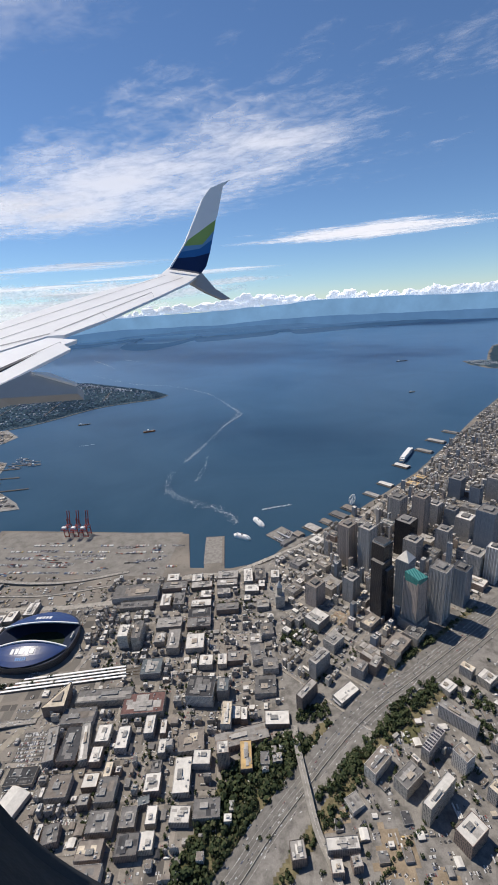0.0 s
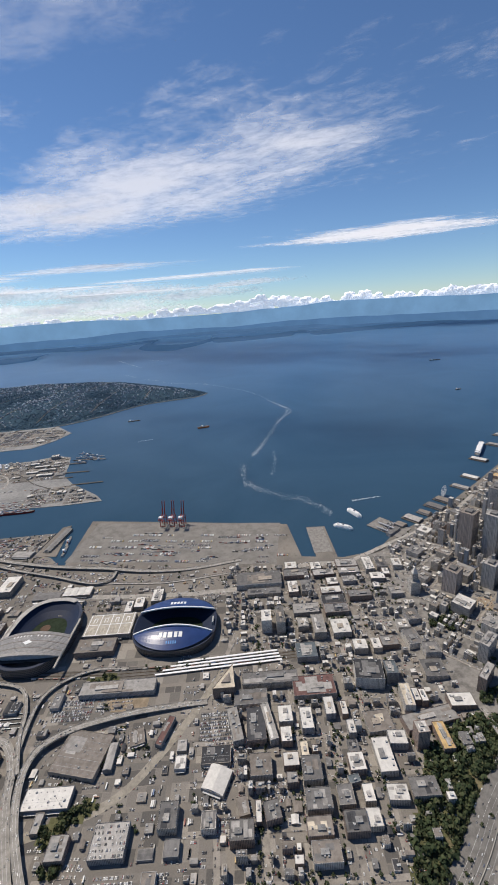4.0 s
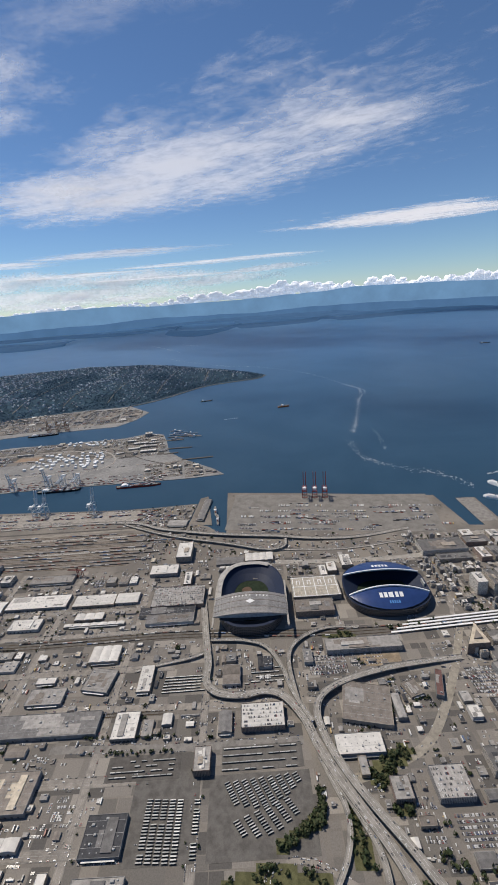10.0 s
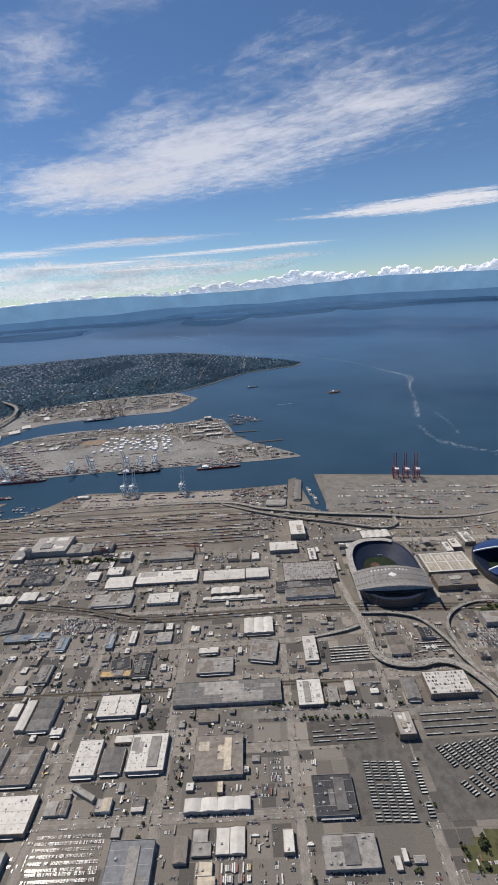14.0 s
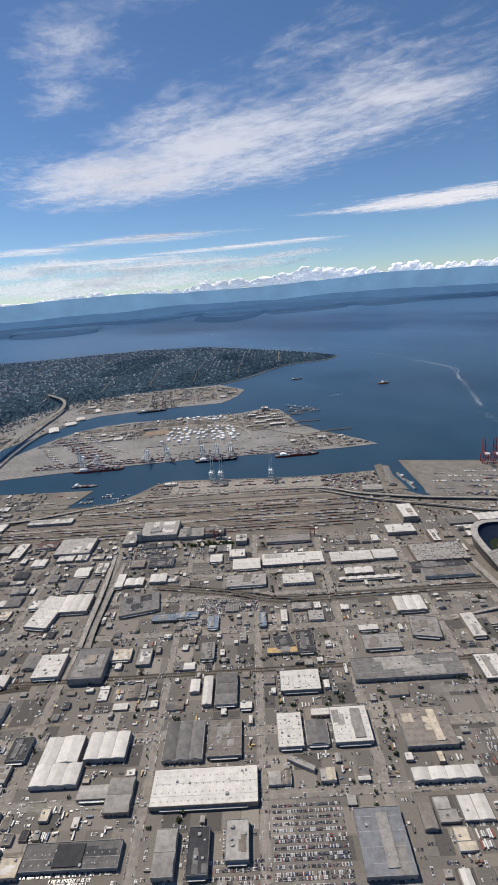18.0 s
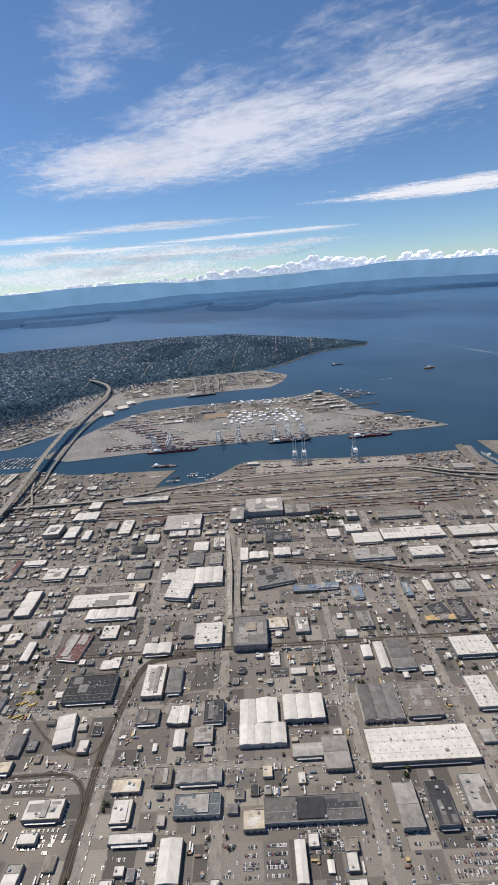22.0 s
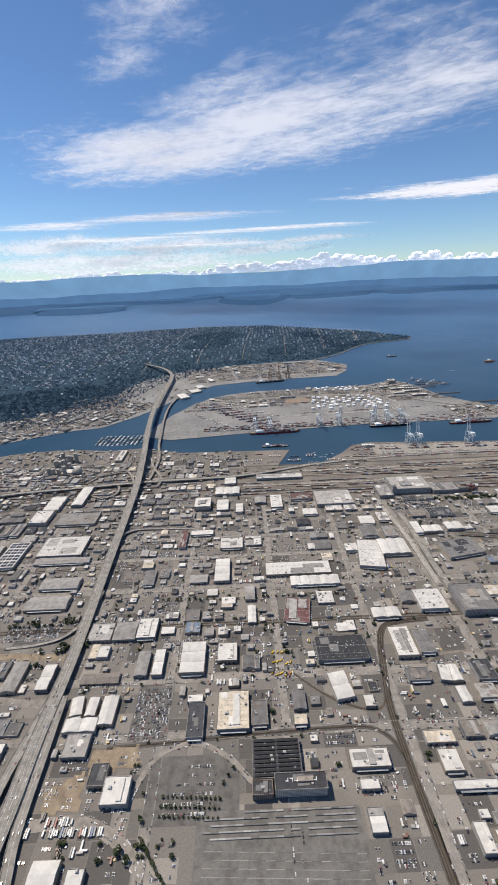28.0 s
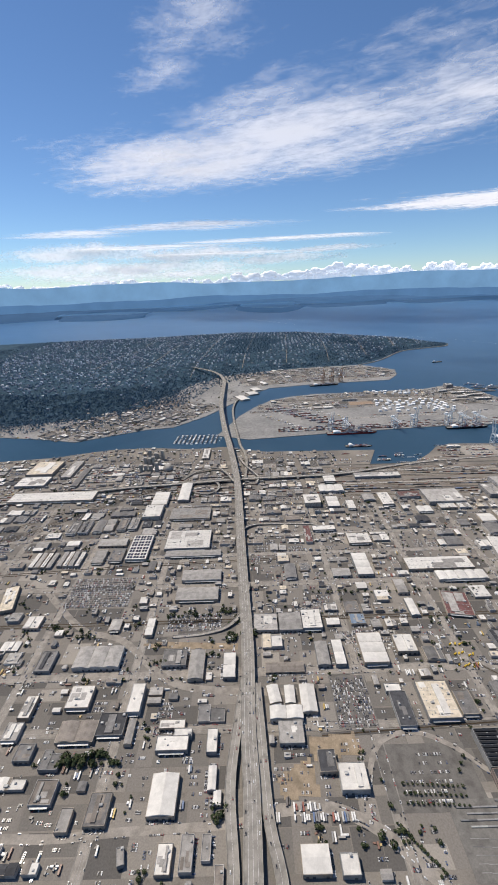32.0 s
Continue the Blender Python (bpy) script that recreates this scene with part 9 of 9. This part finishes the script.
for q, k, lo_, hi_ in (([(13, 145), (18, 148), (50, 170), (38, 171), (14, 151)], 110, 1.0, 1.9), ([(53, 177), (74, 184), (74, 193), (56, 185)], 70, 1.0, 1.9), ([(76, 189), (99, 207), (98, 213), (77, 196)], 70, 1.0, 1.8),
                       ([(101, 203), (122, 185), (129, 195), (112, 213)], 60, 0.9, 1.7), ([(105, 182), (112, 169), (120, 178), (113, 187)], 36, 0.9, 1.6), ([(6, 190), (28, 192), (28, 203), (8, 201)], 60, 0.9, 1.7),
                       ([(-16, 154), (4, 167), (5, 177), (-10, 181), (-16, 171)], 60, 1.1, 2.0), ([(0, 258), (17, 249), (18, 264), (4, 270)], 60, 1.0, 1.7), ([(99, 240), (112, 244), (108, 249)], 22, 1.0, 1.6),
                       ([(83, 229), (95, 233), (94, 240)], 20, 1.0, 1.6), ([(60, 175), (76, 188), (83, 183), (70, 172)], 12, 0.5, 0.9), ([(20, 205), (60, 235), (54, 250), (10, 230)], 40, 0.7, 1.3)):
    grove(q, k, lo_, hi_)
for yy in (112, 133, 155, 178, 202, 222, 246, 268, 290, 312, 335):
    for k in range(26):
        TREES.append((r2.uniform(-135, -8), yy + r2.choice((-1.7, 1.7)), r2.uniform(0.7, 1.25)))
for xx in (-130, -108, -86, -64, -40):
    for k in range(52):
        y = r2.uniform(100, 350)
        TREES.append((xx + 6 - (y - 90) * 0.06 + r2.choice((-2.1, 2.1)), y, r2.uniform(0.7, 1.25)))
for k in range(700):
    x, y = r2.uniform(15, 140), r2.uniform(90, 215)
    if y < 152 + x * 0.5 and is_free(x, y, 1.5, 1.5, 0):
        TREES.append((x, y, r2.uniform(0.6, 1.4)))
for k in range(600):
    x, y = r2.uniform(10, 330), r2.uniform(150, 640)
    if inside(x, y, MAINLAND) and is_free(x, y, 1.5, 1.5, 0):
        TREES.append((x, y, r2.uniform(0.5, 1.1)))
PAD = cyl("helipad", 1.5, 1.5, 0.06, WHITE, 18)
for x, y in ((45, 157), (48, 160.5), (51.5, 164)):
    e = tagged(new("helipad", PAD), "round white helipad on a hospital roof", "helipad", "helipads")
    e.location = (x, y, gz(48, 160) + 7.1)
for q in ([(-836, 63), (-815, 66), (-812, 57), (-835, 53)], [(-851, 46), (-836, 55), (-833, 40), (-848, 38)], [(-931, 114), (-904, 116), (-873, 116), (-873, 111), (-920, 111)], [(-238, 210), (-207, 212), (-208, 202), (-228, 196)]):
    lay("dirt_lot", q, 0.12, DIRT, "bare tan dirt lot beside a street", 1.5)
lay("dirt_lot", [(-226, 196), (-205, 200), (-203, 212), (-224, 210)], 0.09, DIRT, "bare brown dirt lot by the railway")

# ---- what there is too much of to count: cars, trees, houses ----


def car_stuff(name, rows, label):
    lo, hi = [], []
    for x, y, z, r_ in rows:
        lo.append((x, y, z, 1.12, 0.46, 0.26, r_))
        hi.append((x, y, z + 0.26, 0.6, 0.40, 0.13, r_))
    a = boxes(name, lo, CAR_PAINT)
    tagged(new(name, a), label, "cars", "", "stuff")
    tagged(new(name + "_windows", boxes(name, hi, CAR_GLASS)), "dark car roofs and windows", "cars", "", "stuff")


CAR_GLASS = island_mat("car_tops", (0.0, (0.5, 0.5, 0.5)), (0.3, (0.03, 0.03, 0.035)), (0.7, (0.16, 0.16, 0.165)), rough=0.2)


def trees_stuff(name, rows, label, clumps=26, seed=2, leaf=None, stems=True):
    """Broad crowns of many leaf clumps on thin trunks."""
    r_ = np.random.RandomState(seed)
    a = np.array(rows, float)
    k = len(a)
    d_ = r_.normal(size=(k, clumps, 3))
    d_ /= np.linalg.norm(d_, axis=2, keepdims=True)
    rad = a[:, None, 3:4] * (0.35 + 0.65 * r_.rand(k, clumps, 1) ** 0.5)
    c_ = a[:, None, 0:3] + d_ * rad * np.array((1, 1, 0.8)) + np.array((0, 0, 1.15)) * a[:, None, 3:4]
    size = a[:, None, 3:4] * (0.22 + 0.26 * r_.rand(k, clumps, 1))
    t1 = np.cross(d_, r_.normal(size=d_.shape))
    t1 /= np.linalg.norm(t1, axis=2, keepdims=True)
    t2 = np.cross(d_, t1) + 0.4 * d_ * r_.normal(size=(k, clumps, 1))
    q = np.stack([c_ - t1 * size, c_ - t2 * size, c_ + t1 * size + d_ * size * 0.3, c_ + t2 * size], 2).reshape(-1, 3)
    f = np.arange(len(q)).reshape(-1, 4)
    tagged(new(name, mesh_of(name, q, f, leaf or LEAF_STUFF)), label, "trees", "", "stuff")
    if not stems:
        return
    tr = [(x, y, z, 0.22 * s_, 0.22 * s_, s_, 0) for x, y, z, s_ in a]
    tagged(new(name + "_trunks", boxes(name, tr, TRUNK)), "short brown trunks under the crowns", "trees", "", "stuff")


CARS.sort(key=lambda q: q[1] + 400 * (q[0] > -60) + 400 * (q[0] < -960))
CAR_GLASS_ME = box("windows", 0.6, 0.40, 0.13, mat("car_window_glass", (0.03, 0.03, 0.035), 0.2))
CAR_ME = [boxes("car", [(0, 0, -0.06, 1.12, 0.46, 0.26, 0)], mat(f"car_{k}", q, 0.3, spread=0.05)) for k, q in (("white", (0.72, 0.72, 0.70)), ("silver", (0.38, 0.385, 0.39)), ("grey", (0.12, 0.12, 0.125)), ("black", (0.03, 0.03, 0.033)), ("red", (0.30, 0.04, 0.035)), ("blue", (0.04, 0.08, 0.20)))]
CAR_WORD = ("white", "silver", "dark grey", "black", "red", "dark blue")
for x, y, z, r_ in CARS[:260]:
    k = rng.choice((0, 0, 0, 1, 1, 2, 3, 4, 5))
    e = tagged(new("car", CAR_ME[k]), f"{CAR_WORD[k]} car on a street or lot of the industrial district", "car", "parked and driving cars")
    e.matrix_basis = pose(x, y, z + 0.06, 0, 0, r_)
    part("windows", CAR_GLASS_ME, e, "", Matrix.Translation((-0.05, 0, 0.2)))
near = CARS[260:]
TREES.sort(key=lambda q: q[1] + 400 * (q[0] > 0))
rt = np.random.RandomState(8)


def tree_parts():
    """One broad crown of leaf clumps and a tapered trunk, one metre in radius."""
    d_ = rt.normal(size=(70, 3))
    d_ /= np.linalg.norm(d_, axis=1, keepdims=True)
    c_ = d_ * (0.4 + 0.6 * rt.rand(70, 1) ** 0.5) * np.array((1, 1, 0.85)) + np.array((0, 0, 1.25))
    t1 = np.cross(d_, rt.normal(size=(70, 3)))
    t1 /= np.linalg.norm(t1, axis=1, keepdims=True)
    t2 = np.cross(d_, t1) + 0.4 * d_ * rt.normal(size=(70, 1))
    s_ = 0.16 + 0.2 * rt.rand(70, 1)
    q = np.stack([c_ - t1 * s_, c_ - t2 * s_, c_ + t1 * s_ + d_ * s_ * 0.4, c_ + t2 * s_], 1).reshape(-1, 3)
    return mesh_of("crown", q, np.arange(280).reshape(-1, 4), LEAF_STUFF), cyl("trunk", 0.13, 0.06, 1.3, TRUNK, 7, False)


TREE_KINDS = [tree_parts() for _ in range(4)]
for x, y, s_ in TREES[:200]:
    crown, stem = rng.choice(TREE_KINDS)
    e = tagged(new("tree", stem), "dark green leafy street tree beside a lot", "tree", "street trees")
    e.matrix_basis = pose(x, y, gz(x, y) - 0.05, 0, 0, rng.uniform(0, 360)) @ Matrix.Diagonal((s_, s_, s_, 1))
    part("crown", crown, e)
TREES = TREES[200:]
for k, (lo_, hi_, word) in enumerate(((-9999, -640, "south"), (-640, -400, "middle"), (-400, -150, "stadium"), (-150, 9999, "centre"))):
    rows = [q for q in near if lo_ <= q[0] < hi_]
    if rows:
        car_stuff("parked_cars", rows, "cars and vans parked in rows and driving on the streets")
if TREES:
    trees_stuff("street_trees", [(x, y, gz(x, y), s_) for x, y, s_ in TREES], "small dark green street trees among the lots")

for key, rows in WALLS.items():
    tagged(new("town_walls", boxes("town_walls", rows, bpy.data.materials[key])), "walls of the crowded smaller buildings", "buildings", "", "stuff")
for key, rows in ROOF_SLABS.items():
    tagged(new("town_roofs", boxes("town_roofs", rows, TONES[key][1])), f"flat {TONES[key][0]} roofs of the crowded smaller buildings", "roofs", "", "stuff")
for key, rows in GABLES.items():
    tagged(new("pitched_roofs", gables("pitched_roofs", rows, TONES[key][1])), f"pitched {TONES[key][0]} roofs of small buildings", "roofs", "", "stuff")
tagged(new("rooftop_units", boxes("rooftop_units", UNITS, UNIT)), "grey rooftop units and small penthouses", "roof units", "", "stuff")
tagged(new("lot_surfaces", boxes("lot_surfaces", LOTS, LOT_PAINT)), "patchwork of asphalt, concrete and dirt lots", "lots", "", "stuff")
tagged(new("parked_trailers", boxes("parked_trailers", TRAILERS, TRAILER_PAINT)), "white and grey truck trailers parked side by side", "trailers", "", "stuff")
tagged(new("yard_clutter", boxes("yard_clutter", CLUTTER, CLUTTER_PAINT)), "trailers, sheds and stock lying on the lots", "clutter", "", "stuff")
trees_stuff("hillside_woods", WOOD_ROWS, "dense hill woods tinted haze blue", 7, 5, LEAF_HAZED, False)

# ---- the aircraft's wing, as it stands at the start of the walk ----
WING_MATRIX = pose(*ROWS[0][1:4], *ROWS[0][4:7])
wing = tagged(new("aircraft_wing"), "white airliner wing with an upswept painted winglet", "aircraft wing")
wing.matrix_basis = WING_MATRIX
WING_WHITE = mat("aircraft_white", (0.86, 0.86, 0.86), 0.3, 0.05, 2.0, stains=0.06, spread=0.0, bump=0)
WING_GREY = mat("aircraft_grey", (0.42, 0.43, 0.45), 0.4, 0.08, 2.0, stains=0.1, spread=0.0, bump=0)
NAVY_LIVERY = mat("livery_navy", (0.012, 0.030, 0.10), 0.25, 0.05, 2.0, spread=0.0, bump=0)
BLUE_LIVERY = mat("livery_blue", (0.03, 0.15, 0.40), 0.25, 0.05, 2.0, spread=0.0, bump=0)
SEA_LIVERY = mat("livery_light_blue", (0.15, 0.33, 0.56), 0.25, 0.05, 2.0, spread=0.0, bump=0)
GREEN_LIVERY = mat("livery_green", (0.30, 0.44, 0.13), 0.25, 0.05, 2.0, spread=0.0, bump=0)


def panel(name, outline, thick, material, label=""):
    """A plate of the wing: outline in tangents across and up, with the distance out; thick: below it."""
    a = np.array([(u * d, v * d, -d) for u, v, d in outline])
    mid = a.mean(0)
    flat = np.linalg.svd(a - mid)[2][2]
    rays = np.array([(u, v, -1.0) for u, v, d in outline])
    top = [Vector(tuple(q)) for q in rays * ((flat @ mid) / (rays @ flat))[:, None]]
    low = [q + Vector(thick) for q in top]
    k = len(top)
    f = [tuple(range(k)), tuple(range(2 * k - 1, k - 1, -1))] + [(i, k + i, k + (i + 1) % k, (i + 1) % k) for i in range(k)]
    PLANES.append((flat, mid))
    return part(name, mesh_of(name, top + low, f, material), wing, label)


PLANES = []


def skin_line(u0, v0, u1, v1, wide, material):
    """A narrow joint on the upper wing skin."""
    flat, mid = PLANES[0]
    q = np.array([(u0, v0 + wide, -1), (u1, v1 + wide * 0.7, -1), (u1, v1, -1), (u0, v0, -1)])
    p3 = q * ((flat @ mid) / (q @ flat))[:, None] * 0.9985
    part("panel_joint", mesh_of("panel_joint", p3, [(0, 1, 2, 3)], material), wing)


panel("wing_skin", [(-0.70, 0.260, 2.35), (-0.60, 0.289, 2.5), (-0.465, 0.332, 2.75), (-0.328, 0.373, 3.15), (-0.26, 0.387, 3.4), (-0.22, 0.400, 3.6), (-0.192, 0.424, 3.75), (-0.114, 0.410, 3.75), (-0.145, 0.387, 3.7), (-0.215, 0.354, 3.4),
                    (-0.342, 0.298, 2.8), (-0.444, 0.260, 2.45), (-0.485, 0.257, 2.4), (-0.60, 0.221, 2.1), (-0.70, 0.19, 1.95)], (0, -0.024, 0.01), WING_WHITE, "white upper wing skin")
panel("flap", [(-0.70, 0.183, 1.9), (-0.60, 0.217, 2.05), (-0.485, 0.253, 2.35), (-0.414, 0.248, 2.35), (-0.60, 0.181, 1.9), (-0.70, 0.145, 1.75)], (0, -0.025, 0.01), WING_WHITE, "lowered white wing flap")
panel("flap", [(-0.70, 0.14, 1.7), (-0.60, 0.176, 1.85), (-0.458, 0.242, 2.25), (-0.430, 0.226, 2.2), (-0.60, 0.141, 1.75), (-0.70, 0.10, 1.6)], (0, -0.02, 0.01), WING_WHITE, "lowered white wing flap")
panel("flap_gap", [(-0.70, 0.143, 1.72), (-0.60, 0.180, 1.87), (-0.455, 0.244, 2.27), (-0.46, 0.240, 2.25), (-0.60, 0.173, 1.85), (-0.70, 0.136, 1.7)], (0, -0.008, 0), BLACK)
panel("flap_fairing", [(-0.70, 0.10, 1.62), (-0.60, 0.138, 1.72), (-0.528, 0.172, 1.85), (-0.414, 0.135, 2.0), (-0.414, 0.118, 2.0), (-0.60, 0.106, 1.75), (-0.70, 0.08, 1.6)], (0, -0.02, -0.08), WING_GREY, "grey flap track fairing")
panel("fairing_tip", [(-0.522, 0.165, 1.84), (-0.48, 0.163, 1.9), (-0.414, 0.139, 1.99), (-0.418, 0.135, 1.98)], (0, 0.01, 0.01), WING_WHITE)
JOINT = mat("panel_joint_grey", (0.34, 0.35, 0.36), 0.6, bump=0)
for u0, v0, u1, v1, w_ in ((-0.60, 0.250, -0.16, 0.398, 0.0010), (-0.60, 0.272, -0.20, 0.404, 0.0008), (-0.47, 0.268, -0.235, 0.362, 0.0020), (-0.36, 0.318, -0.342, 0.300, 0.0012), (-0.235, 0.362, -0.228, 0.350, 0.0012), (-0.60, 0.232, -0.48, 0.262, 0.0030)):
    skin_line(u0, v0, u1, v1, w_, JOINT)
D = 3.75
panel("winglet", [(-0.192, 0.420, D), (-0.155, 0.48, D), (-0.112, 0.588, D), (-0.094, 0.614, D), (-0.045, 0.635, D), (-0.063, 0.618, D), (-0.076, 0.55, D), (-0.080, 0.538, D), (-0.148, 0.488, D), (-0.186, 0.424, D)],
      (-0.02, 0, -0.03), WING_WHITE, "pale grey winglet top")
panel("winglet_band", [(-0.148, 0.488, D), (-0.080, 0.538, D), (-0.084, 0.512, D), (-0.112, 0.478, D), (-0.156, 0.474, D)], (-0.02, 0, -0.03), GREEN_LIVERY, "green livery band")
panel("winglet_band", [(-0.156, 0.474, D), (-0.112, 0.478, D), (-0.084, 0.512, D), (-0.088, 0.490, D), (-0.118, 0.468, D), (-0.164, 0.460, D)], (-0.02, 0, -0.03), SEA_LIVERY, "light blue livery band")
panel("winglet_band", [(-0.164, 0.460, D), (-0.118, 0.468, D), (-0.088, 0.490, D), (-0.094, 0.458, D), (-0.130, 0.448, D), (-0.173, 0.445, D)], (-0.02, 0, -0.03), BLUE_LIVERY, "blue livery band")
panel("winglet_band", [(-0.173, 0.445, D), (-0.130, 0.448, D), (-0.094, 0.458, D), (-0.103, 0.425, D), (-0.114, 0.410, D), (-0.150, 0.416, D), (-0.188, 0.421, D)], (-0.02, 0, -0.03), NAVY_LIVERY, "navy livery band")
panel("lower_winglet", [(-0.146, 0.388, D), (-0.114, 0.410, D), (-0.082, 0.372, D), (-0.045, 0.348, D), (-0.063, 0.346, D), (-0.104, 0.364, D)], (-0.02, 0, -0.03), WING_GREY, "grey downswept lower winglet")

# the edge of the cabin window, round the same seat
rim_of = tagged(new("cabin_window_rim"), "dark curved rubber rim of an aircraft cabin window", "window rim")
rim_of.matrix_basis = WING_MATRIX
RUBBER = mat("window_rubber", (0.022, 0.024, 0.028), 0.55, 0.15, 6.0, stains=0.2, spread=0.0, bump=0.05)
v, f = [], []
for i in range(25):
    q = radians(172 + 92 * i / 24)
    for k, (grow, deep) in enumerate(((0.0, 0.62), (0.03, 0.60), (0.09, 0.54), (0.20, 0.46), (0.34, 0.40))):
        v.append(((0.06 + (0.80 + grow) * math.cos(q)) * deep, (-0.50 + (0.66 + grow) * math.sin(q)) * deep, -deep))
for i in range(24):
    for k in range(4):
        a = i * 5 + k
        f.append((a, a + 1, a + 6, a + 5))
part("seal", mesh_of("seal", v, f, RUBBER), rim_of, "matt black rubber seal")
